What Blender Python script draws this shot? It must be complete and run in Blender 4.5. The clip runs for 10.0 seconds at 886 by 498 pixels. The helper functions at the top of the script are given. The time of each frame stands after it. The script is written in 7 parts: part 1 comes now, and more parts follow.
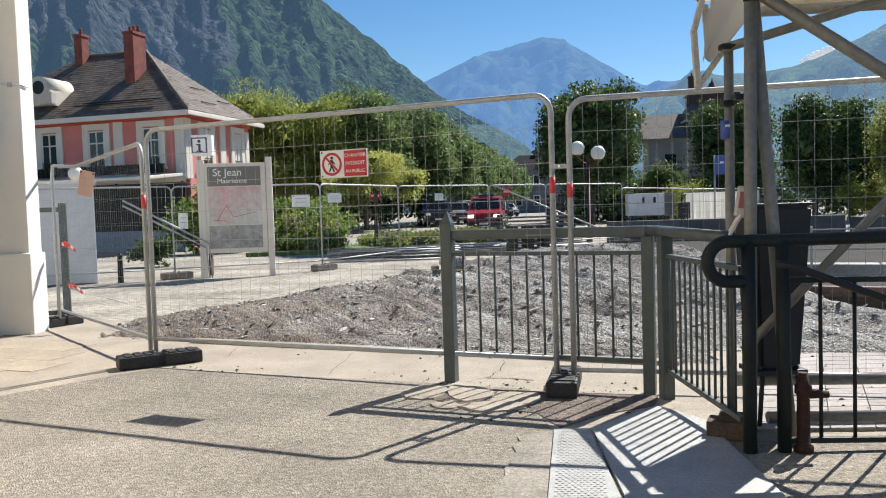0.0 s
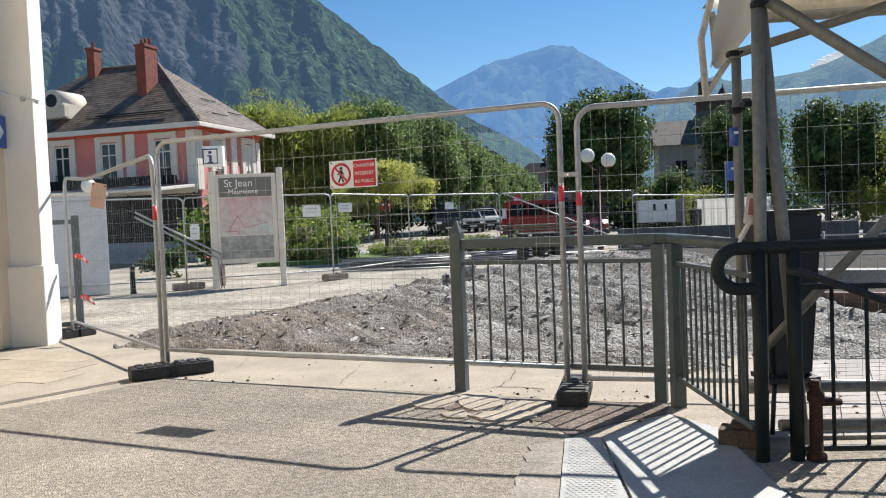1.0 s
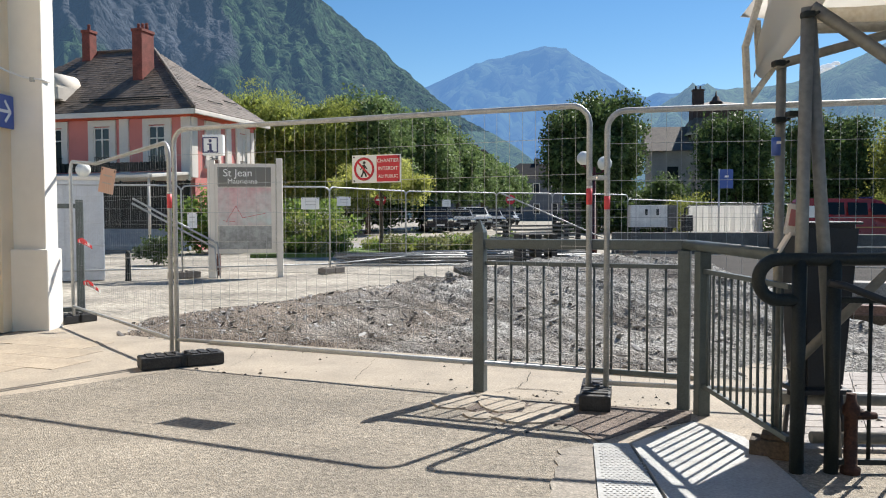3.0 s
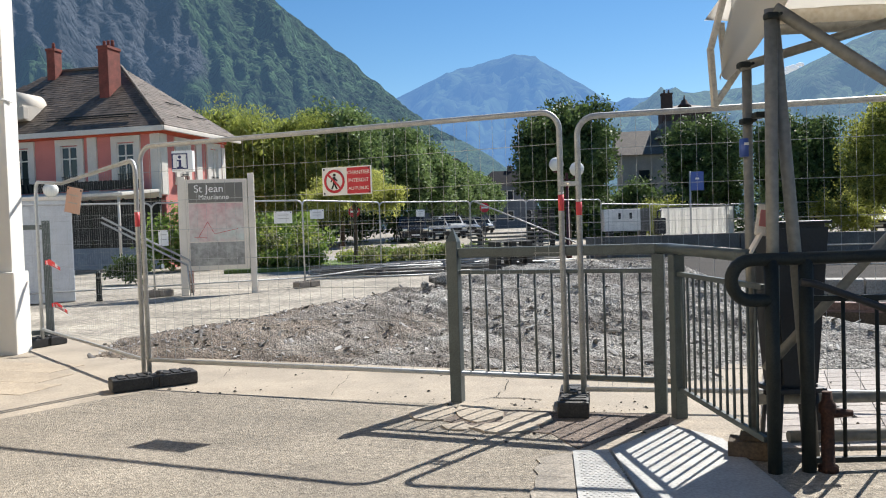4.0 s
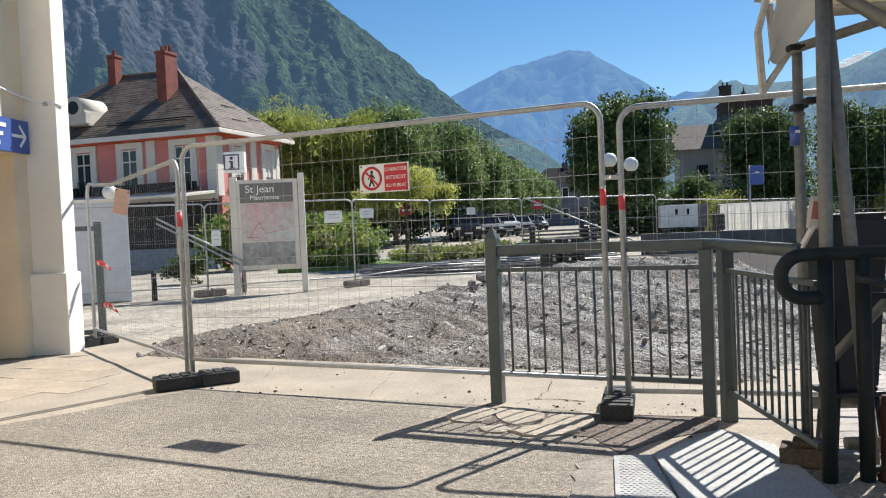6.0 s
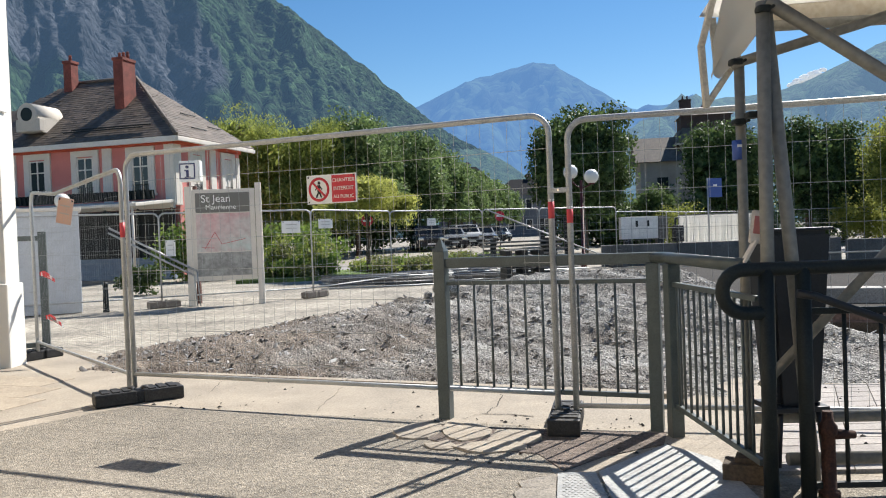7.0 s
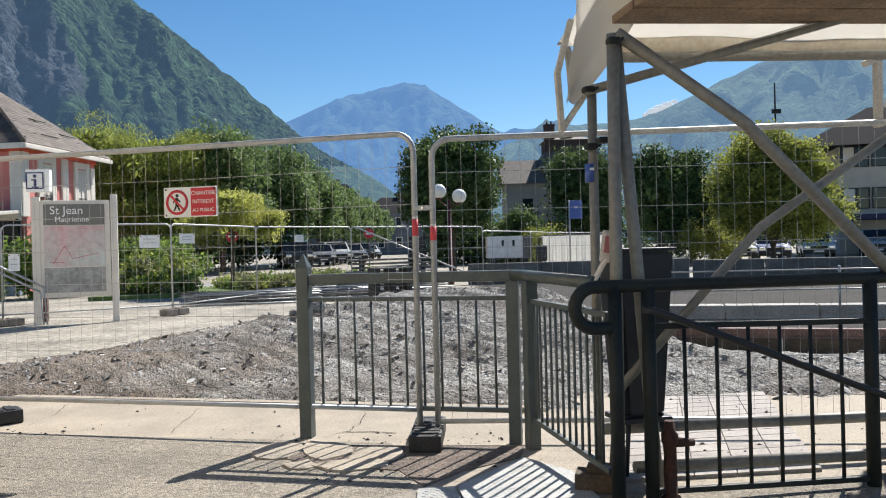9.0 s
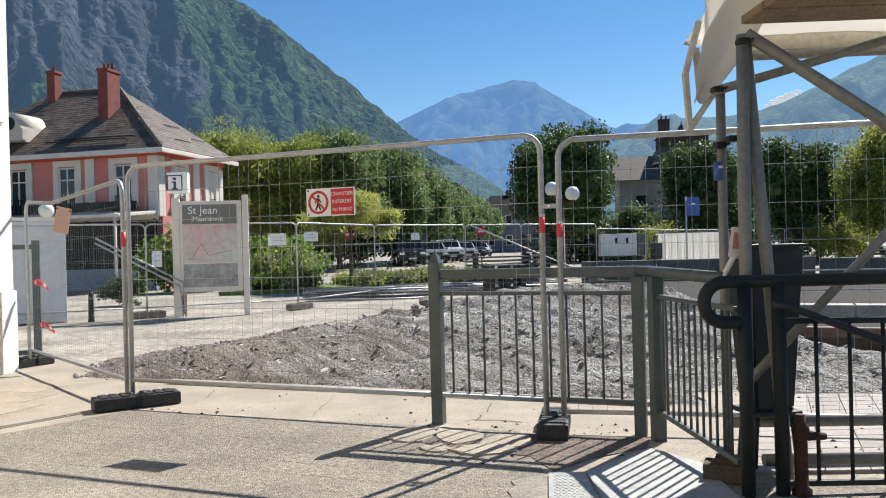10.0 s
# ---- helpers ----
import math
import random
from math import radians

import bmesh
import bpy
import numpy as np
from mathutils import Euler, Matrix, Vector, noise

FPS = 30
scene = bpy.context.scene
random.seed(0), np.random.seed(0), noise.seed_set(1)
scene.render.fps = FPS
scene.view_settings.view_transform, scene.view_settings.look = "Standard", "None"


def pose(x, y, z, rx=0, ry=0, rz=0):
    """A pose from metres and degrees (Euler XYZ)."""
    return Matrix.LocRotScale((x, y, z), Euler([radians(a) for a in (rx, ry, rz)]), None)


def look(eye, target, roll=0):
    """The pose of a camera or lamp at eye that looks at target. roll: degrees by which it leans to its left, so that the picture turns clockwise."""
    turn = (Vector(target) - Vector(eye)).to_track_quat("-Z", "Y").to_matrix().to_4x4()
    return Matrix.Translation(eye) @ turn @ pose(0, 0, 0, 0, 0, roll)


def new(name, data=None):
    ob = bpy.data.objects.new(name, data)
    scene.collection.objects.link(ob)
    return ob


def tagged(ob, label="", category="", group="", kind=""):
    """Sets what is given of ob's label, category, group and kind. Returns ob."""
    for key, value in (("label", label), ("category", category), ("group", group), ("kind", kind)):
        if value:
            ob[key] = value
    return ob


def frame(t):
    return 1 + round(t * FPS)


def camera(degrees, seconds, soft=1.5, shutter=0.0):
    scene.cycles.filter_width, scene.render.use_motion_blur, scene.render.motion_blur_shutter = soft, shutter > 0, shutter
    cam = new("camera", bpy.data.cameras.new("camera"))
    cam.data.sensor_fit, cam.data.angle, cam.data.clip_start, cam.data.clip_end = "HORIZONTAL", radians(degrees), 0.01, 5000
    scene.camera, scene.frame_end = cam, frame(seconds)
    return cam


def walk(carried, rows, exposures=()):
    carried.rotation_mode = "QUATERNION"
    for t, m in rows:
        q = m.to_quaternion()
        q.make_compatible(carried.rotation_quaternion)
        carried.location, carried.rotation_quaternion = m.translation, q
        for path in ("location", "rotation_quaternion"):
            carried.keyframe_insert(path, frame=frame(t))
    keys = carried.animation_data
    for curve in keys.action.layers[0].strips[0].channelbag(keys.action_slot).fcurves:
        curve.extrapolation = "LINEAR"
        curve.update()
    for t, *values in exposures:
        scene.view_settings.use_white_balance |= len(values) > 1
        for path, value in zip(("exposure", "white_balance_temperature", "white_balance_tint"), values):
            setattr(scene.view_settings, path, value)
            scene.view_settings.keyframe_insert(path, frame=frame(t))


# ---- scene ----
LEN_DEG = 57.74
cam = camera(LEN_DEG, 10.0, soft=1.1)
PATH = [
    (0, (0.0765, -0.063, 1.3302), (0.0522, 1.7343, 1.2411), -1.8),
    (0.5, (0.0846, -0.0693, 1.3338), (0.045, 1.7289, 1.2645), -2.5),
    (1, (0.09, -0.0666, 1.3356), (0.0414, 1.7307, 1.2663), -2.3),
    (1.5, (0.0702, -0.072, 1.3365), (0.0072, 1.7253, 1.2717), -1.6),
    (2, (-0.0297, -0.0522, 1.3329), (-0.108, 1.746, 1.2789), -1.1),
    (2.5, (-0.1476, -0.0306, 1.3518), (-0.2079, 1.7667, 1.2726), -0.9),
    (3, (-0.1971, -0.027, 1.3509), (-0.2133, 1.7712, 1.2744), -0.2),
    (3.2, (-0.1971, -0.0144, 1.3491), (-0.1836, 1.7847, 1.2852), -0.3),
    (4.5, (-0.1665, 0.0171, 1.3572), (-0.1377, 1.8162, 1.3014), -2.4),
    (5, (-0.1674, 0.0081, 1.3536), (-0.1548, 1.8063, 1.2888), -2.6),
    (5.5, (-0.1377, 0.045, 1.3482), (-0.1845, 1.8432, 1.2834), -2.6),
    (5.7, (-0.1071, 0.0954, 1.3437), (-0.1926, 1.8927, 1.2825), -2.5),
    (6.8, (0.0648, 0.2403, 1.3356), (-0.0045, 2.0385, 1.2951), -1.9),
    (7, (0.0702, 0.2538, 1.3473), (0.0639, 2.0529, 1.3122), -2.2),
    (7.5, (0.0756, 0.2817, 1.3491), (0.216, 2.0763, 1.3509), -2.6),
    (8, (0.0981, 0.2979, 1.3428), (0.3609, 2.0781, 1.3482), -2.3),
    (8.5, (0.1197, 0.2952, 1.3365), (0.4491, 2.0646, 1.3203), -2.1),
    (9, (0.1098, 0.2412, 1.3383), (0.3942, 2.0187, 1.3338), -1.5),
    (9.5, (0.0396, 0.153, 1.3293), (0.2142, 1.9449, 1.3392), -1.1),
    (10, (-0.0477, -0.009, 1.332), (-0.0063, 1.7901, 1.3293), -1.5),
]
walk(cam, [(t, look(eye, target, roll)) for t, eye, target, roll in PATH], [(0.0, 0.75), (10.0, 0.75)])

# ---- world and sun ----
SUN_AZ, SUN_EL = 40.0, 46.0          # degrees from +y towards +x, and above the horizon
world = bpy.data.worlds.new("sky")
scene.world = world
world.use_nodes = True
wn = world.node_tree.nodes
sky = wn.new("ShaderNodeTexSky")
sky.sky_type = "NISHITA"
sky.sun_disc = False
sky.sun_elevation, sky.sun_rotation = radians(SUN_EL), radians(SUN_AZ)
sky.altitude, sky.air_density, sky.dust_density, sky.ozone_density = 500.0, 1.0, 0.05, 2.0
wn["Background"].inputs["Strength"].default_value = 0.053
tint = wn.new("ShaderNodeHueSaturation")
tint.inputs["Saturation"].default_value, tint.inputs["Value"].default_value = 1.28, 1.3
world.node_tree.links.new(sky.outputs[0], tint.inputs["Color"])
world.node_tree.links.new(tint.outputs[0], wn["Background"].inputs[0])
sun_data = bpy.data.lights.new("sun", "SUN")
sun_data.energy, sun_data.angle, sun_data.color = 5.0, radians(0.5), (1.0, 0.96, 0.90)
sun = new("sun", sun_data)
sd = Vector((math.sin(radians(SUN_AZ)) * math.cos(radians(SUN_EL)), math.cos(radians(SUN_AZ)) * math.cos(radians(SUN_EL)), math.sin(radians(SUN_EL))))
sun.matrix_world = look(sd * 50, (0, 0, 0))


# ---- materials ----
def material(name, color, rough=0.7, metal=0.0, spread=0.15, scale=6.0, fine=60.0, bump=0.2, bump_scale=0.01, second=None, random=0.0, spec=0.5, coat=0.0, speck=0.0, speck_scale=70.0):
    """Principled material with stains at one scale, grain at another, and a fine relief."""
    m = bpy.data.materials.new(name)
    m.use_nodes = True
    nt = m.node_tree
    n, l = nt.nodes, nt.links
    p = n["Principled BSDF"]
    tc = n.new("ShaderNodeTexCoord")
    big = n.new("ShaderNodeTexNoise")
    big.inputs["Scale"].default_value, big.inputs["Detail"].default_value, big.inputs["Roughness"].default_value = scale, 6, 0.62
    small = n.new("ShaderNodeTexNoise")
    small.inputs["Scale"].default_value, small.inputs["Detail"].default_value = fine, 4
    for t in (big, small):
        l.new(tc.outputs["Object"], t.inputs["Vector"])
    ramp = n.new("ShaderNodeValToRGB")
    c = Vector(color)
    d = Vector(second) if second else c * (1 - spread)
    ramp.color_ramp.elements[0].position, ramp.color_ramp.elements[1].position = 0.35, 0.66
    ramp.color_ramp.elements[0].color, ramp.color_ramp.elements[1].color = (*d, 1), (*(c * (1 + (0 if second else spread))), 1)
    l.new(big.outputs["Fac"], ramp.inputs[0])
    mul = n.new("ShaderNodeMix")
    mul.data_type, mul.blend_type = "RGBA", "OVERLAY"
    mul.inputs[0].default_value = min(1.0, 0.25 + spread * 2)
    l.new(ramp.outputs[0], mul.inputs[6])
    l.new(small.outputs["Fac"], mul.inputs[7])
    out = mul.outputs[2]
    cells = None
    if speck:
        cells = n.new("ShaderNodeTexVoronoi")
        cells.inputs["Scale"].default_value = speck_scale
        l.new(tc.outputs["Object"], cells.inputs["Vector"])
        grey = n.new("ShaderNodeSeparateColor")
        l.new(cells.outputs["Color"], grey.inputs[0])
        sp = n.new("ShaderNodeMapRange")
        sp.inputs[3].default_value, sp.inputs[4].default_value = 1 - speck, 1 + speck
        l.new(grey.outputs[0], sp.inputs[0])
        sh = n.new("ShaderNodeHueSaturation")
        l.new(sp.outputs[0], sh.inputs["Value"])
        l.new(out, sh.inputs["Color"])
        out = sh.outputs[0]
    if random:
        oi = n.new("ShaderNodeObjectInfo")
        hsv = n.new("ShaderNodeHueSaturation")
        mr = n.new("ShaderNodeMapRange")
        mr.inputs[3].default_value, mr.inputs[4].default_value = 1 - random, 1 + random
        l.new(oi.outputs["Random"], mr.inputs[0])
        l.new(mr.outputs[0], hsv.inputs["Value"])
        l.new(out, hsv.inputs["Color"])
        out = hsv.outputs[0]
    l.new(out, p.inputs["Base Color"])
    p.inputs["Metallic"].default_value = metal
    p.inputs["Specular IOR Level"].default_value = spec
    p.inputs["Coat Weight"].default_value = coat
    rr = n.new("ShaderNodeMapRange")
    rr.inputs[3].default_value, rr.inputs[4].default_value = max(0.03, rough - 0.12), min(1.0, rough + 0.12)
    l.new(big.outputs["Fac"], rr.inputs[0])
    l.new(rr.outputs[0], p.inputs["Roughness"])
    if bump:
        b = n.new("ShaderNodeBump")
        b.inputs["Strength"].default_value, b.inputs["Distance"].default_value = bump, bump_scale
        l.new(cells.outputs["Distance"] if cells else small.outputs["Fac"], b.inputs["Height"])
        l.new(b.outputs[0], p.inputs["Normal"])
    return m


def leaf_material(name, dark, light, glow=0.45):
    """Leaves: each clump of its own green, part of the sunlight passing through."""
    m = bpy.data.materials.new(name)
    m.use_nodes = True
    n, l = m.node_tree.nodes, m.node_tree.links
    p = n["Principled BSDF"]
    geo = n.new("ShaderNodeNewGeometry")
    ramp = n.new("ShaderNodeValToRGB")
    ramp.color_ramp.elements[0].color, ramp.color_ramp.elements[1].color = (*dark, 1), (*light, 1)
    tc = n.new("ShaderNodeTexCoord")
    tuft = n.new("ShaderNodeTexNoise")
    tuft.inputs["Scale"].default_value, tuft.inputs["Detail"].default_value = 1.4, 3
    l.new(tc.outputs["Object"], tuft.inputs["Vector"])
    spread = n.new("ShaderNodeMapRange")
    spread.inputs[1].default_value, spread.inputs[2].default_value = 0.36, 0.64
    l.new(tuft.outputs["Fac"], spread.inputs[0])
    half = n.new("ShaderNodeMix")
    half.inputs[0].default_value = 0.5
    l.new(geo.outputs["Random Per Island"], half.inputs[2])
    l.new(spread.outputs[0], half.inputs[3])
    l.new(half.outputs[0], ramp.inputs[0])
    l.new(ramp.outputs[0], p.inputs["Base Color"])
    p.inputs["Roughness"].default_value = 0.6
    p.inputs["Specular IOR Level"].default_value = 0.3
    tr = n.new("ShaderNodeBsdfTranslucent")
    hs = n.new("ShaderNodeHueSaturation")
    hs.inputs["Value"].default_value = 1.0 if dark[0] > 0.4 else 1.5
    hs.inputs["Hue"].default_value = 0.5 if dark[0] > 0.4 else 0.485
    l.new(ramp.outputs[0], hs.inputs["Color"])
    l.new(hs.outputs[0], tr.inputs["Color"])
    mix = n.new("ShaderNodeMixShader")
    mix.inputs[0].default_value = glow
    l.new(p.outputs[0], mix.inputs[1])
    l.new(tr.outputs[0], mix.inputs[2])
    l.new(mix.outputs[0], n["Material Output"].inputs["Surface"])
    return m


def plain(name, color, rough=0.5, metal=0.0, emit=0.0):
    m = bpy.data.materials.new(name)
    m.use_nodes = True
    p = m.node_tree.nodes["Principled BSDF"]
    p.inputs["Base Color"].default_value = (*color, 1)
    p.inputs["Roughness"].default_value, p.inputs["Metallic"].default_value = rough, metal
    if emit:
        p.inputs["Emission Color"].default_value = (*color, 1)
        p.inputs["Emission Strength"].default_value = emit
    return m


def mountain_material(name, forest, rock, rock_from, rock_to, haze_glow, haze_part, scale, bump=0.5):
    """Far slopes: woods broken by rock where it is steep, with bluish haze mixed in as a glow."""
    m = bpy.data.materials.new(name)
    m.use_nodes = True
    n, l = m.node_tree.nodes, m.node_tree.links
    p = n["Principled BSDF"]
    p.inputs["Roughness"].default_value = 0.95
    p.inputs["Specular IOR Level"].default_value = 0.05
    tc = n.new("ShaderNodeTexCoord")
    a = n.new("ShaderNodeTexNoise")
    a.inputs["Scale"].default_value, a.inputs["Detail"].default_value, a.inputs["Roughness"].default_value = scale, 9, 0.68
    b = n.new("ShaderNodeTexVoronoi")
    b.inputs["Scale"].default_value = scale * 14
    c = n.new("ShaderNodeTexNoise")
    c.inputs["Scale"].default_value, c.inputs["Detail"].default_value = scale * 0.5, 7
    for t in (a, b, c):
        l.new(tc.outputs["Object"], t.inputs["Vector"])
    fr = n.new("ShaderNodeValToRGB")
    fr.color_ramp.elements[0].position, fr.color_ramp.elements[1].position = 0.32, 0.7
    fr.color_ramp.elements[0].color = (*(Vector(forest) * 0.35), 1)
    fr.color_ramp.elements[1].color = (*(Vector(forest) * 1.7), 1)
    l.new(a.outputs["Fac"], fr.inputs[0])
    rk = n.new("ShaderNodeValToRGB")
    rk.color_ramp.elements[0].position, rk.color_ramp.elements[1].position = 0.36, 0.68
    rk.color_ramp.elements[0].color = (*(Vector(rock) * 0.4), 1)
    rk.color_ramp.elements[1].color = (*(Vector(rock) * 1.35), 1)
    st = n.new("ShaderNodeMapping")
    st.inputs["Scale"].default_value = (1, 1, 0.3)
    l.new(tc.outputs["Object"], st.inputs["Vector"])
    rn = n.new("ShaderNodeTexNoise")
    rn.inputs["Scale"].default_value, rn.inputs["Detail"].default_value, rn.inputs["Roughness"].default_value = scale * 2.2, 9, 0.7
    l.new(st.outputs[0], rn.inputs["Vector"])
    l.new(rn.outputs["Fac"], rk.inputs[0])
    col = n.new("ShaderNodeAttribute")
    col.attribute_name = "rock"
    add = n.new("ShaderNodeMath")
    add.operation = "MULTIPLY_ADD"
    add.inputs[1].default_value, add.inputs[2].default_value = 1.6, -0.8
    l.new(c.outputs["Fac"], add.inputs[0])
    sm = n.new("ShaderNodeMath")
    l.new(add.outputs[0], sm.inputs[0])
    l.new(col.outputs["Fac"], sm.inputs[1])
    mr = n.new("ShaderNodeMapRange")
    mr.inputs[1].default_value, mr.inputs[2].default_value = rock_from, rock_to
    l.new(sm.outputs[0], mr.inputs[0])
    mx = n.new("ShaderNodeMix")
    mx.data_type = "RGBA"
    l.new(mr.outputs[0], mx.inputs[0])
    cg = n.new("ShaderNodeSeparateColor")
    l.new(b.outputs["Color"], cg.inputs[0])
    cm = n.new("ShaderNodeMapRange")
    cm.inputs[3].default_value, cm.inputs[4].default_value = 0.3, 1.7
    l.new(cg.outputs[0], cm.inputs[0])
    ch = n.new("ShaderNodeHueSaturation")
    l.new(cm.outputs[0], ch.inputs["Value"])
    l.new(fr.outputs[0], ch.inputs["Color"])
    l.new(ch.outputs[0], mx.inputs[6])
    l.new(rk.outputs[0], mx.inputs[7])
    l.new(mx.outputs[2], p.inputs["Base Color"])
    bp = n.new("ShaderNodeBump")
    bp.inputs["Strength"].default_value, bp.inputs["Distance"].default_value = bump * 0.45, 0.2 / scale
    l.new(a.outputs["Fac"], bp.inputs["Height"])
    b2 = n.new("ShaderNodeBump")
    b2.inputs["Strength"].default_value, b2.inputs["Distance"].default_value = bump, 0.15 / scale
    b2.invert = True
    l.new(b.outputs["Distance"], b2.inputs["Height"])
    l.new(bp.outputs[0], b2.inputs["Normal"])
    b3 = n.new("ShaderNodeBump")
    b3.inputs["Strength"].default_value, b3.inputs["Distance"].default_value = bump, 0.12 / scale
    l.new(rn.outputs["Fac"], b3.inputs["Height"])
    l.new(b2.outputs[0], b3.inputs["Normal"])
    l.new(b3.outputs[0], p.inputs["Normal"])
    # flat bluish emission imitates the haze of distance
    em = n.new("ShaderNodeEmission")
    em.inputs[0].default_value = (*haze_glow, 1)
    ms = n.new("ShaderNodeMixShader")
    ms.inputs[0].default_value = haze_part
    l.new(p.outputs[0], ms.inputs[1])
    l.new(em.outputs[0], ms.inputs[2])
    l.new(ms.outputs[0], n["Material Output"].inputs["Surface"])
    return m


M_ASPHALT = material("asphalt", (0.250, 0.219, 0.173), 0.9, spread=0.24, scale=0.8, fine=26, bump=0.75, bump_scale=0.01, speck=0.28, speck_scale=105)
M_CONCRETE = material("concrete", (0.325, 0.279, 0.218), 0.85, spread=0.16, scale=1.6, fine=70, bump=0.3, bump_scale=0.004, speck=0.1, speck_scale=90)
M_PATCH = material("grey_patch_concrete", (0.255, 0.228, 0.19), 0.9, spread=0.22, scale=3, fine=60, bump=0.4, bump_scale=0.005, speck=0.16, speck_scale=100)
M_SITE = material("site_ground", (0.29, 0.262, 0.215), 0.9, spread=0.36, scale=0.6, fine=9, bump=0.6, bump_scale=0.014, speck=0.22, speck_scale=26)
M_GRAVEL = material("gravel", (0.37, 0.365, 0.34), 0.9, spread=0.3, scale=0.55, fine=22, bump=1.0, bump_scale=0.025, second=(0.15, 0.135, 0.118), speck=0.55, speck_scale=60)
M_ROAD = material("far_road", (0.26, 0.25, 0.24), 0.85, spread=0.1, scale=0.4, fine=20, bump=0.2)
M_GRASS = material("grass", (0.10, 0.16, 0.035), 0.9, spread=0.3, scale=2.0, fine=30, bump=0.6, bump_scale=0.03)
M_RAIL = material("railing_paint", (0.075, 0.092, 0.09), 0.42, spread=0.15, scale=7, fine=120, bump=0.08, bump_scale=0.002)
M_RAILDARK = material("handrail_paint", (0.017, 0.021, 0.020), 0.55, spec=0.25, spread=0.2, scale=7, fine=120, bump=0.08, bump_scale=0.002)
M_GALV = material("galvanised_steel", (0.42, 0.43, 0.43), 0.55, metal=0.5, spread=0.12, scale=14, fine=120, bump=0.1, bump_scale=0.002)
M_TUBE = material("scaffold_tube", (0.21, 0.205, 0.185), 0.55, metal=0.2, spread=0.07, scale=3, fine=30, bump=0.12, bump_scale=0.002)
M_BLOCK = material("black_foot_plastic", (0.022, 0.021, 0.02), 0.6, spread=0.4, scale=9, fine=70, bump=0.4)
M_FOOTGREY = material("concrete_foot", (0.2, 0.175, 0.15), 0.9, spread=0.2, scale=9, fine=70, bump=0.4)
M_WALL_BEIGE = material("beige_render", (0.78, 0.64, 0.45), 0.9, spread=0.08, scale=1.2, fine=180, bump=0.3, bump_scale=0.003)
M_WALL_CREAM = material("cream_render", (0.82, 0.78, 0.70), 0.9, spread=0.06, scale=1.4, fine=160, bump=0.3, bump_scale=0.003)
M_DARKWOOD = material("dark_brown_door", (0.05, 0.032, 0.02), 0.6, spread=0.3, scale=4, fine=50)
M_PINK = material("pink_render", (0.62, 0.22, 0.19), 0.9, spread=0.08, scale=1.0, fine=40, bump=0.2)
M_ORANGE = material("orange_frieze", (0.55, 0.10, 0.05), 0.85, spread=0.1, scale=2, fine=40, bump=0.2)
M_WHITE = material("white_paint", (0.68, 0.63, 0.56), 0.7, spread=0.06, scale=2, fine=60, bump=0.1)
M_GREYWALL = material("grey_render", (0.52, 0.48, 0.42), 0.9, spread=0.1, scale=1, fine=40, bump=0.2)
# shade and haze over the far houses are put into this wall colour
M_DIMWALL = material("shade_and_haze_render", (0.13, 0.135, 0.15), 0.9, spread=0.15, scale=0.6, fine=30, bump=0.2)
M_SLATE = material("slate", (0.13, 0.105, 0.085), 0.75, spread=0.35, scale=1.6, fine=30, bump=0.5, random=0.45)
M_BRICK = material("red_brick", (0.2, 0.055, 0.04), 0.85, spread=0.25, scale=3, fine=30, bump=0.4)
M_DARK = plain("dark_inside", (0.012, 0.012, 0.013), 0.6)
M_BLACK = material("black_rubber", (0.014, 0.014, 0.015), 0.55, spread=0.2, scale=9, fine=90, bump=0.1)
M_BIN = material("bin_plastic", (0.013, 0.015, 0.02), 0.5, spread=0.15, scale=5, fine=90, bump=0.1, bump_scale=0.002)
M_BARK = material("bark", (0.10, 0.075, 0.05), 0.95, spread=0.35, scale=5, fine=30, bump=0.8, bump_scale=0.03)
M_BATTEN = material("pale_batten", (0.52, 0.48, 0.40), 0.7, spread=0.12, scale=5, fine=60, bump=0.1)
M_PLANK = material("plank_wood", (0.20, 0.14, 0.09), 0.8, spread=0.25, scale=4, fine=50, bump=0.4, random=0.3)
M_OLDWOOD = material("old_dark_timber", (0.085, 0.062, 0.042), 0.85, spread=0.3, scale=6, fine=60, bump=0.4)
M_IBEAM = material("faded_red_steel", (0.20, 0.13, 0.115), 0.8, spread=0.25, scale=3, fine=40, bump=0.2)
M_RUST = material("rusty_iron", (0.05, 0.02, 0.012), 0.8, metal=0.2, spread=0.4, scale=12, fine=80, bump=0.5)
M_PLATE = material("chequer_plate", (0.34, 0.34, 0.325), 0.6, metal=0.1, spread=0.12, scale=5, fine=60, bump=0.1)
M_SLAB = material("pale_slab", (0.32, 0.29, 0.265), 0.85, spread=0.14, scale=2.5, fine=70, bump=0.3, random=0.14)
M_WHITEBLOCK = material("white_panel", (0.74, 0.73, 0.70), 0.7, spread=0.14, scale=1.8, fine=30, bump=0.1)
M_VANRED = material("van_red_paint", (0.27, 0.008, 0.012), 0.3, spread=0.05, scale=2, fine=40, bump=0, coat=0.25)
M_ROOFDARK = material("dark_roofing", (0.03, 0.03, 0.033), 0.95, spec=0.05, spread=0.2, scale=1, fine=20, bump=0.2)
M_GLASS = plain("dark_glass", (0.02, 0.025, 0.03), 0.06)
M_CARDARK = material("dark_car_paint", (0.03, 0.032, 0.036), 0.25, spread=0.1, scale=3, fine=40, bump=0, coat=0.6)
M_CARGREY = material("silver_car_paint", (0.32, 0.33, 0.34), 0.28, metal=0.3, spread=0.08, scale=3, fine=40, bump=0, coat=0.6)
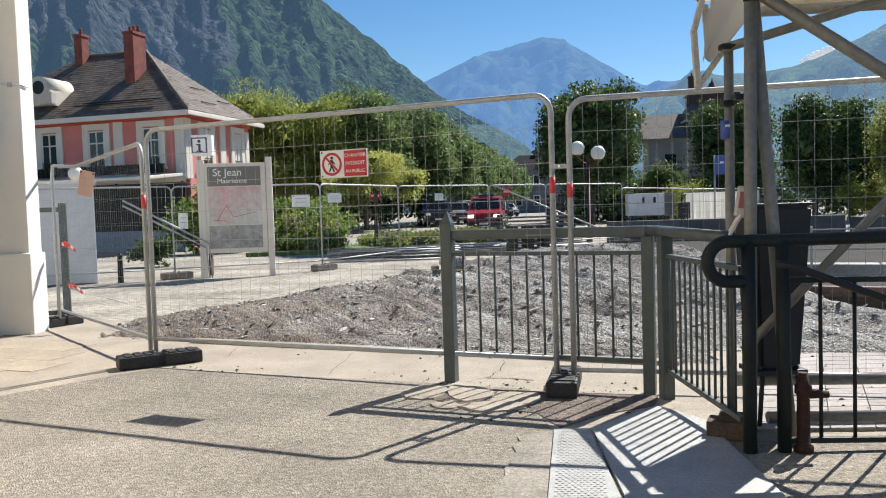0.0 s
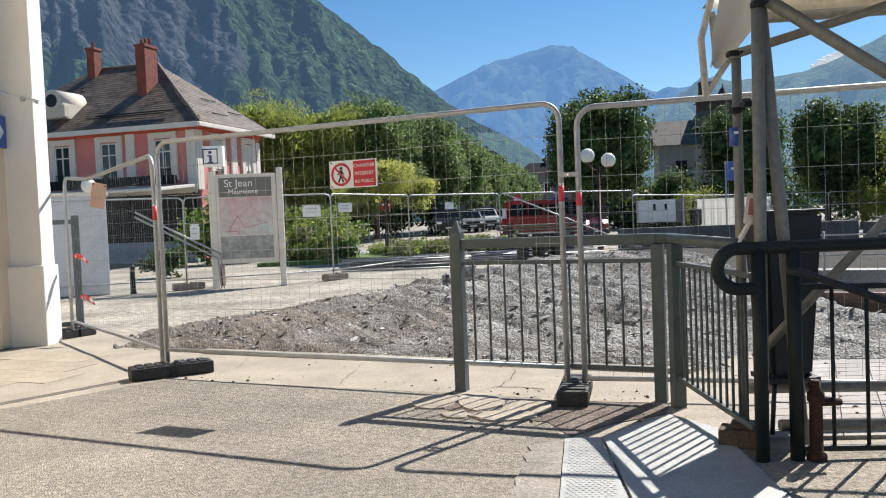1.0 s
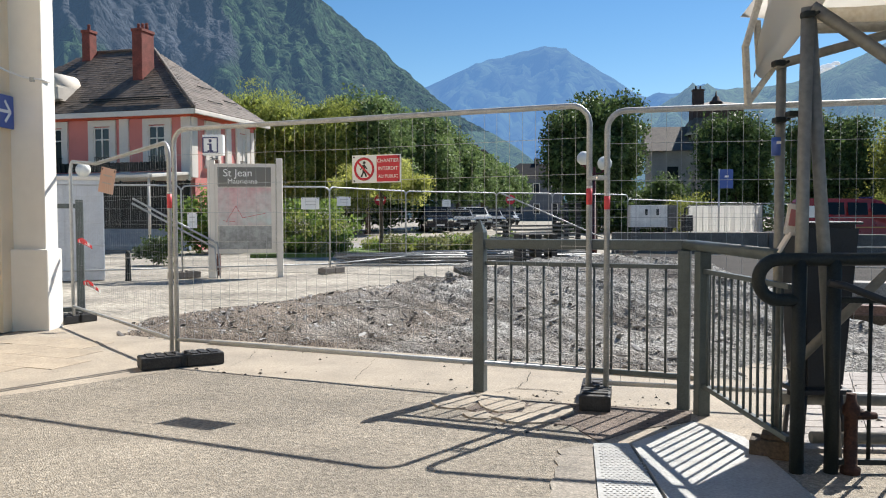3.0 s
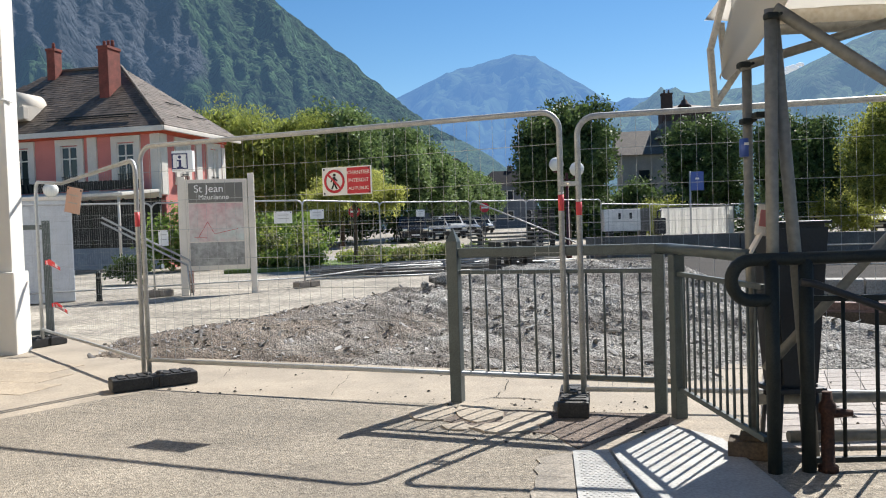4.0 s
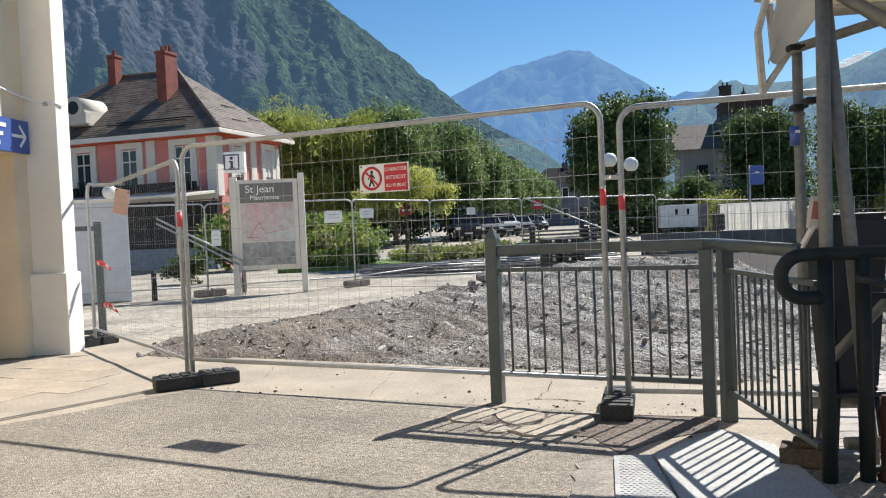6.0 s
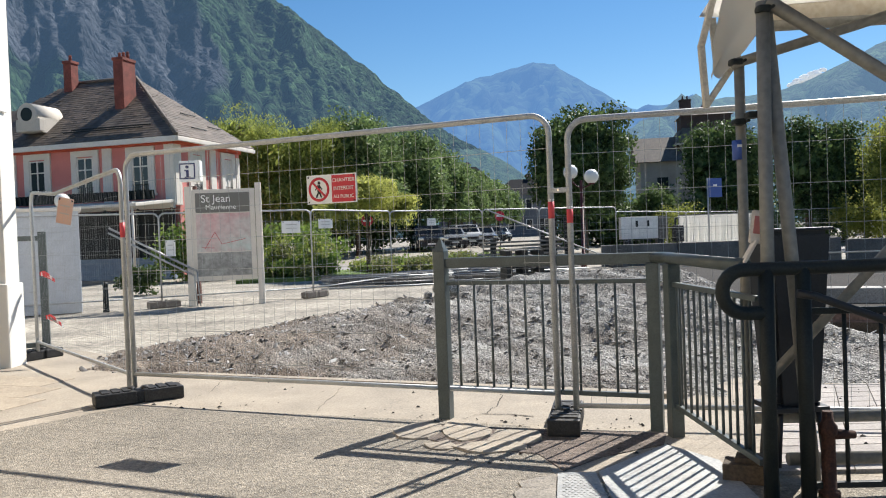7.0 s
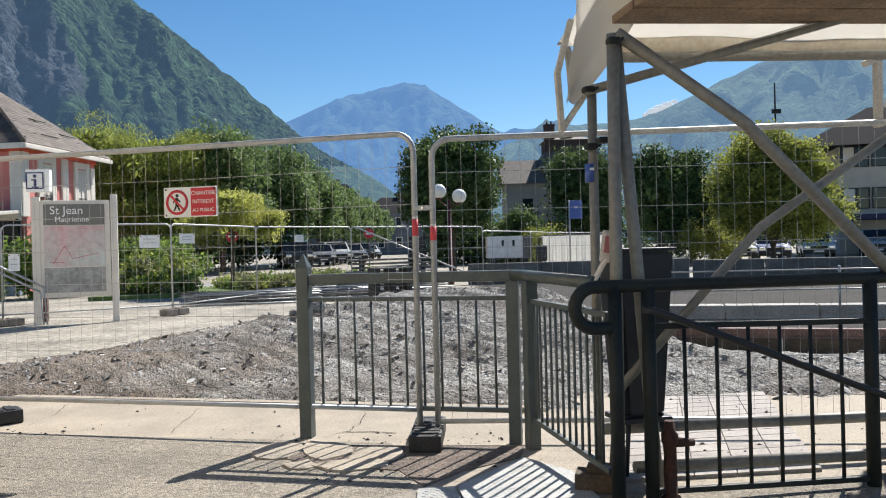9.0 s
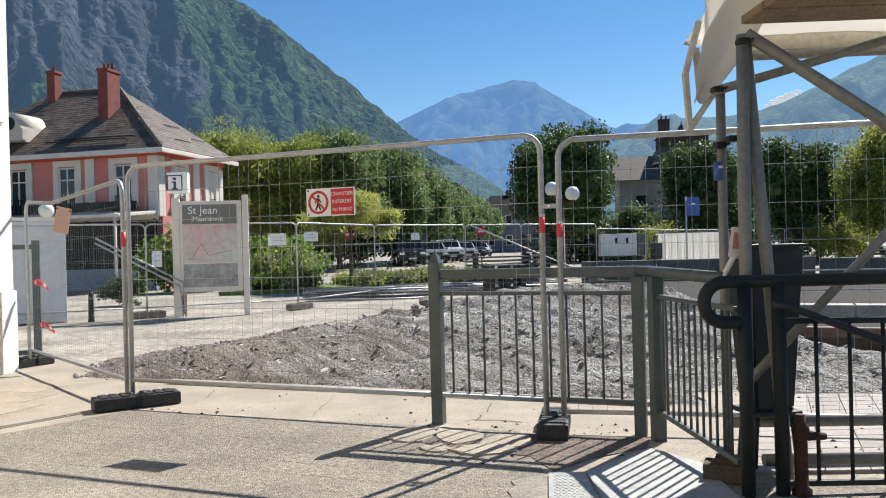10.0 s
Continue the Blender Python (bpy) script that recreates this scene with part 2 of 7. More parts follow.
M_CARWHITE = material("white_car_paint", (0.7, 0.7, 0.7), 0.3, spread=0.05, scale=3, fine=40, bump=0, coat=0.6)
M_CARBLUE = material("blue_car_paint", (0.03, 0.07, 0.22), 0.28, spread=0.05, scale=3, fine=40, bump=0, coat=0.6)
M_CHROME = plain("chrome", (0.75, 0.75, 0.76), 0.18, 1.0)
M_BLUESIGN = plain("blue_sign_paint", (0.05, 0.10, 0.34), 0.4)
M_SIGNWHITE = plain("sign_white", (0.8, 0.8, 0.78), 0.45)
M_SIGNRED = plain("sign_red", (0.55, 0.02, 0.04), 0.45)
M_TAPERED = plain("red_tape", (0.66, 0.07, 0.08), 0.5)
M_BOARDGREY = plain("header_grey", (0.16, 0.155, 0.14), 0.5)
M_PALEINK = plain("pale_ink", (0.42, 0.41, 0.40), 0.6)
M_NAVY = plain("navy_ink", (0.03, 0.035, 0.12), 0.5)
M_BLUELIGHT = plain("blue_beacon", (0.03, 0.04, 0.16), 0.2)
M_HEADLIGHT = plain("headlight", (0.95, 0.92, 0.82), 0.15, emit=1.0)
M_GLOBE = plain("opal_globe", (0.85, 0.83, 0.76), 0.25)
M_LAMPRED = material("dark_red_lamp_paint", (0.09, 0.02, 0.02), 0.5, spread=0.15, scale=5, fine=60, bump=0.05)
M_TARP = leaf_material("tarpaulin", (0.76, 0.73, 0.67), (0.80, 0.77, 0.71), 0.45)
M_SCREEN = leaf_material("white_screen_sheet", (0.72, 0.71, 0.68), (0.76, 0.75, 0.72), 0.55)
# dark end sunk to near-black to imitate shade deep inside the crowns
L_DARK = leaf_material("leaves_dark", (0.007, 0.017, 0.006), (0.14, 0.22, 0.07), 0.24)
L_MID = leaf_material("leaves_mid", (0.04, 0.085, 0.02), (0.19, 0.28, 0.06), 0.5)
L_LIGHT = leaf_material("leaves_light", (0.17, 0.20, 0.045), (0.40, 0.43, 0.12), 0.56)
L_WILLOW = leaf_material("leaves_willow", (0.075, 0.11, 0.024), (0.33, 0.39, 0.09), 0.48)
L_LIME = leaf_material("leaves_lime", (0.05, 0.075, 0.015), (0.33, 0.37, 0.08), 0.42)
L_MEADOW = leaf_material("leaves_meadow", (0.07, 0.09, 0.03), (0.24, 0.25, 0.10), 0.4)
# wide tone range imitates sunlit tufts against shaded leaves
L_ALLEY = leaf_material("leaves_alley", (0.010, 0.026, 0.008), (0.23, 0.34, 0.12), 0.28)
L_FLOWER = leaf_material("flowers", (0.5, 0.45, 0.4), (0.7, 0.65, 0.6), 0.4)


# ---- mesh helpers ----
def mesh_object(name, bm, mat, parent=None, smooth=False):
    me = bpy.data.meshes.new(name)
    bm.to_mesh(me)
    bm.free()
    for m in (mat if isinstance(mat, (list, tuple)) else [mat]):
        me.materials.append(m)
    if smooth:
        me.polygons.foreach_set("use_smooth", [True] * len(me.polygons))
    ob = new(name, me)
    if parent:
        ob.parent = parent
    return ob


def part(name, bm, mat, parent, label="", smooth=False):
    ob = mesh_object(name, bm, mat, parent, smooth)
    if label:
        ob["label"] = label
    return ob


def thing(name, m, label, category, group="", kind=""):
    e = new(name)
    e.empty_display_size = 0.1
    e.matrix_world = m
    return tagged(e, label, category, group, kind)


def box(bm, c, s, rot=(0, 0, 0), bevel=0.0):
    m = Matrix.LocRotScale(Vector(c), Euler([radians(a) for a in rot]), Vector(s))
    r = bmesh.ops.create_cube(bm, size=1.0, matrix=m)
    if bevel:
        es = list({e for v in r["verts"] for e in v.link_edges})
        bmesh.ops.bevel(bm, geom=es, offset=bevel, segments=2, profile=0.6, affect="EDGES")
    return bm


def beam(bm, a, b, w, h, bevel=0.0, upright=(0, 0, 1)):
    """A box from a to b, w wide and h high."""
    a, b = Vector(a), Vector(b)
    d = b - a
    x = d.normalized()
    y = Vector(upright).cross(x)
    y = y.normalized() if y.length > 1e-4 else Vector((0, 1, 0))
    z = x.cross(y)
    m = Matrix((x, y, z)).transposed().to_4x4()
    m.translation = (a + b) / 2
    m = m @ Matrix.Diagonal((d.length, w, h, 1))
    r = bmesh.ops.create_cube(bm, size=1.0, matrix=m)
    if bevel:
        es = list({e for v in r["verts"] for e in v.link_edges})
        bmesh.ops.bevel(bm, geom=es, offset=bevel, segments=2, profile=0.6, affect="EDGES")
    return bm


def tube(bm, pts, r, n=10, caps=True):
    """A round tube along a line of points; r may be a list."""
    pts = [Vector(p) for p in pts]
    rs = r if isinstance(r, (list, tuple)) else [r] * len(pts)
    rings, ref = [], None
    for i, p in enumerate(pts):
        d = (pts[min(i + 1, len(pts) - 1)] - pts[max(i - 1, 0)]).normalized()
        if ref is None:
            ref = d.orthogonal().normalized()
        ref = (ref - d * ref.dot(d)).normalized()
        o = d.cross(ref)
        rings.append([bm.verts.new(p + rs[i] * (math.cos(k * math.tau / n) * ref + math.sin(k * math.tau / n) * o)) for k in range(n)])
    for a, b in zip(rings, rings[1:]):
        for k in range(n):
            f = bm.faces.new((a[k], a[(k + 1) % n], b[(k + 1) % n], b[k]))
            f.smooth = True
    if caps:
        bm.faces.new(rings[0][::-1])
        bm.faces.new(rings[-1])
    return bm


def lathe(bm, profile, n=16, at=(0, 0, 0)):
    """Turned shape from (radius, height) pairs."""
    rings = []
    for r, z in profile:
        rings.append([bm.verts.new((at[0] + r * math.cos(k * math.tau / n), at[1] + r * math.sin(k * math.tau / n), at[2] + z)) for k in range(n)])
    for a, b in zip(rings, rings[1:]):
        for k in range(n):
            f = bm.faces.new((a[k], a[(k + 1) % n], b[(k + 1) % n], b[k]))
            f.smooth = True
    bm.faces.new(rings[0][::-1])
    bm.faces.new(rings[-1])
    return bm


def arc(c, r, a0, a1, u, v, n=7):
    c, u, v = Vector(c), Vector(u), Vector(v)
    return [c + r * (math.cos(radians(a0 + (a1 - a0) * i / n)) * u + math.sin(radians(a0 + (a1 - a0) * i / n)) * v) for i in range(n + 1)]


def writing(text, size, mat, parent, m, name="lettering", align="CENTER", depth=0.0015):
    cu = bpy.data.curves.new(name, "FONT")
    cu.body, cu.size, cu.align_x, cu.align_y, cu.extrude = text, size, align, "CENTER", depth
    tmp = bpy.data.objects.new(name, cu)
    scene.collection.objects.link(tmp)
    dg = bpy.context.evaluated_depsgraph_get()
    me = bpy.data.meshes.new_from_object(tmp.evaluated_get(dg))
    bpy.data.objects.remove(tmp)
    me.materials.clear()
    me.materials.append(mat)
    ob = new(name, me)
    ob.parent = parent
    ob.matrix_local = m
    return ob


def fbm(x, y, z=0.0, octaves=5):
    return noise.fractal(Vector((x, y, z)), 0.9, 2.0, octaves)


def smooth(a, b, x):
    t = min(1.0, max(0.0, (x - a) / (b - a)))
    return t * t * (3 - 2 * t)


# ---- ground ----
def rise(x, y):
    """The far ground climbs a hand's width past the road."""
    return 0.28 * smooth(36, 54, y)


def sheet(name, outline, z, mat, label, thick=0.05, step=0.0, kind="structure"):
    """A flat slab with the given outline; its top at z."""
    bm = bmesh.new()
    top = [bm.verts.new((x, y, z + rise(x, y))) for x, y in outline]
    f = bm.faces.new(top)
    if f.normal.z < 0:
        f.normal_flip()
    r = bmesh.ops.extrude_face_region(bm, geom=[f])
    for v in [g for g in r["geom"] if isinstance(g, bmesh.types.BMVert)]:
        v.co.z -= thick
    bmesh.ops.recalc_face_normals(bm, faces=bm.faces)
    ob = mesh_object(name, bm, mat)
    return tagged(ob, label, name.split("_")[-1], kind=kind)


def big_ground():
    xs = [-2600, -900, -300, -120, -60, -30, -15, -8, -4, 0, 4, 8, 15, 30, 60, 120, 300, 900, 2600]
    ys = [-2600, -600, -150, -40, -10, 0, 5, 10, 15, 20, 25, 30, 36, 39, 42, 45, 48, 51, 54, 70, 100, 160, 300, 800, 2900]
    bm = bmesh.new()
    g = [[bm.verts.new((x, y, -0.012 + rise(x, y))) for x in xs] for y in ys]
    for a, b in zip(g, g[1:]):
        for i in range(len(xs) - 1):
            bm.faces.new((a[i], a[i + 1], b[i + 1], b[i]))
    return tagged(mesh_object("ground", bm, M_SITE), "pale dusty compacted ground of the building site", "ground", kind="structure")


big_ground()
sheet("asphalt_pavement", [(-5.3, -12), (9, -12), (9, 4.2), (1.2, 4.35), (0.62, 4.6), (0.6, 5.75), (-0.05, 6.02), (-2.62, 6.98), (-3.4, 6.1), (-5.3, 4.6)], 0.0, M_ASPHALT, "light grey worn asphalt pavement with fine grit")
sheet("concrete_pavement", [(-5.3, 4.6), (-3.4, 6.1), (-2.62, 6.98), (-0.05, 6.02), (0.6, 5.75), (0.62, 4.6), (1.2, 4.35), (9, 4.2), (9, 5.2), (3.9, 6.75), (2.6, 7.3), (1.9, 6.45), (-0.02, 7.25), (-2.74, 8.4), (-4.05, 10.1), (-5.3, 11.2)], -0.002, M_CONCRETE, "sandy concrete strip with cracks along the asphalt")
sheet("road", [(-40, 33.2), (60, 33.2), (60, 38.5), (10, 38.5), (8.5, 160), (-1, 160), (-1, 38.5), (-40, 38.5)], 0.0, M_ROAD, "sunlit grey road running away between trees", thick=0.03)


def kerb_joint():
    bm = bmesh.new()
    a, b = Vector((-2.74, 8.42, 0)), Vector((1.9, 6.47, 0))
    n = 5
    for i in range(n):
        p, q = a.lerp(b, (i + 0.01) / n), a.lerp(b, (i + 0.99) / n)
        beam(bm, (p.x, p.y, 0.012), (q.x, q.y, 0.012), 0.1, 0.05, 0.006)
    tagged(mesh_object("kerb_trim", bm, M_CONCRETE), "low pale kerb edging between pavement and rubble", "kerb", kind="structure")


kerb_joint()


# ---- mountains ----
def mountain(name, ridge, dist, mat, label, foot=0.35, rough=0.07, rock=lambda az, v: 0.0, n=190, m=70, seed=0.0, ridge_noise=0.12, near_end=1.0, crowns=0.0):
    """A slope seen from afar: its skyline by azimuth and elevation in degrees, falling towards the valley."""
    azs = [a for a, _ in ridge]
    els = [e for _, e in ridge]
    co, rk = [], []
    for j in range(m):
        v = j / (m - 1)
        for i in range(n):
            az = azs[0] + (azs[-1] - azs[0]) * (1 - (1 - i / (n - 1)) ** near_end)
            el = float(np.interp(az, azs, els)) + ridge_noise * fbm(az * 0.9 + seed, 3.1) + ridge_noise * 0.6 * fbm(az * 5 + seed, 7.7)
            top = dist * math.tan(radians(el))
            d = dist * (1 - (1 - foot) * v ** 0.8)
            h = top * (1 - v) ** 1.15
            x, y = math.sin(radians(az)), math.cos(radians(az))
            k = rough * dist * min(1.0, v * 6) * (1 - 0.5 * v)
            w = fbm(az * 0.22 + seed, v * 2.2 + seed, 0.0, 7) + 0.3 * abs(fbm(az * 0.6 + seed, v * 1.2, 4.0, 6))
            d2 = d + k * w * 1.3 + crowns * fbm(az * 2.6, v * 42, seed, 3)
            co.append((d2 * x, d2 * y, h + k * 0.25 * fbm(az * 0.5, v * 5 + seed, 9.0, 7) * min(1, v * 5) - 6 * v))
            rk.append(rock(az, v))
    faces = [(j * n + i, (j + 1) * n + i, (j + 1) * n + i + 1, j * n + i + 1) for j in range(m - 1) for i in range(n - 1)]
    me = bpy.data.meshes.new(name)
    me.from_pydata(co, [], faces)
    at = me.attributes.new("rock", "FLOAT", "POINT")
    at.data.foreach_set("value", rk)
    me.polygons.foreach_set("use_smooth", [True] * len(faces))
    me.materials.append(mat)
    return tagged(new(name, me), label, "mountain", kind="structure")


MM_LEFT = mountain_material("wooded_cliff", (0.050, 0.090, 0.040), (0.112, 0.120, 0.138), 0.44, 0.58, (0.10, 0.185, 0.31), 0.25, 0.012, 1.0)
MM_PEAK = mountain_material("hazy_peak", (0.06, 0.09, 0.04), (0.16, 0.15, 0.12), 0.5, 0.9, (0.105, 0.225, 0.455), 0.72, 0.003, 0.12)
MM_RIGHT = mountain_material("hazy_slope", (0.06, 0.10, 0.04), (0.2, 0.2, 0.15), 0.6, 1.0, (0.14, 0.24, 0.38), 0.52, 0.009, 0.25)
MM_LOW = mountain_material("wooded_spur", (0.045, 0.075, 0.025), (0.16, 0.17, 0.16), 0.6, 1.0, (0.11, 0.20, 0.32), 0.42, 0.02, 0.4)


def cliff(az, v):
    return 0.64 * smooth(-11.5, -18.5, az) * (1 - smooth(0.64, 0.8, v)) * smooth(-34, -24, az + 4)


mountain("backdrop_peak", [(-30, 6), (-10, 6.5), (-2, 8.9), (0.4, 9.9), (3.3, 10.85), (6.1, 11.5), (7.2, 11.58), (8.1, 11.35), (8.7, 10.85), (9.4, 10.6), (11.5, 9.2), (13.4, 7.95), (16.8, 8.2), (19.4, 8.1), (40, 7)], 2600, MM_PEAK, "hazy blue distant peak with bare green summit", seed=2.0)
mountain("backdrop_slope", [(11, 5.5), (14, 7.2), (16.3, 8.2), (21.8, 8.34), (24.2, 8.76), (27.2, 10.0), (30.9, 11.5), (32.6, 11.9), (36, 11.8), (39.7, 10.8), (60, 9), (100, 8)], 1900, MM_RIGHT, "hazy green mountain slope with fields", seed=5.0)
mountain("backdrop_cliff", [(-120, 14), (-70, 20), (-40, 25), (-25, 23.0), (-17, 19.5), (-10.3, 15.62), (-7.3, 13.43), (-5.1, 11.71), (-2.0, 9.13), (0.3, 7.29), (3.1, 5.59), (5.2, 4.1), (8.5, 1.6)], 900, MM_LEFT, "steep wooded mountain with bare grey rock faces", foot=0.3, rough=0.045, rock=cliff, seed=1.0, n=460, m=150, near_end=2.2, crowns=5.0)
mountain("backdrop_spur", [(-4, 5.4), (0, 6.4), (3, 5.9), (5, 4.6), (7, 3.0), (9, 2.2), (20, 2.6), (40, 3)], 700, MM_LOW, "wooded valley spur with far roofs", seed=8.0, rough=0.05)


def cloud():
    bm = bmesh.new()
    rnd = random.Random(5)
    for i in range(34):
        u = i / 33
        az, el = 23.6 + 1.6 * u + rnd.gauss(0, 0.06), 8.75 + 0.6 * u + rnd.gauss(0, 0.10) * (0.3 + u)
        d = 3300
        c = (d * math.sin(radians(az)), d * math.cos(radians(az)), d * math.tan(radians(el)))
        bmesh.ops.create_icosphere(bm, subdivisions=3, radius=rnd.uniform(7, 13), matrix=Matrix.Translation(c) @ Matrix.Diagonal((1.5, 1, 0.75, 1)))
    for v in bm.verts:
        v.co += 2.5 * noise.noise_vector(v.co * 0.08)
    # slight emission stands in for sunlight scattered by the cloud
    tagged(mesh_object("backdrop_cloud", bm, plain("cloud", (0.75, 0.78, 0.82), 1.0, emit=0.25), smooth=True), "small white cloud over the mountain slope", "cloud", kind="structure")


cloud()


# ---- rubble heap ----
TOE = Vector((-0.02, 7.28))
TOE_N = Vector((0.385, 0.923))


def heap_height(x, y):
    s = (Vector((x, y)) - TOE).dot(TOE_N)
    crest = float(np.interp(x, [-4.4, -3.9, -2.8, -1.56, -0.2, 1.2, 2.3, 3.6, 4.4, 5.2, 9], [0, 0.0, 0.07, 0.2, 0.34, 0.52, 0.62, 0.56, 0.14, 0.04, 0.03]))
    c = float(np.interp(x, [-4.4, -3.9, -2.8, -1.56, -0.2, 1.2, 2.3, 3.9, 6, 9], [0.8, 1.0, 2.2, 3.8, 4.9, 6.2, 6.6, 6.0, 5, 5]))
    f = smooth(-0.15, c, s) * (1 - 0.97 * smooth(c, c + 2.2, s))
    return crest * f, s


def heap_material():
    """Grey slate rubble with brown earth mixed in towards its thin end, and streaks where it was tipped."""
    m = M_GRAVEL.copy()
    m.name = "slate_rubble"
    n, l = m.node_tree.nodes, m.node_tree.links
    p = n["Principled BSDF"]
    src = p.inputs["Base Color"].links[0].from_socket
    tc = n.new("ShaderNodeTexCoord")
    sep = n.new("ShaderNodeSeparateXYZ")
    l.new(tc.outputs["Object"], sep.inputs[0])
    big = n.new("ShaderNodeTexNoise")
    big.inputs["Scale"].default_value, big.inputs["Detail"].default_value = 0.9, 7
    l.new(tc.outputs["Object"], big.inputs["Vector"])
    at = n.new("ShaderNodeMath")
    at.operation = "MULTIPLY_ADD"
    at.inputs[1].default_value = 7.0
    l.new(big.outputs["Fac"], at.inputs[0])
    l.new(sep.outputs["X"], at.inputs[2])
    mr = n.new("ShaderNodeMapRange")
    mr.inputs[1].default_value, mr.inputs[2].default_value, mr.inputs[3].default_value, mr.inputs[4].default_value = 1.2, 4.6, 0.75, 0.0
    l.new(at.outputs[0], mr.inputs[0])
    earth = n.new("ShaderNodeMix")
    earth.data_type, earth.blend_type = "RGBA", "MULTIPLY"
    earth.inputs[7].default_value = (0.66, 0.51, 0.38, 1)
    l.new(mr.outputs[0], earth.inputs[0])
    l.new(src, earth.inputs[6])
    turn = n.new("ShaderNodeMapping")
    turn.inputs["Rotation"].default_value = (0, 0, radians(63.4))
    l.new(tc.outputs["Object"], turn.inputs["Vector"])
    mp = n.new("ShaderNodeMapping")
    mp.inputs["Scale"].default_value = (0.45, 8.0, 1)
    l.new(turn.outputs[0], mp.inputs["Vector"])
    st = n.new("ShaderNodeTexNoise")
    st.inputs["Scale"].default_value, st.inputs["Detail"].default_value, st.inputs["Roughness"].default_value = 1.0, 6, 0.7
    l.new(mp.outputs[0], st.inputs["Vector"])
    sv = n.new("ShaderNodeMapRange")
    sv.inputs[1].default_value, sv.inputs[2].default_value, sv.inputs[3].default_value, sv.inputs[4].default_value = 0.32, 0.68, 0.62, 1.5
    l.new(st.outputs["Fac"], sv.inputs[0])
    hs = n.new("ShaderNodeHueSaturation")
    l.new(sv.outputs[0], hs.inputs["Value"])
    l.new(earth.outputs[2], hs.inputs["Color"])
    l.new(hs.outputs[0], p.inputs["Base Color"])
    return m


def heap():
    nx, ny = 330, 190
    co = []
    for j in range(ny):
        for i in range(nx):
            x = -4.6 + 15.0 * i / (nx - 1)
            y0 = TOE.y - (x - TOE.x) * TOE_N.x / TOE_N.y
            y = (y0 if x < 4 else y0 + 0.0) - 0.15 + 12.5 * (j / (ny - 1)) ** 1.25
            h, s = heap_height(x, y)
            edge = smooth(-0.12, 0.25, s + 0.12 * fbm(x * 2, 3)) * smooth(-4.6, -3.7, x + 0.3 * fbm(y, 1.0))
            furrow = (0.03 * math.sin(5.2 * (x * 0.894 + y * 0.447) + 1.5 * fbm(x, y)) + 0.024 * math.sin(21 * (x * 0.894 + y * 0.447) + 2.5 * fbm(x * 0.6, y * 0.6, 3.0))) * smooth(0.3, 1.6, s) * smooth(-2.2, -0.4, x)
            c = float(np.interp(x, [-4.4, -3.9, -2.8, -1.56, -0.2, 1.2, 2.3, 3.9], [0.8, 1.0, 2.2, 3.8, 4.9, 6.2, 6.6, 6.0]))
            edge *= 1 - smooth(c + 0.5, c + 1.3, s + 0.3 * fbm(x * 2, y * 2)) * (1 - smooth(2.2, 3.6, x))
            edge *= 1 - smooth(3.0, 3.7, s + 0.2 * fbm(x * 2, y * 2)) * smooth(4.1, 4.9, x)
            edge *= 1 - (1 - smooth(0.75, 1.25, s + 0.25 * fbm(x * 3, y * 3))) * smooth(1.9, 2.5, x)
            z = h + edge * (0.035 + 0.035 * fbm(x * 1.6, y * 1.6, 0, 6) + 0.014 * fbm(x * 17, y * 17, 2.0, 5) + furrow * min(1, h * 5) + 0.05 * fbm((x * 0.894 + y * 0.447) * 4.2, (x * 0.447 - y * 0.894) * 0.4, 5.0, 4) * smooth(-3.0, -0.5, x)) - 0.05 * (1 - edge)
            co.append((x, y, z))
    faces = [(j * nx + i, j * nx + i + 1, (j + 1) * nx + i + 1, (j + 1) * nx + i) for j in range(ny - 1) for i in range(nx - 1)]
    me = bpy.data.meshes.new("rubble_heap")
    me.from_pydata(co, [], faces)
    me.materials.append(heap_material())
    tagged(new("rubble_heap", me), "grey heap of slate rubble and earth with furrows", "rubble", kind="stuff")
    grid = {}
    for x, y, z in co:
        grid[(round(x * 10), round(y * 10))] = z
    rnd = random.Random(3)
    vs, fs = [], []
    base = bmesh.new()
    bmesh.ops.create_icosphere(base, subdivisions=1, radius=1.0)
    bv = [v.co.copy() for v in base.verts]
    bf = [[v.index for v in f.verts] for f in base.faces]
    base.free()
    for k in range(36000):
        x, u = rnd.uniform(-4.2, 8.5), rnd.random()
        y = TOE.y - (x - TOE.x) * TOE_N.x / TOE_N.y + 9.5 * u ** 1.3
        z = grid.get((round(x * 10), round(y * 10)))
        if z is None or z < -0.03 or (k > 9000 and fbm(x * 1.7, y * 1.7, 3.0, 4) < 0.02):
            continue
        r = 0.006 + 0.026 * rnd.random() ** 9
        e = Euler((rnd.uniform(-0.6, 0.6), rnd.uniform(-0.6, 0.6), rnd.gauss(-1.1, 0.5)))
        sc = Vector((r * rnd.uniform(1.3, 3.4), r * rnd.uniform(0.6, 1.2), r * rnd.uniform(0.2, 0.5)))
        o = len(vs)
        for v in bv:
            w = v + 0.25 * noise.noise_vector(v * 2 + Vector((k, 0, 0)))
            w = Vector((w.x * sc.x, w.y * sc.y, w.z * sc.z))
            w.rotate(e)
            vs.append((x + w.x, y + w.y, z + r * 0.2 + w.z))
        fs += [[o + i for i in f] for f in bf]
    me = bpy.data.meshes.new("loose_stones")
    me.from_pydata(vs, [], fs)
    m = bpy.data.materials.new("loose_stone")
    m.use_nodes = True
    n, l = m.node_tree.nodes, m.node_tree.links
    g = n.new("ShaderNodeNewGeometry")
    rp = n.new("ShaderNodeValToRGB")
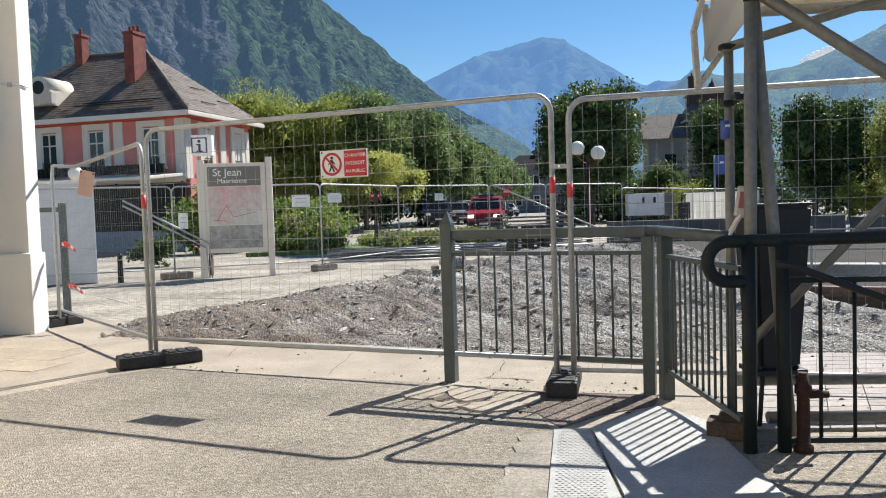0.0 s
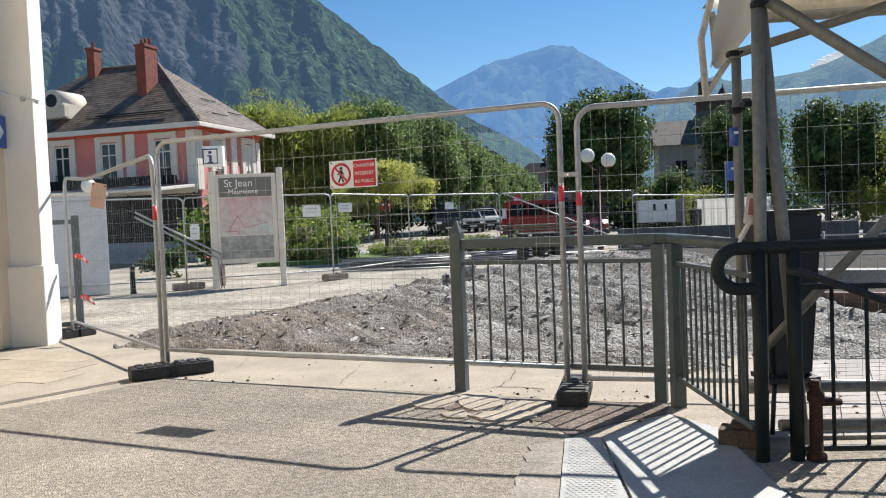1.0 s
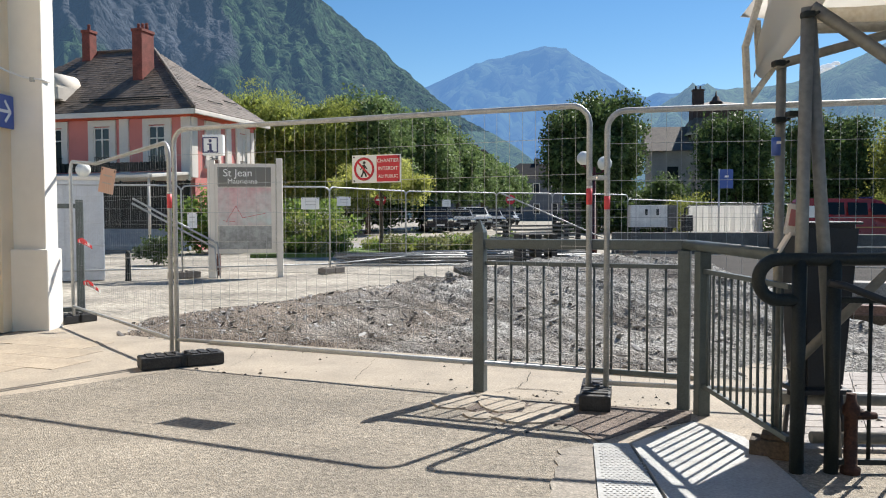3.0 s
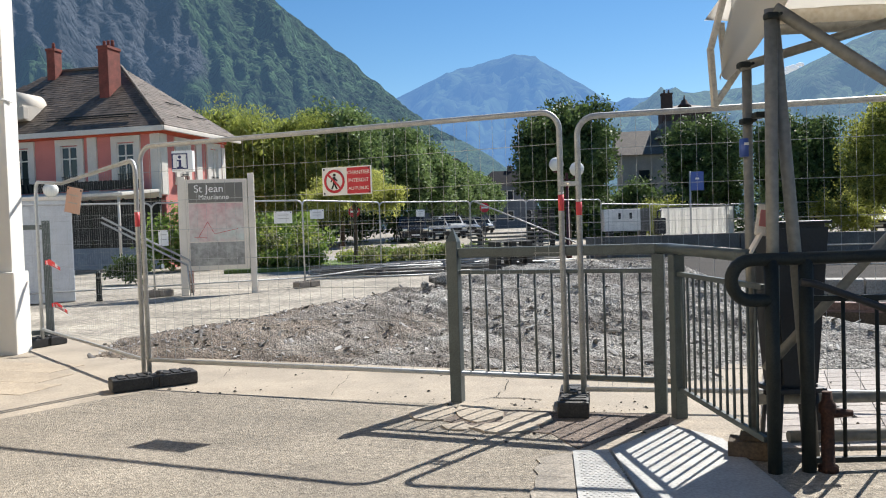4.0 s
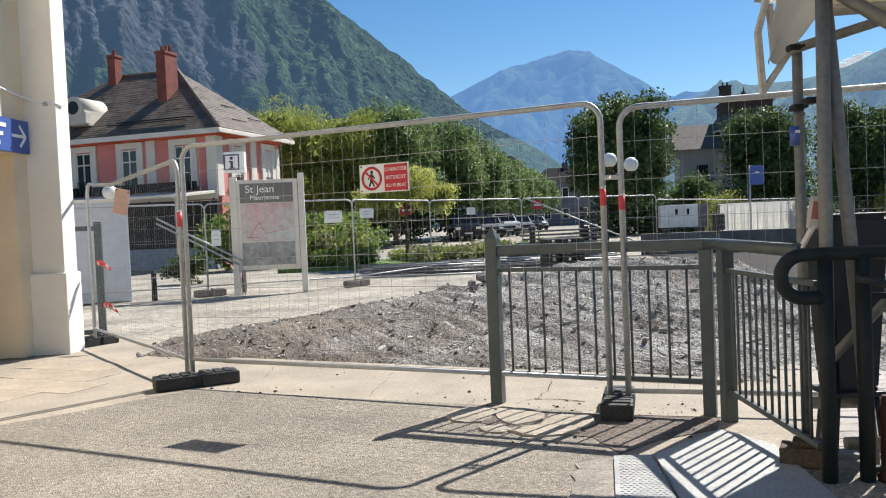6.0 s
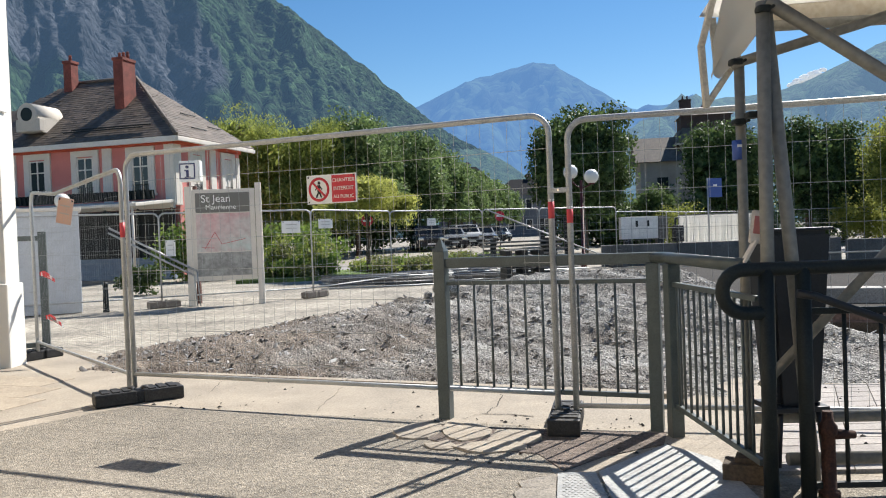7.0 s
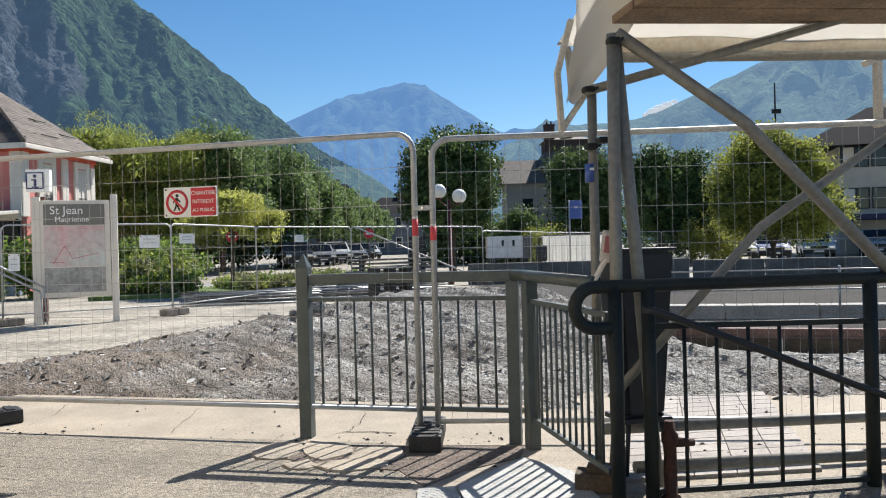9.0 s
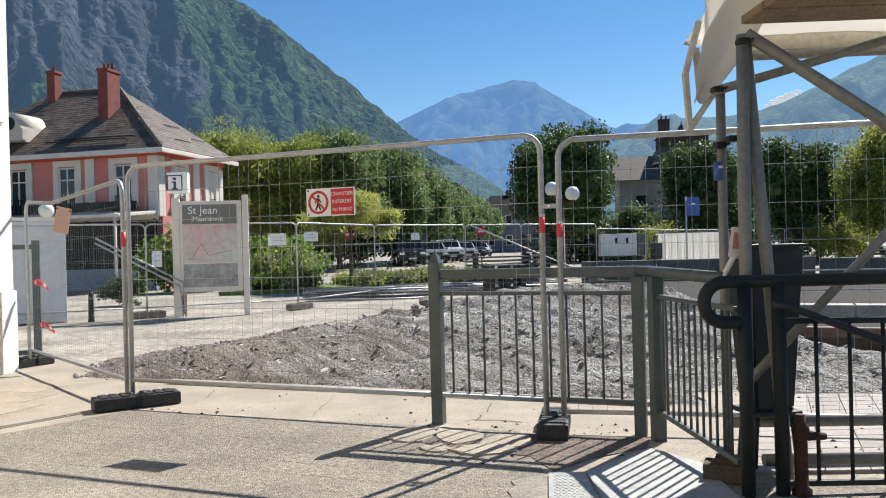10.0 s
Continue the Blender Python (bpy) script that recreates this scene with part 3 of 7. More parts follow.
    rp.color_ramp.elements[0].color, rp.color_ramp.elements[1].color = (0.13, 0.12, 0.11, 1), (0.46, 0.45, 0.43, 1)
    rp.color_ramp.elements[1].position = 0.9
    e = rp.color_ramp.elements.new(0.55)
    e.color = (0.22, 0.21, 0.2, 1)
    l.new(g.outputs["Random Per Island"], rp.inputs[0])
    l.new(rp.outputs[0], n["Principled BSDF"].inputs["Base Color"])
    n["Principled BSDF"].inputs["Roughness"].default_value = 0.8
    me.materials.append(m)
    tagged(new("loose_stones", me), "loose grey stones and slate flakes on the heap", "stones", kind="stuff")


heap()


# ---- wire fence panels ----
def fence_panel(a, b, height=2.07, lift=0.1, wires=True, r=0.021, group="site fence panels", label="", kink=None, fine=False, vstep=0.1, hstep=0.26, wr=0.0014):
    """A mobile site fence panel between two points of the ground."""
    a, b = Vector((*a, 0)), Vector((*b, 0))
    d = b - a
    L = d.length
    ang = math.degrees(math.atan2(d.y, d.x))
    t = thing("wire_fence", pose(a.x, a.y, 0, 0, 0, ang), label or "galvanised mobile wire fence panel with rounded corners", "fence", group)
    c = 0.13
    top = height
    bm = bmesh.new()
    pts = [(0, 0, lift)] + [(0, 0, top - c - 0.02)] + arc((c, 0, top - c), c, 180, 90, (1, 0, 0), (0, 0, 1), 6)
    if kink:
        pts += [(kink[0] * L, 0, top + kink[1])]
    pts += arc((L - c, 0, top - c), c, 90, 0, (1, 0, 0), (0, 0, 1), 6) + [(L, 0, top - c - 0.02), (L, 0, lift)]
    tube(bm, pts, r, 10)
    part("frame", bm, M_GALV, t)
    bm = bmesh.new()
    tube(bm, [(0, 0, lift + 0.12), (L, 0, lift + 0.12)], r * 0.85, 8)
    part("bottom_tube", bm, M_GALV, t)
    if wires:
        vs, fs = [], []

        def wire(p, q, w):
            p, q = Vector(p), Vector(q)
            dd = (q - p).normalized()
            u = Vector((0, 1, 0))
            v = dd.cross(u)
            o = len(vs)
            for e in (p, q):
                for k in range(3):
                    vs.append(e + w * (math.cos(k * 2.094) * u + math.sin(k * 2.094) * v))
            for k in range(3):
                fs.append((o + k, o + (k + 1) % 3, o + 3 + (k + 1) % 3, o + 3 + k))
        nv = int(L / vstep)
        for i in range(1, nv):
            x = L * i / nv
            wire((x, 0, lift + 0.12), (x, 0, top - 0.005), wr)
        nh = int((top - lift - 0.15) / hstep)
        for i in range(1, nh + 1):
            z = top - i * hstep + 0.03
            dz = 0.012 * math.sin(i * 7 + L)
            wire((0, 0, z), (L / 2, 0.004, z + dz), wr * 1.5)
            wire((L / 2, 0.004, z + dz), (L, 0, z), wr * 1.5)
        me = bpy.data.meshes.new("wire_mesh")
        me.from_pydata(vs, [], fs)
        me.materials.append(M_GALV)
        ob = new("wire_mesh", me)
        ob.parent = t
    return t


def fence_foot(c, ang, mat=None, s=(0.72, 0.24, 0.13), label="black recycled plastic fence foot with moulded sockets"):
    mat = mat or M_BLOCK
    t = thing("ballast_block", pose(c[0], c[1], 0, 0, 0, ang), label, "fence foot", "fence feet")
    bm = bmesh.new()
    L, W, H = s
    box(bm, (-L * 0.27, 0, H * 0.42), (L * 0.46, W, H * 0.84), bevel=0.015)
    box(bm, (L * 0.27, 0, H * 0.42), (L * 0.46, W, H * 0.84), bevel=0.015)
    box(bm, (0, 0, H * 0.4), (L * 0.2, W * 0.8, H * 0.8), bevel=0.012)
    part("block", bm, mat, t)
    for sx in (-1, 1):
        bm = bmesh.new()
        for k in range(3):
            box(bm, (sx * L * (0.14 + 0.12 * k), 0, H * 0.86), (L * 0.085, W * 0.82, H * 0.12), bevel=0.004)
        part("rib", bm, mat, t)
    for k in (-1, 1):
        bm = bmesh.new()
        tube(bm, [(k * 0.055, 0, H * 0.5), (k * 0.055, 0, H * 1.02)], 0.03, 10)
        part("socket", bm, mat, t)
    return t


def clamp(p, ang):
    t = thing("pipe_clamp", pose(*p, 0, 0, ang), "bright steel clamp joining two fence panels", "clamp", "fence clamps")
    bm = bmesh.new()
    box(bm, (0, -0.026, 0), (0.15, 0.006, 0.032), bevel=0.003)
    box(bm, (0, 0.026, 0), (0.15, 0.006, 0.032), bevel=0.003)
    part("plates", bm, M_GALV, t)
    bm = bmesh.new()
    tube(bm, [(0, -0.05, 0), (0, 0.05, 0)], 0.008, 8)
    part("bolt", bm, M_CHROME, t)


P_A, P_B, P_B2, P_C = (-2.70, 7.27), (0.80, 5.75), (0.92, 5.71), (4.25, 4.88)
W_END = (-4.93, 9.98)
fence_panel(W_END, (-2.76, 7.30), height=2.02, kink=(0.32, -0.075), vstep=0.07, wr=0.0007, label="galvanised wire fence panel with a bent top tube")
fence_panel(P_A, P_B, height=2.13)
fence_panel(P_B2, P_C, height=2.08, lift=0.02)
fence_foot((-2.63, 7.16), 30)
fence_foot((0.85, 5.72), 78, s=(0.62, 0.215, 0.135))
fence_foot((-4.98, 10.1), 60, s=(0.5, 0.24, 0.13))
clamp((0.86, 5.73, 1.61), -22)

# the second fence line, across the site
LINE = [(-9.2, 15.9), (-6.0, 17.3), (-2.99, 18.6), (-1.41, 22.0), (1.18, 24.0), (2.98, 25.0), (5.76, 27.0), (8.4, 30.5), (10.19, 34.0), (14.4, 38.6), (17.8, 39.4), (21.3, 40.3), (24.8, 41.2), (28.3, 42.2)]
for i, (a, b) in enumerate(zip(LINE, LINE[1:])):
    fence_panel(a, b, height=2.0 if i < 6 else 1.85, r=0.019, wr=0.0015 if i < 4 else 0.002, vstep=0.2 if i < 4 else 0.3 if i < 9 else 0.13, group="far site fence panels")
for i, (x, y) in enumerate(LINE[:7]):
    fence_foot((x + 0.03, y + 0.02), 20 + 17 * i, M_FOOTGREY, (0.66, 0.23, 0.16), "grey concrete fence foot with two sockets")


# ---- railings ----
P1, P2, P3, P4 = Vector((0.03, 6.10, 0)), Vector((1.42, 5.52, 0)), Vector((1.495, 5.36, 0)), Vector((1.60, 4.22, 0))


def post(parent, p, top, w, ang, tip=0.0, mat=None):
    bm = bmesh.new()
    box(bm, (p[0], p[1], top / 2 - 0.01), (w, w, top + 0.02), (0, 0, ang), 0.006)
    if tip:
        h = w / 2
        base = [bm.verts.new(Vector((p[0], p[1], top)) + Matrix.Rotation(radians(ang), 3, "Z") @ Vector(q)) for q in ((-h, -h, 0), (h, -h, 0), (h, h, 0), (-h, h, 0))]
        apex = bm.verts.new((p[0], p[1], top + tip))
        for k in range(4):
            bm.faces.new((base[k], base[(k + 1) % 4], apex))
    return part("post", bm, mat or M_RAIL, parent)


def bars(parent, a, b, z0a, z1a, z0b, z1b, n, r=0.009, mat=None):
    for i in range(1, n + 1):
        u = i / (n + 1)
        p = a.lerp(b, u)
        bm = bmesh.new()
        tube(bm, [(p.x, p.y, z0a + (z0b - z0a) * u), (p.x, p.y, z1a + (z1b - z1a) * u)], r, 8)
        part("bar", bm, mat or M_RAIL, parent)


def railing_front():
    ang = math.degrees(math.atan2(P2.y - P1.y, P2.x - P1.x))
    t = thing("railing", pose(0, 0, 0), "grey-green painted steel railing with pointed end post", "railing")
    post(t, P1, 1.22, 0.088, ang, 0.10)
    post(t, P2, 1.10, 0.082, ang)
    bm = bmesh.new()
    beam(bm, (P1.x, P1.y, 1.13), (P2.x + 0.03, P2.y - 0.01, 1.135), 0.05, 0.075, 0.012)
    part("top_rail", bm, M_RAIL, t)
    for z, h in ((0.985, 0.03), (0.225, 0.032)):
        bm = bmesh.new()
        beam(bm, (P1.x, P1.y, z), (P2.x, P2.y, z), 0.03, h, 0.004)
        part("cross_rail", bm, M_RAIL, t)
    bars(t, P1, P2, 0.23, 0.98, 0.23, 0.98, 11)
    post(t, P3, 1.10, 0.082, -80)
    bm = bmesh.new()
    tube(bm, [(P2.x, P2.y, 1.135), (P2.x + 0.06, P2.y - 0.07, 1.137), (P3.x, P3.y, 1.135), (P4.x - 0.02, P4.y + 0.1, 1.125)], 0.037, 12)
    part("top_rail", bm, M_RAIL, t)
    for za, zb, h in ((0.97, 0.965, 0.03), (0.20, 0.15, 0.032)):
        bm = bmesh.new()
        beam(bm, (P3.x, P3.y, za), (P4.x, P4.y, zb), 0.03, h, 0.004)
        part("cross_rail", bm, M_RAIL, t)
    bars(t, P3, P4, 0.20, 0.97, 0.15, 0.965, 12)


railing_front()


def handrail():
    """The nearer railing with the curled end."""
    t = thing("handrail", pose(0, 0, 0), "dark grey tubular steel handrail with a curled end", "railing")
    y = 4.13
    z = 1.115
    bm = bmesh.new()
    pts = [(6.0, y - 0.15, z - 0.02), (3.3, y, z), (1.55, y, z)] + arc((1.50, y, z - 0.105), 0.105, 90, 270, (1, 0, 0), (0, 0, 1), 12) + [(1.60, y, z - 0.21)]
    tube(bm, pts, 0.034, 14)
    part("top_rail", bm, M_RAILDARK, t)
    for x in (1.605, 1.785, 3.04, 3.22):
        bm = bmesh.new()
        tube(bm, [(x, y, -0.05), (x, y, z)], 0.036, 14)
        part("post", bm, M_RAILDARK, t)
    for x0, x1 in ((1.80, 3.04), (3.22, 6.0)):
        for zz in (0.905, 0.06):
            bm = bmesh.new()
            beam(bm, (x0, y, zz), (x1, y, zz - 0.02), 0.03, 0.03, 0.004)
            part("cross_rail", bm, M_RAILDARK, t)
        n = round((x1 - x0) / 0.172) - 1
        bars(t, Vector((x0, y, 0)), Vector((x1, y, 0)), 0.06, 0.9, 0.04, 0.88, n, 0.0105, M_RAILDARK)
    bm = bmesh.new()
    tube(bm, [(1.72, y - 0.08, 1.0), (1.80, y - 0.09, 0.985), (3.3, y - 0.1, 0.40), (3.6, y - 0.1, 0.33)], 0.02, 10)
    part("sloping_bar", bm, M_BLACK, t, "thin black sloping bar")


handrail()


# ---- scaffold with tarpaulin roof ----
def coupler(parent, p):
    bm = bmesh.new()
    box(bm, p, (0.062, 0.068, 0.034), bevel=0.012)
    tube(bm, [(p[0] + 0.03, p[1] - 0.06, p[2]), (p[0] + 0.03, p[1] + 0.05, p[2])], 0.008, 6)
    part("coupler", bm, M_RAILDARK, parent)


M_CREAM = material("cream_sheet", (0.66, 0.60, 0.49), 0.6, spread=0.08, scale=2.5, fine=30, bump=0.05)


def scaffold():
    t = thing("scaffold_canopy", pose(0, 0, 0), "grey tube scaffold carrying a white tarpaulin roof", "scaffold")
    runs = [
        [(1.62, 4.44, 0), (1.625, 4.44, 2.18)],
        [(1.64, 4.22, 0), (1.668, 4.22, 2.42)],
        [(1.87, 4.25, 0), (1.79, 4.25, 1.1), (1.69, 4.25, 2.42)],
        [(1.68, 4.2, 2.42), (2.36, 4.16, 1.95), (3.35, 4.1, 0.95)],
        [(3.75, 4.36, 2.15), (2.55, 4.36, 1.40), (1.66, 4.36, 0.5)],
        [(1.58, 4.42, 2.16), (3.3, 4.3, 2.62)],
        [(5.4, 4.2, 0), (5.4, 4.2, 2.5)],
        [(5.4, 5.2, 0), (5.4, 5.2, 2.6)],
        [(1.9, 5.15, 2.52), (5.6, 5.15, 2.6)],
        [(1.75, 4.75, 0.245), (5.4, 4.6, 0.22)],
        [(1.8, 4.4, 0.11), (5.4, 4.3, 0.08)],
    ]
    for pts in runs:
        bm = bmesh.new()
        tube(bm, pts, 0.026 if pts[0][2] == 2.16 or pts[0][1] in (4.44, 4.36) else 0.033, 12)
        part("tube", bm, M_TUBE, t)
    for p in ((1.60, 4.42, 2.17), (1.63, 4.30, 1.88), (1.66, 4.2, 2.38), (1.6, 4.4, 1.86)):
        coupler(t, p)
    # tarpaulin: a sagging sheet over the beams with a hanging front flap
    nx, ny = 40, 14
    bm = bmesh.new()
    g = []
    for j in range(ny):
        row = []
        for i in range(nx):
            u, v = i / (nx - 1), j / (ny - 1)
            x = 1.72 + 4.4 * u
            y = 4.0 + 1.35 * v
            z = 2.64 + 0.12 * math.sin(v * math.pi) - 0.02 * math.sin(u * 21) * v + 0.02 * fbm(x * 2, y * 2)
            row.append(bm.verts.new((x, y, z)))
        g.append(row)
    for a, b in zip(g, g[1:]):
        for i in range(nx - 1):
            bm.faces.new((a[i], a[i + 1], b[i + 1], b[i]))
    bmesh.ops.solidify(bm, geom=bm.faces[:], thickness=0.006)
    part("roof_sheet", bm, M_TARP, t, "white tarpaulin roof sheet", True)
    bm = bmesh.new()
    g = []
    for j in range(16):
        row = []
        for i in range(12):
            u, v = i / 11, j / 15
            xl, xr = 1.535 + 0.02 * math.sin(v * 5), 1.560 + 0.425 * (1 - v ** 1.6)
            x = xl + (xr - xl) * u
            y = 4.42 + 0.12 * v + 0.06 * math.sin(u * 3)
            z = 2.80 - 0.667 * v + 0.02 * math.sin(u * 7 + v * 4) * v
            row.append(bm.verts.new((x + 0.012 * fbm(u * 3, v * 3), y, z)))
        g.append(row)
    for a, b in zip(g, g[1:]):
        for i in range(11):
            bm.faces.new((a[i], a[i + 1], b[i + 1], b[i]))
    bmesh.ops.solidify(bm, geom=bm.faces[:], thickness=0.005)
    part("side_flap", bm, M_TARP, t, "loose white tarpaulin flap tied to the frame", True)
    bm = bmesh.new()
    tube(bm, [(1.95, 5.3, 2.625), (3.6, 5.3, 2.66), (6.0, 5.3, 2.70)], 0.095, 12)
    part("rolled_edge", bm, M_CREAM, t, "rolled cream tarpaulin edge")
    for y in (3.92, 4.22):
        bm = bmesh.new()
        beam(bm, (1.72, y, 2.535), (6.0, y, 2.61), 0.28, 0.045, 0.006)
        part("plank", bm, M_PLANK, t)
    for a, b in (((1.57, 4.6, 2.60), (1.485, 4.6, 2.30)), ((1.485, 4.605, 2.31), (1.505, 4.605, 1.97)), ((1.505, 4.61, 1.98), (1.69, 4.61, 2.24)), ((1.555, 4.62, 2.45), (1.575, 4.62, 2.18))):
        bm = bmesh.new()
        beam(bm, a, b, 0.03, 0.04, 0.003, (0, 1, 0))
        part("frame_batten", bm, M_BATTEN, t, "pale wooden batten")
    for a, b in (((4.56, 6.0, 2.2), (4.57, 6.0, 2.85)), ((4.78, 6.0, 2.85), (4.66, 6.0, 2.36)), ((4.45, 6.0, 2.70), (4.75, 6.0, 2.82))):
        bm = bmesh.new()
        beam(bm, a, b, 0.05, 0.06, 0.004, (0, 1, 0))
        part("frame_batten", bm, M_BATTEN, t, "pale wooden batten")


scaffold()


def dustbin():
    t = thing("wheelie_bin", pose(1.935, 4.66, 0, 0, 0, 4), "tall black plastic bin behind the railing", "bin")
    bm = bmesh.new()
    prof = [(0.12, 0.34), (0.175, 1.29)]
    rings = []
    for w, z in prof:
        rings.append([bm.verts.new((sx * w, sy * w * 0.9, z)) for sx, sy in ((-1, -1), (1, -1), (1, 1), (-1, 1))])
    for k in range(4):
        bm.faces.new((rings[0][k], rings[0][(k + 1) % 4], rings[1][(k + 1) % 4], rings[1][k]))
    bm.faces.new(rings[0][::-1])
    bm.faces.new(rings[1])
    bmesh.ops.bevel(bm, geom=bm.edges[:], offset=0.025, segments=2, affect="EDGES")
    part("body", bm, M_BIN, t)
    bm = bmesh.new()
    box(bm, (0, 0, 1.296), (0.362, 0.33, 0.016), bevel=0.006)
    part("lid", bm, M_BIN, t)
    bm = bmesh.new()
    for sx in (-1, 1):
        for sy in (-1, 1):
            tube(bm, [(sx * 0.13, sy * 0.1, 0), (sx * 0.1, sy * 0.09, 0.36)], 0.014, 8)
    box(bm, (0, 0, 0.33), (0.3, 0.26, 0.03), bevel=0.006)
    part("stand", bm, M_BIN, t)


dustbin()


# ---- station building ----
def station():
    t = thing("building", pose(0, 0, 0), "cream and beige rendered building corner with a doorway", "building", kind="structure")
    bm = bmesh.new()
    box(bm, (-5.55, 9.36, 3.5), (0.35, 0.34, 7.0), bevel=0.004)
    box(bm, (-5.55, 8.19, 4.68), (0.35, 2.0, 4.64))
    box(bm, (-5.55, 0.0, 3.5), (0.35, 14.38, 7.0))
    box(bm, (-5.83, 8.19, 1.2), (0.2, 2.3, 2.4))
    part("wall", bm, M_WALL_BEIGE, t)
    bm = bmesh.new()
    box(bm, (-5.27, 9.6, 3.5), (0.56, 0.3, 7.0), bevel=0.008)
    part("pilaster", bm, M_WALL_CREAM, t)
    bm = bmesh.new()
    box(bm, (-5.25, 9.56, 0.47), (0.62, 0.36, 0.98), bevel=0.02)
    part("plinth", bm, M_WALL_CREAM, t)
    bm = bmesh.new()
    box(bm, (-9.3, 9.6, 3.5), (7.5, 0.3, 7.0))
    part("end_wall", bm, M_WALL_CREAM, t)
    bm = bmesh.new()
    box(bm, (-5.70, 7.86, 1.15), (0.05, 1.3, 2.3), bevel=0.01)
    part("door", bm, M_DARKWOOD, t, "dark brown wooden door")
    bm = bmesh.new()
    box(bm, (-9.3, 1.3, 7.1), (8.2, 17.0, 0.2))
    part("roof", bm, M_SLATE, t)


station()


# ---- trees and planting ----
def leaf_cloud(name, centres, radii, n, size, mat, parent, seed, droop=0.0, squash=1.0, clump=0.3, heart=False):
    """A crown: many small leaves in clumps around the given lobes."""
    rs = np.random.RandomState(seed)
    w = np.array([r[0] * r[1] * r[2] for r in radii]) ** 0.67
    w = w / w.sum()
    nclump = max(30, n // (170 if droop else 110))
    cl, inner = [], []
    for k in range(nclump):
        i = rs.choice(len(centres), p=w)
        d = rs.normal(size=3)
        d /= np.linalg.norm(d)
        deep = rs.rand() > 0.8
        r = rs.uniform(0.1, 0.62) if deep else rs.uniform(0.66, 1.04)
        inner.append(deep)
        cl.append(np.array(centres[i]) + d * r * np.array(radii[i]) * np.array([1, 1, squash]))
    cl, inner = np.array(cl), np.array(inner)
    idx = rs.randint(0, nclump, n)
    g = np.clip(rs.normal(size=(n, 3)), -1.7, 1.7) * clump * np.array([1, 1, 0.75])
    if droop:
        g[:, 2] = -np.abs(g[:, 2])
    c = cl[idx] + g
    if droop:
        c[:, 2] -= rs.rand(n) ** 2 * droop
    a = rs.normal(size=(n, 3))
    a /= np.linalg.norm(a, axis=1)[:, None]
    if droop:
        a = a * 0.75 + np.array([0, 0, 0.7])
        a /= np.linalg.norm(a, axis=1)[:, None]
    b = np.cross(a, rs.normal(size=(n, 3)))
    b /= np.linalg.norm(b, axis=1)[:, None]
    s = size * rs.uniform(0.6, 1.3, n)[:, None]
    if heart:
        s = s * np.where(inner[idx], 2.6, 1.0)[:, None]
    la, lb = (1.1, 0.38) if droop else (1.0, 0.62)
    v = np.stack([c - a * s * la, c + b * s * lb, c + a * s * la, c - b * s * lb], 1).reshape(-1, 3)
    f = np.arange(4 * n).reshape(-1, 4)
    me = bpy.data.meshes.new(name)
    me.vertices.add(4 * n)
    me.vertices.foreach_set("co", v.ravel())
    me.loops.add(4 * n)
    me.loops.foreach_set("vertex_index", f.ravel())
    me.polygons.add(n)
    me.polygons.foreach_set("loop_start", np.arange(0, 4 * n, 4))
    me.update()
    me.validate()
    me.materials.append(mat)
    ob = new(name, me)
    ob.parent = parent
    return ob


def tree(p, height, crown_low, spread, mat, label, n=9000, size=0.16, seed=1, lobes=7, droop=0.0, clump=0.35, boxy=0.0, trunk=0.16, group="", core=0.82):
    t = thing("tree", pose(p[0], p[1], rise(*p)), label, "tree", group)
    rnd = random.Random(seed)
    bm = bmesh.new()
    mid = crown_low + (height - crown_low) * 0.45
    tube(bm, [(0, 0, -0.1), (0.03, 0, 0.25), (0.05, 0.03, crown_low), (0.0, 0.05, mid + 0.3)], [trunk * 1.35, trunk * 1.05, trunk * 0.85, trunk * 0.4], 10)
    part("trunk", bm, M_BARK, t)
    bm = bmesh.new()
    for k in range(7):
        a = k * 0.9 + rnd.random()
        q = Vector((math.cos(a) * spread * 0.6, math.sin(a) * spread * 0.6, mid + rnd.uniform(0.0, (height - mid) * 0.6)))
        tube(bm, [(0.04, 0.03, crown_low * rnd.uniform(0.85, 1.15)), q * 0.5 + Vector((0, 0, crown_low * 0.5 + 0.3)), q], [trunk * 0.45, trunk * 0.3, trunk * 0.1], 6)
    part("limb", bm, M_BARK, t)
    h = (height - crown_low) / 2
    cs, rs_ = [(0, 0, crown_low + h)], [(spread * core, spread * core, h * core * 1.1)]
    for k in range(lobes):
        a = k * math.tau / lobes + rnd.uniform(-0.3, 0.3)
        r = spread * rnd.uniform(0.42, 0.62) * (1.0 + (0.82 - core) * rnd.uniform(0.3, 1.3))
        zz = crown_low + h * (0.6 + 0.9 * ((k * 0.618) % 1.0))
        r *= 1.0 - 0.45 * max(0.0, (zz - crown_low) / h - 0.9)
        cs.append((math.cos(a) * r, math.sin(a) * r, zz))
        q = spread * rnd.uniform(0.38, 0.52)
        rs_.append((q, q, h * rnd.uniform(0.4, 0.55)))
    leaf_cloud("crown", cs, rs_, int(n * 3.4), size * (0.66 if droop else 0.68), mat, t, seed, droop, 1.0, clump, True)
    return t


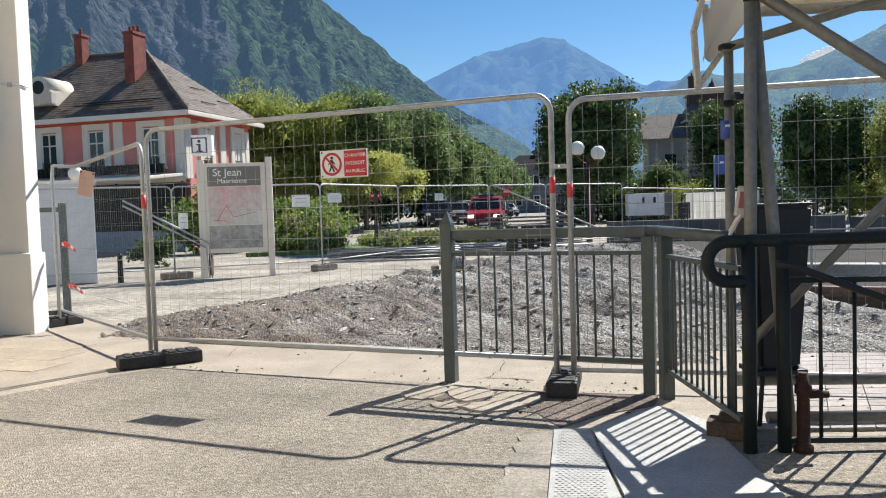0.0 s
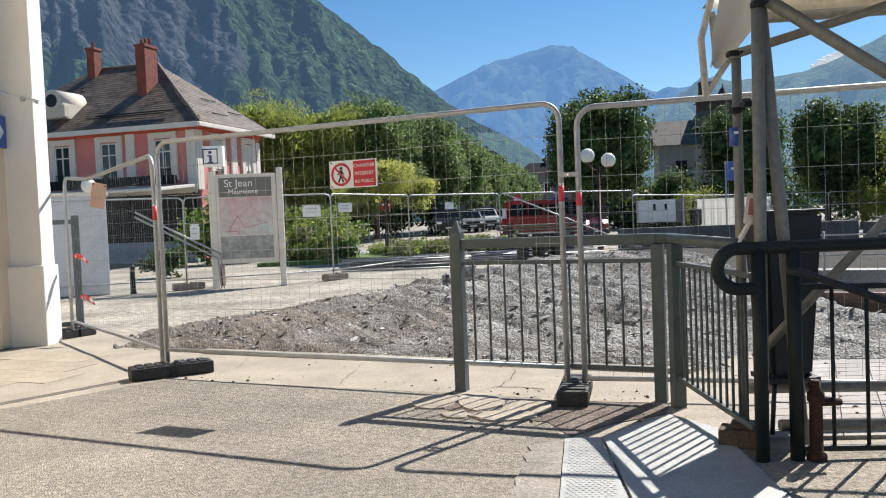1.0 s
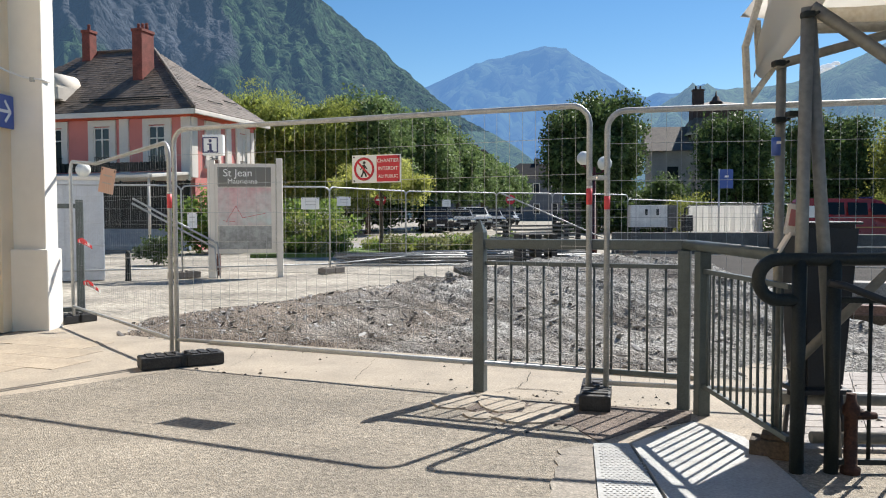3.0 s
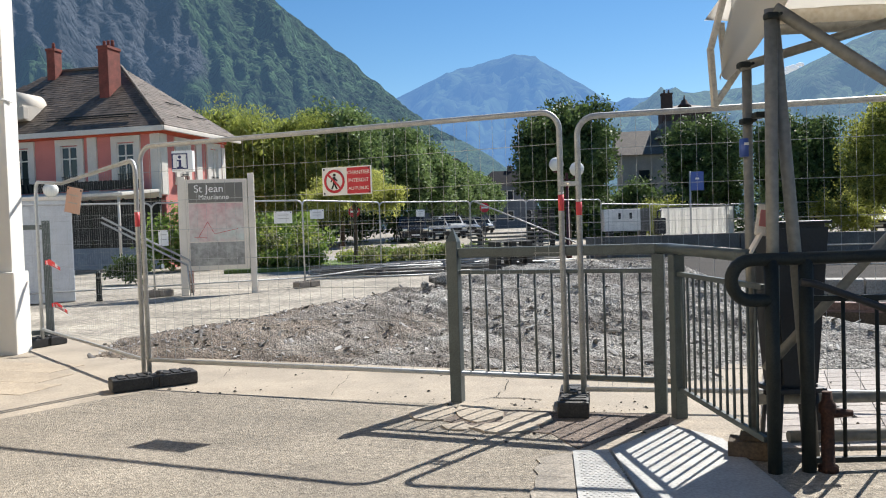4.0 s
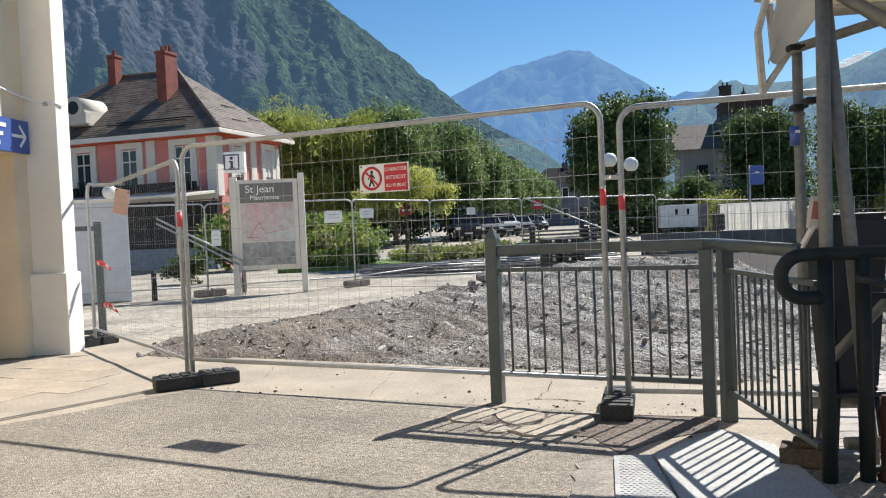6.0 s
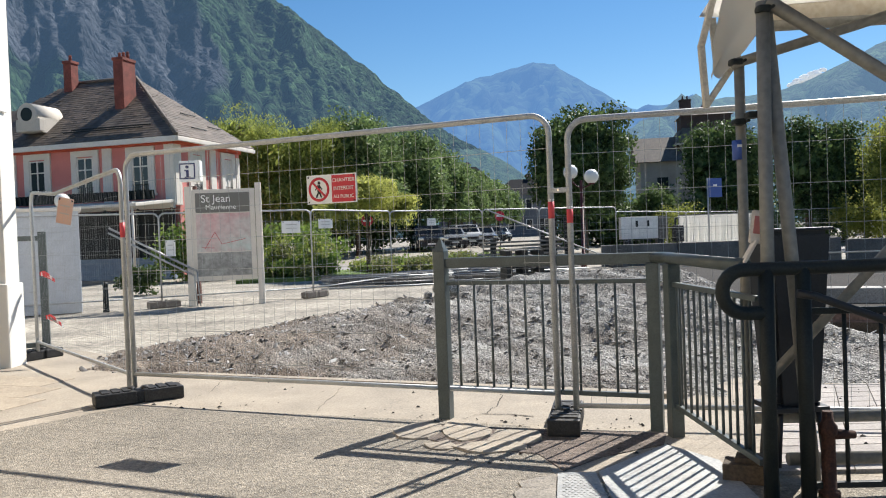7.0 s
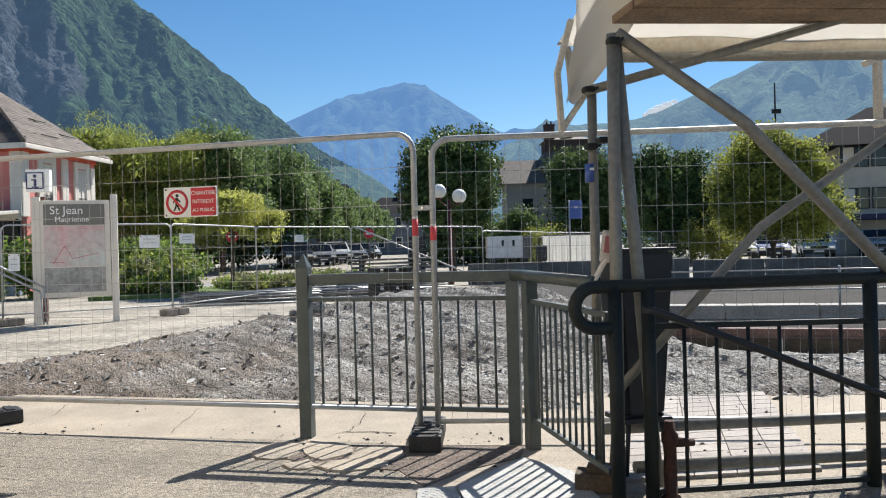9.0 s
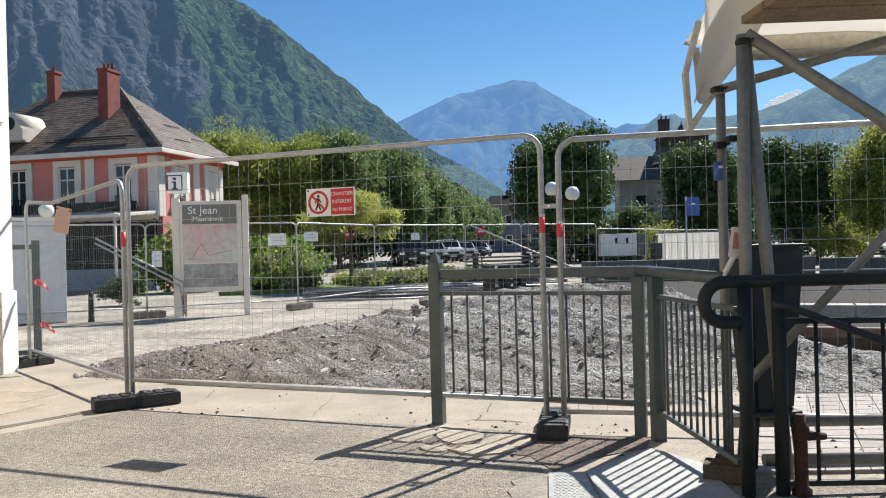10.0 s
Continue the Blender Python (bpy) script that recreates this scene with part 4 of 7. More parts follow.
def hedge(a, b, width, height, mat, label, n, size, seed, name="hedge", lump=0.25):
    t = thing(name, pose(0, 0, 0), label, "hedge")
    a, b = Vector((*a, 0)), Vector((*b, 0))
    k = max(3, int((b - a).length / (width * 0.6)))
    cs = [tuple(a.lerp(b, i / (k - 1)) + Vector((0, 0, height * 0.5 + rise(0, a.lerp(b, i / (k - 1)).y)))) for i in range(k)]
    rnd = random.Random(seed)
    rs_ = [(width * 0.6, width * 0.6, height * rnd.uniform(0.42, 0.58)) for _ in cs]
    leaf_cloud("foliage", cs, rs_, n, size, mat, t, seed, clump=lump)
    return t


tree((-10.4, 45.0), 9.3, 1.2, 3.0, L_WILLOW, "tall yellow-green willow with hanging foliage", 19000, 0.10, 11, 12, droop=0.5, clump=0.42)
tree((-7.0, 47.0), 9.1, 1.0, 2.9, L_WILLOW, "tall yellow-green willow with hanging foliage", 18000, 0.10, 12, 12, droop=0.5, clump=0.42)
tree((-14.0, 46.5), 7.8, 1.2, 2.6, L_WILLOW, "willow beside the pink house", 12000, 0.10, 13, 10, droop=0.5, clump=0.42)
ALLEY = [(-4.0, 48.5, 8.9, 3.0), (-1.0, 55, 8.3, 2.9), (0.2, 62, 8.2, 3.0), (1.6, 69, 8.0, 3.0), (2.8, 76, 7.7, 3.0), (4.3, 84, 7.6, 3.0), (6.0, 92, 7.3, 3.0), (8.0, 101, 7.0, 3.0)]
for i, (x, y, h, s) in enumerate(ALLEY):
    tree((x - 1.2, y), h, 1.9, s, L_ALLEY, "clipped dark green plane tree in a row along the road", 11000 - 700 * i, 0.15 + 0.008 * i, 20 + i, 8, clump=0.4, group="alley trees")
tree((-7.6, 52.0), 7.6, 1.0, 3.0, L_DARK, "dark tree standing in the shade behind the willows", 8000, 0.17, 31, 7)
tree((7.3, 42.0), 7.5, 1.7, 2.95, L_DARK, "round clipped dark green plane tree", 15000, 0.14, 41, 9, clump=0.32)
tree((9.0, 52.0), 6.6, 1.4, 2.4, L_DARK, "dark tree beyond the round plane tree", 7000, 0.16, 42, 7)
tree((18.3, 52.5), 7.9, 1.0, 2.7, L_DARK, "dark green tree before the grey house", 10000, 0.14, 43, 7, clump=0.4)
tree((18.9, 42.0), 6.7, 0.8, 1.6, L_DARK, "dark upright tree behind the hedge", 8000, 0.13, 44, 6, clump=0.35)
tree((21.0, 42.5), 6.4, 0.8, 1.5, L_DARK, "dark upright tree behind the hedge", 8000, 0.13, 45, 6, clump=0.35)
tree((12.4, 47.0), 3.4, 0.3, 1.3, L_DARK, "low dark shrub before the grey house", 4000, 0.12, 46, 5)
tree((21.7, 35.6), 6.6, 0.9, 3.1, L_LIME, "broad round yellow-green lime tree", 30000, 0.10, 47, 14, clump=0.3, trunk=0.13)
tree((-2.6, 27.5), 3.75, 2.0, 1.45, L_LIGHT, "low bright yellow-green tree in the flower bed", 6500, 0.06, 71, 8, droop=0.45, clump=0.16, trunk=0.07, core=0.4)
tree((13.2, 70.0), 10.2, 2.0, 0.9, L_DARK, "slim dark conifer beside the grey house", 4000, 0.15, 49, 4, clump=0.3)
hedge((19.8, 40.0), (22.2, 40.0), 1.0, 2.35, L_LIGHT, "bright green rounded bush along the road", 7000, 0.06, 51, lump=0.2)
hedge((11.9, 42.6), (12.9, 42.6), 0.7, 2.2, L_LIME, "small bright green bush", 3500, 0.05, 52)
# near-black leaves put the gloom under the trees into these hedges
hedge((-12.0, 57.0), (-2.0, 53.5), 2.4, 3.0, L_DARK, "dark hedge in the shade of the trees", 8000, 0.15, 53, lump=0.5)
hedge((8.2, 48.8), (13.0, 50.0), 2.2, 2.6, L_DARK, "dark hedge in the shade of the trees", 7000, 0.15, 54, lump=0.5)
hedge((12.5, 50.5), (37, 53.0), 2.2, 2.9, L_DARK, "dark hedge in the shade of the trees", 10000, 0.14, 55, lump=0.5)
hedge((-7.4, 30.5), (-5.0, 31.5), 1.8, 1.95, L_MID, "leafy shrub beside the pink house", 5000, 0.1, 56)
hedge((-9.3, 28.6), (-8.3, 28.9), 1.2, 2.1, L_MID, "leafy shrub at the corner of the pink house", 4000, 0.08, 57)
hedge((-8.45, 21.9), (-7.85, 22.0), 0.55, 0.72, L_DARK, "low dark green shrub behind the fence", 2600, 0.05, 58, lump=0.1)


def mast():
    t = thing("mast", pose(37.1, 60.0, 0.28), "thin dark lamp mast beyond the trees", "mast")
    bm = bmesh.new()
    tube(bm, [(0, 0, 0), (0, 0, 13.6)], [0.12, 0.06], 8)
    part("pole", bm, M_RAILDARK, t)
    bm = bmesh.new()
    box(bm, (0.1, 0, 11.3), (0.7, 0.3, 0.35), bevel=0.05)
    part("lamp_head", bm, M_RAILDARK, t)


mast()


def flower_bed():
    bm = bmesh.new()
    pts = [(-6.6, 25.6), (-3, 26.0), (0.9, 27.0), (3.0, 28.0), (2.2, 31.0), (-2, 30.6), (-6.6, 30.0)]
    top = [bm.verts.new((x, y, 0.12)) for x, y in pts]
    low = [bm.verts.new((x, y, -0.05)) for x, y in pts]
    bm.faces.new(top)
    for i in range(len(pts)):
        bm.faces.new((low[i], low[(i + 1) % len(pts)], top[(i + 1) % len(pts)], top[i]))
    bmesh.ops.recalc_face_normals(bm, faces=bm.faces)
    tagged(mesh_object("flower_bed_ground", bm, M_GRASS), "raised earth bed with grass and plants", "flower bed", kind="structure")
    rnd = random.Random(9)
    mats = [L_MID, L_MEADOW, L_WILLOW, L_MEADOW, L_MID]
    k = 0
    for i in range(84):
        u = rnd.random()
        x = -6.2 + 8.6 * u
        y = 26.2 + 1.2 * u + rnd.uniform(0, 3.0) * (1 - 0.2 * u)
        tall = (1.2 if x < -4.0 and y > 27 else 0.42) * rnd.uniform(0.45, 1.35)
        t = thing("plant", pose(x, y, 0.1), "bushy green garden plant in the flower bed" if tall < 1 else "tall leafy garden plant in the flower bed", "plant", "flower bed plants")
        leaf_cloud("foliage", [(0, 0, tall * 0.5)], [(0.38, 0.38, tall * 0.5)], 420, 0.06, mats[i % 5], t, 100 + i, clump=0.14)
        bm = bmesh.new()
        for a in range(3):
            tube(bm, [(0.05 * a - 0.05, 0, -0.03), (0.08 * math.cos(a * 2.1), 0.08 * math.sin(a * 2.1), tall * 0.7)], 0.008, 5)
        part("stem", bm, M_BARK, t)
        if i % 4 == 0:
            leaf_cloud("blossom", [(0, -0.1, tall * 0.8)], [(0.3, 0.3, 0.15)], 60, 0.035, L_FLOWER, t, 300 + i, clump=0.08)
            k += 1


flower_bed()


# ---- pink house ----
def slates(bm, p0, pu, pv, nu, nv, keep, lift=0.011):
    """Overlapping slates on a roof slope: p0 the eave corner, pu along the eave, pv up the slope."""
    rnd = random.Random(4)
    nrm = pu.cross(pv).normalized()
    if nrm.z < 0:
        nrm = -nrm
    for j in range(nv):
        for i in range(nu + 1):
            u0, u1 = (i - 0.5 * (j % 2)) / nu, (i + 0.96 - 0.5 * (j % 2)) / nu
            v0, v1 = j / nv, (j + 1.25) / nv
            um = (u0 + u1) / 2
            if not keep(um, (j + 0.5) / nv):
                continue
            u0, u1 = max(0, u0), min(1, u1)
            h = lift + rnd.uniform(0, 0.008) + (0.02 if rnd.random() < 0.02 else 0)
            q = [p0 + pu * u0 + pv * v0 + nrm * h, p0 + pu * u1 + pv * v0 + nrm * (h + rnd.uniform(-0.004, 0.004)), p0 + pu * u1 + pv * v1 + nrm * 0.004, p0 + pu * u0 + pv * v1 + nrm * 0.004]
            vs = [bm.verts.new(c) for c in q] + [bm.verts.new(c - nrm * 0.02) for c in q[:2]]
            bm.faces.new(vs[:4])
            bm.faces.new((vs[1], vs[0], vs[4], vs[5]))


M_SLATES = leaf_material("slate_pieces", (0.065, 0.053, 0.042), (0.19, 0.15, 0.118), 0.0)


def house_window(parent, x, y, z, w, h, side=False, shut=False):
    """A casement in a white surround; on the left facade (facing -y) or the right one (facing +x)."""
    t = new("window")
    t.parent = parent
    t.matrix_local = pose(x, y, z, 0, 0, 90 if side else 0)
    bm = bmesh.new()
    for sx in (-1, 1):
        box(bm, (sx * (w / 2 + 0.13), -0.03, h / 2), (0.26, 0.1, h + 0.1), bevel=0.008)
    box(bm, (0, -0.03, h + 0.16), (w + 0.52, 0.1, 0.24), bevel=0.008)
    part("surround", bm, M_WHITE, t)
    bm = bmesh.new()
    box(bm, (0, -0.06, -0.07), (w + 0.6, 0.2, 0.1), bevel=0.01)
    part("sill", bm, M_WHITE, t)
    bm = bmesh.new()
    box(bm, (0, -0.015, h / 2), (w, 0.02, h))
    part("pane", bm, M_WHITE if shut else M_GLASS, t)
    bm = bmesh.new()
    for sx in (-1, 0, 1):
        box(bm, (sx * (w / 2 - 0.03), -0.035, h / 2), (0.06, 0.03, h), bevel=0.004)
    for zz in (0.03, h * 0.68, h - 0.03):
        box(bm, (0, -0.036, zz), (w - 0.002, 0.026, 0.05), bevel=0.004)
    part("frame", bm, M_WHITE, t)
    bm = bmesh.new()
    for k in range(9):
        xx = -w / 2 + w * (k + 0.5) / 9
        tube(bm, [(xx, -0.07, 0.0), (xx, -0.07, 0.32)], 0.009, 5)
    tube(bm, [(-w / 2, -0.07, 0.33), (w / 2, -0.07, 0.33)], 0.014, 5)
    part("guard_rail", bm, M_RAILDARK, t)
    return t


def chimney(parent, c, w, d, z0, z1, pots, mat=None):
    mat = mat or M_BRICK
    bm = bmesh.new()
    h = z1 - z0
    box(bm, (c[0], c[1], (z0 + z1) / 2), (w, d, h), bevel=0.012)
    ob = part("chimney", bm, mat, parent)
    bm = bmesh.new()
    box(bm, (c[0], c[1], z1 - 0.05), (w + 0.07, d + 0.07, 0.12), bevel=0.012)
    part("chimney_cap", bm, mat, ob)
    for k in range(pots):
        bm = bmesh.new()
        x = c[0] + (k - (pots - 1) / 2) * w * 0.42
        lathe(bm, [(0.075, 0), (0.065, 0.16), (0.055, 0.2), (0.08, 0.23), (0.03, 0.28)], 10, (x, c[1], z1 + 0.02))
        part("chimney_pot", bm, mat, ob)


def pink_house():
    R = pose(-10.25, 31.15, 0, 0, 0, -15)
    t = thing("house", R, "pink rendered house with white trim and slate hip roof", "house")
    L, D, H = 11.0, 5.0, 5.3
    bm = bmesh.new()
    box(bm, (-L / 2, 0.15, H / 2 + 1.4), (L, 0.3, H - 2.8))
    box(bm, (-0.15, D / 2, H / 2), (0.3, D - 0.6, H))
    box(bm, (-L / 2, D - 0.15, H / 2), (L, 0.3, H))
    box(bm, (-L + 0.15, D / 2, H / 2), (0.3, D - 0.6, H))
    part("wall", bm, M_PINK, t)
    bm = bmesh.new()
    for x, w in ((-0.16, 0.42), (-2.95, 0.42), (-7.5, 0.42)):
        box(bm, (x, -0.03, 4.02), (w, 0.09, 2.36), bevel=0.01)
    box(bm, (0.03, 0.2, 4.02), (0.09, 0.42, 2.36), bevel=0.01)
    box(bm, (0.03, 2.75, 4.02), (0.08, 0.42, 2.36), bevel=0.01)
    for y in (4.75,):
        box(bm, (0.03, y, 2.5), (0.09, 0.3, 5.0), bevel=0.01)
    box(bm, (-L / 2, -0.04, 2.82), (L, 0.16, 0.2), bevel=0.02)
    part("pilaster", bm, M_WHITE, t)
    bm = bmesh.new()
    box(bm, (-L / 2 + 0.05, -0.06, 5.27), (L + 0.1, 0.12, 0.18), bevel=0.01)
    box(bm, (0.05, D / 2, 5.27), (0.12, D, 0.18), bevel=0.01)
    part("frieze", bm, M_ORANGE, t, "orange-red frieze band under the eaves")
    for x in (-1.45, -3.98, -6.25, -8.8):
        house_window(t, x, 0, 3.36, 0.76, 1.52)
    for y in (1.55, 3.95):
        house_window(t, 0, y, 3.36, 0.6, 1.5, True, shut=True)
    # roof
    o, rh, zE, yr, xr = 0.5, 3.22, 5.44, 3.55, -4.03
    hd = yr + o
    A, B, C_, D_ = Vector((-L - o, -o, zE)), Vector((o, -o, zE)), Vector((o, D + o, zE)), Vector((-L - o, D + o, zE))
    E1, E2 = Vector((-L - o + hd, yr, zE + rh)), Vector((xr, yr, zE + rh))
    bm = bmesh.new()
    v = [bm.verts.new(p) for p in (A, B, C_, D_, E1, E2)]
    for f in ((0, 1, 5, 4), (1, 2, 5), (2, 3, 4, 5), (3, 0, 4), (3, 2, 1, 0)):
        bm.faces.new([v[k] for k in f])
    ob = part("roof", bm, M_SLATE, t, "dark weathered slate hip roof")
    bm = bmesh.new()
    hv = Vector((0, hd, rh))
    w = (B - A).length
    slates(bm, A, B - A, hv, 72, 30, lambda u, vv: vv * hd / w < u + 0.005 and u < 1.005 - vv * (o - xr) / w)
    part("slate_cover", bm, M_SLATES, ob)["kind"] = "stuff"
    bm = bmesh.new()
    w2 = (C_ - B).length
    slates(bm, B, C_ - B, Vector((xr - o, 0, rh)), 46, 30, lambda u, vv: vv * hd / w2 < u + 0.01 and u < 1.01 - vv * (1 - hd / w2))
    part("slate_cover", bm, M_SLATES, ob)["kind"] = "stuff"
    bm = bmesh.new()
    tube(bm, [B + Vector((0, 0, 0.04)), E2 + Vector((0, 0, 0.05)), E1 + Vector((0, 0, 0.05))], 0.07, 6)
    part("ridge_cap", bm, M_SLATE, ob)
    bm = bmesh.new()
    beam(bm, A + Vector((0, 0, -0.12)), B + Vector((0, 0, -0.12)), 0.12, 0.2, 0.02)
    beam(bm, B + Vector((0, 0, -0.12)), C_ + Vector((0, 0, -0.12)), 0.12, 0.16, 0.02)
    box(bm, (-L / 2, -o / 2, zE - 0.04), (L + 2 * o - 0.2, o, 0.05))
    box(bm, (o / 2, D / 2, zE - 0.04), (o, D + 2 * o - 0.2, 0.05))
    part("eaves_board", bm, M_WHITE, t, "white eaves boards and gutter")
    for k, (z, x0, x1) in enumerate(((5.82, -4.9, -1.25), (5.92, -4.6, -0.95))):
        bm = bmesh.new()
        y = -o + (z - zE) * hd / rh - 0.06
        tube(bm, [(x0, y, z + 0.1), (x1, y, z + 0.1)], 0.03, 6)
        part("snow_guard", bm, M_RAILDARK, t)
    bm = bmesh.new()
    for k, (yy, rise_) in enumerate(((1.6, 0.5), (2.6, 1.3), (3.4, 0.75))):
        xx = o - rise_ * (o - xr) / rh + 0.03
        tube(bm, [(xx, yy, zE + rise_ + 0.07), (xx, yy + 1.1, zE + rise_ + 0.07)], 0.025, 6)
    part("snow_guard", bm, M_RAILDARK, t)
    inv = R.inverted()
    c1 = inv @ Vector((-13.0, 33.75, 0))
    c2 = inv @ Vector((-16.3, 36.1, 0))
    chimney(t, (c1.x, c1.y), 0.46, 0.82, 6.2, 9.08, 3)
    chimney(t, (c2.x, c2.y), 0.4, 0.46, 7.4, 9.6, 1)
    # round dormer
    dm = inv @ Vector((-16.3, 32.35, 0))
    dn = new("dormer")
    dn.parent = t
    dn.matrix_local = pose(dm.x - 0.25, dm.y + 0.1, 6.0)
    bm = bmesh.new()
    tube(bm, [(0, 0, 0.75), (0, 1.5, 0.75)], 0.46, 20)
    box(bm, (0, 0.18, 0.32), (1.15, 0.3, 0.5), bevel=0.03)
    box(bm, (0, 0.75, 0.35), (0.9, 1.3, 0.6))
    part("dormer_body", bm, M_GREYWALL, dn, "white rounded dormer")
    bm = bmesh.new()
    tube(bm, [(0, -0.03, 0.75), (0, 0.02, 0.75)], 0.27, 20)
    part("round_window", bm, M_GLASS, dn)
    # shop front
    bm = bmesh.new()
    box(bm, (-L / 2, -1.2, 2.9), (L, 2.5, 0.12), (5, 0, 0), 0.02)
    part("canopy", bm, M_WHITE, t, "white flat canopy over the shop front")
    bm = bmesh.new()
    for k in range(52):
        box(bm, (-0.2 - k * 0.205, -1.35, 3.2), (0.1, 0.04, 0.36), (12, 0, 0))
    box(bm, (-L / 2, -1.3, 3.2), (L, 0.02, 0.34), (12, 0, 0))
    part("awning", bm, M_RAILDARK, t, "dark slatted awning front")
    # near-black panel: the unlit room under the canopy is painted, not modelled
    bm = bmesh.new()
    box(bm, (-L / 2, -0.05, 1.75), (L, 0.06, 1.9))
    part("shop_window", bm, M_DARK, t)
    bm = bmesh.new()
    for k in range(8):
        box(bm, (-0.1 - k * 1.5, -0.1, 1.7), (0.09, 0.08, 2.1), bevel=0.01)
    box(bm, (-L / 2, -0.1, 2.2), (L, 0.07, 0.07), bevel=0.01)
    part("shop_frame", bm, M_RAILDARK, t)
    bm = bmesh.new()
    box(bm, (-L / 2, -0.12, 0.42), (L, 0.2, 0.84), bevel=0.01)
    part("stall_riser", bm, material("blue_grey_panel", (0.24, 0.29, 0.36), 0.6), t, "blue-grey base panel")
    for x in (-0.25, -3.6, -7.0):
        bm = bmesh.new()
        tube(bm, [(x, -2.3, 0), (x, -2.3, 2.9)], 0.05, 8)
        part("canopy_post", bm, M_WHITE, t)
    return t


pink_house()


# ---- far houses ----
def far_house(p, ang, w, d, h, roof, wall_mat, label, windows, chim=True, gable=False):
    t = thing("house", pose(p[0], p[1], rise(*p), 0, 0, ang), label, "house")
    bm = bmesh.new()
    box(bm, (0, 0, h / 2), (w, d, h))
    part("wall", bm, wall_mat, t)
    bm = bmesh.new()
    o = 0.45
    i = 0.0 if gable else d * 0.35
    v = [bm.verts.new(q) for q in ((-w / 2 - o, -d / 2 - o, h), (w / 2 + o, -d / 2 - o, h), (w / 2 + o, d / 2 + o, h), (-w / 2 - o, d / 2 + o, h), (-w / 2 - o + i, 0, h + roof), (w / 2 + o - i, 0, h + roof))]
    for f in ((0, 1, 5, 4), (1, 2, 5), (2, 3, 4, 5), (3, 0, 4), (3, 2, 1, 0)):
        bm.faces.new([v[k] for k in f])
    ob = part("roof", bm, M_ROOFDARK, t)
    if chim:
        chimney(ob, (0.1 * w, 0.2), 0.8, 0.8, h + roof * 0.5, h + roof + 0.8, 2, mat=M_SLATE)
    for x, z, ww, hh in windows:
        wd = new("window")
        wd.parent = t
        wd.matrix_local = pose(x, -d / 2, z)
        bm = bmesh.new()
        box(bm, (0, -0.01, 0), (ww, 0.04, hh))
        part("pane", bm, M_GLASS, wd)
        bm = bmesh.new()
        for s in (-1, 1):
            box(bm, (s * ww / 2, -0.04, 0), (0.12, 0.08, hh + 0.12), bevel=0.01)
            box(bm, (0, -0.04, s * hh / 2), (ww + 0.12, 0.075, 0.1), bevel=0.01)
        part("frame", bm, M_WHITE, wd)
    return t


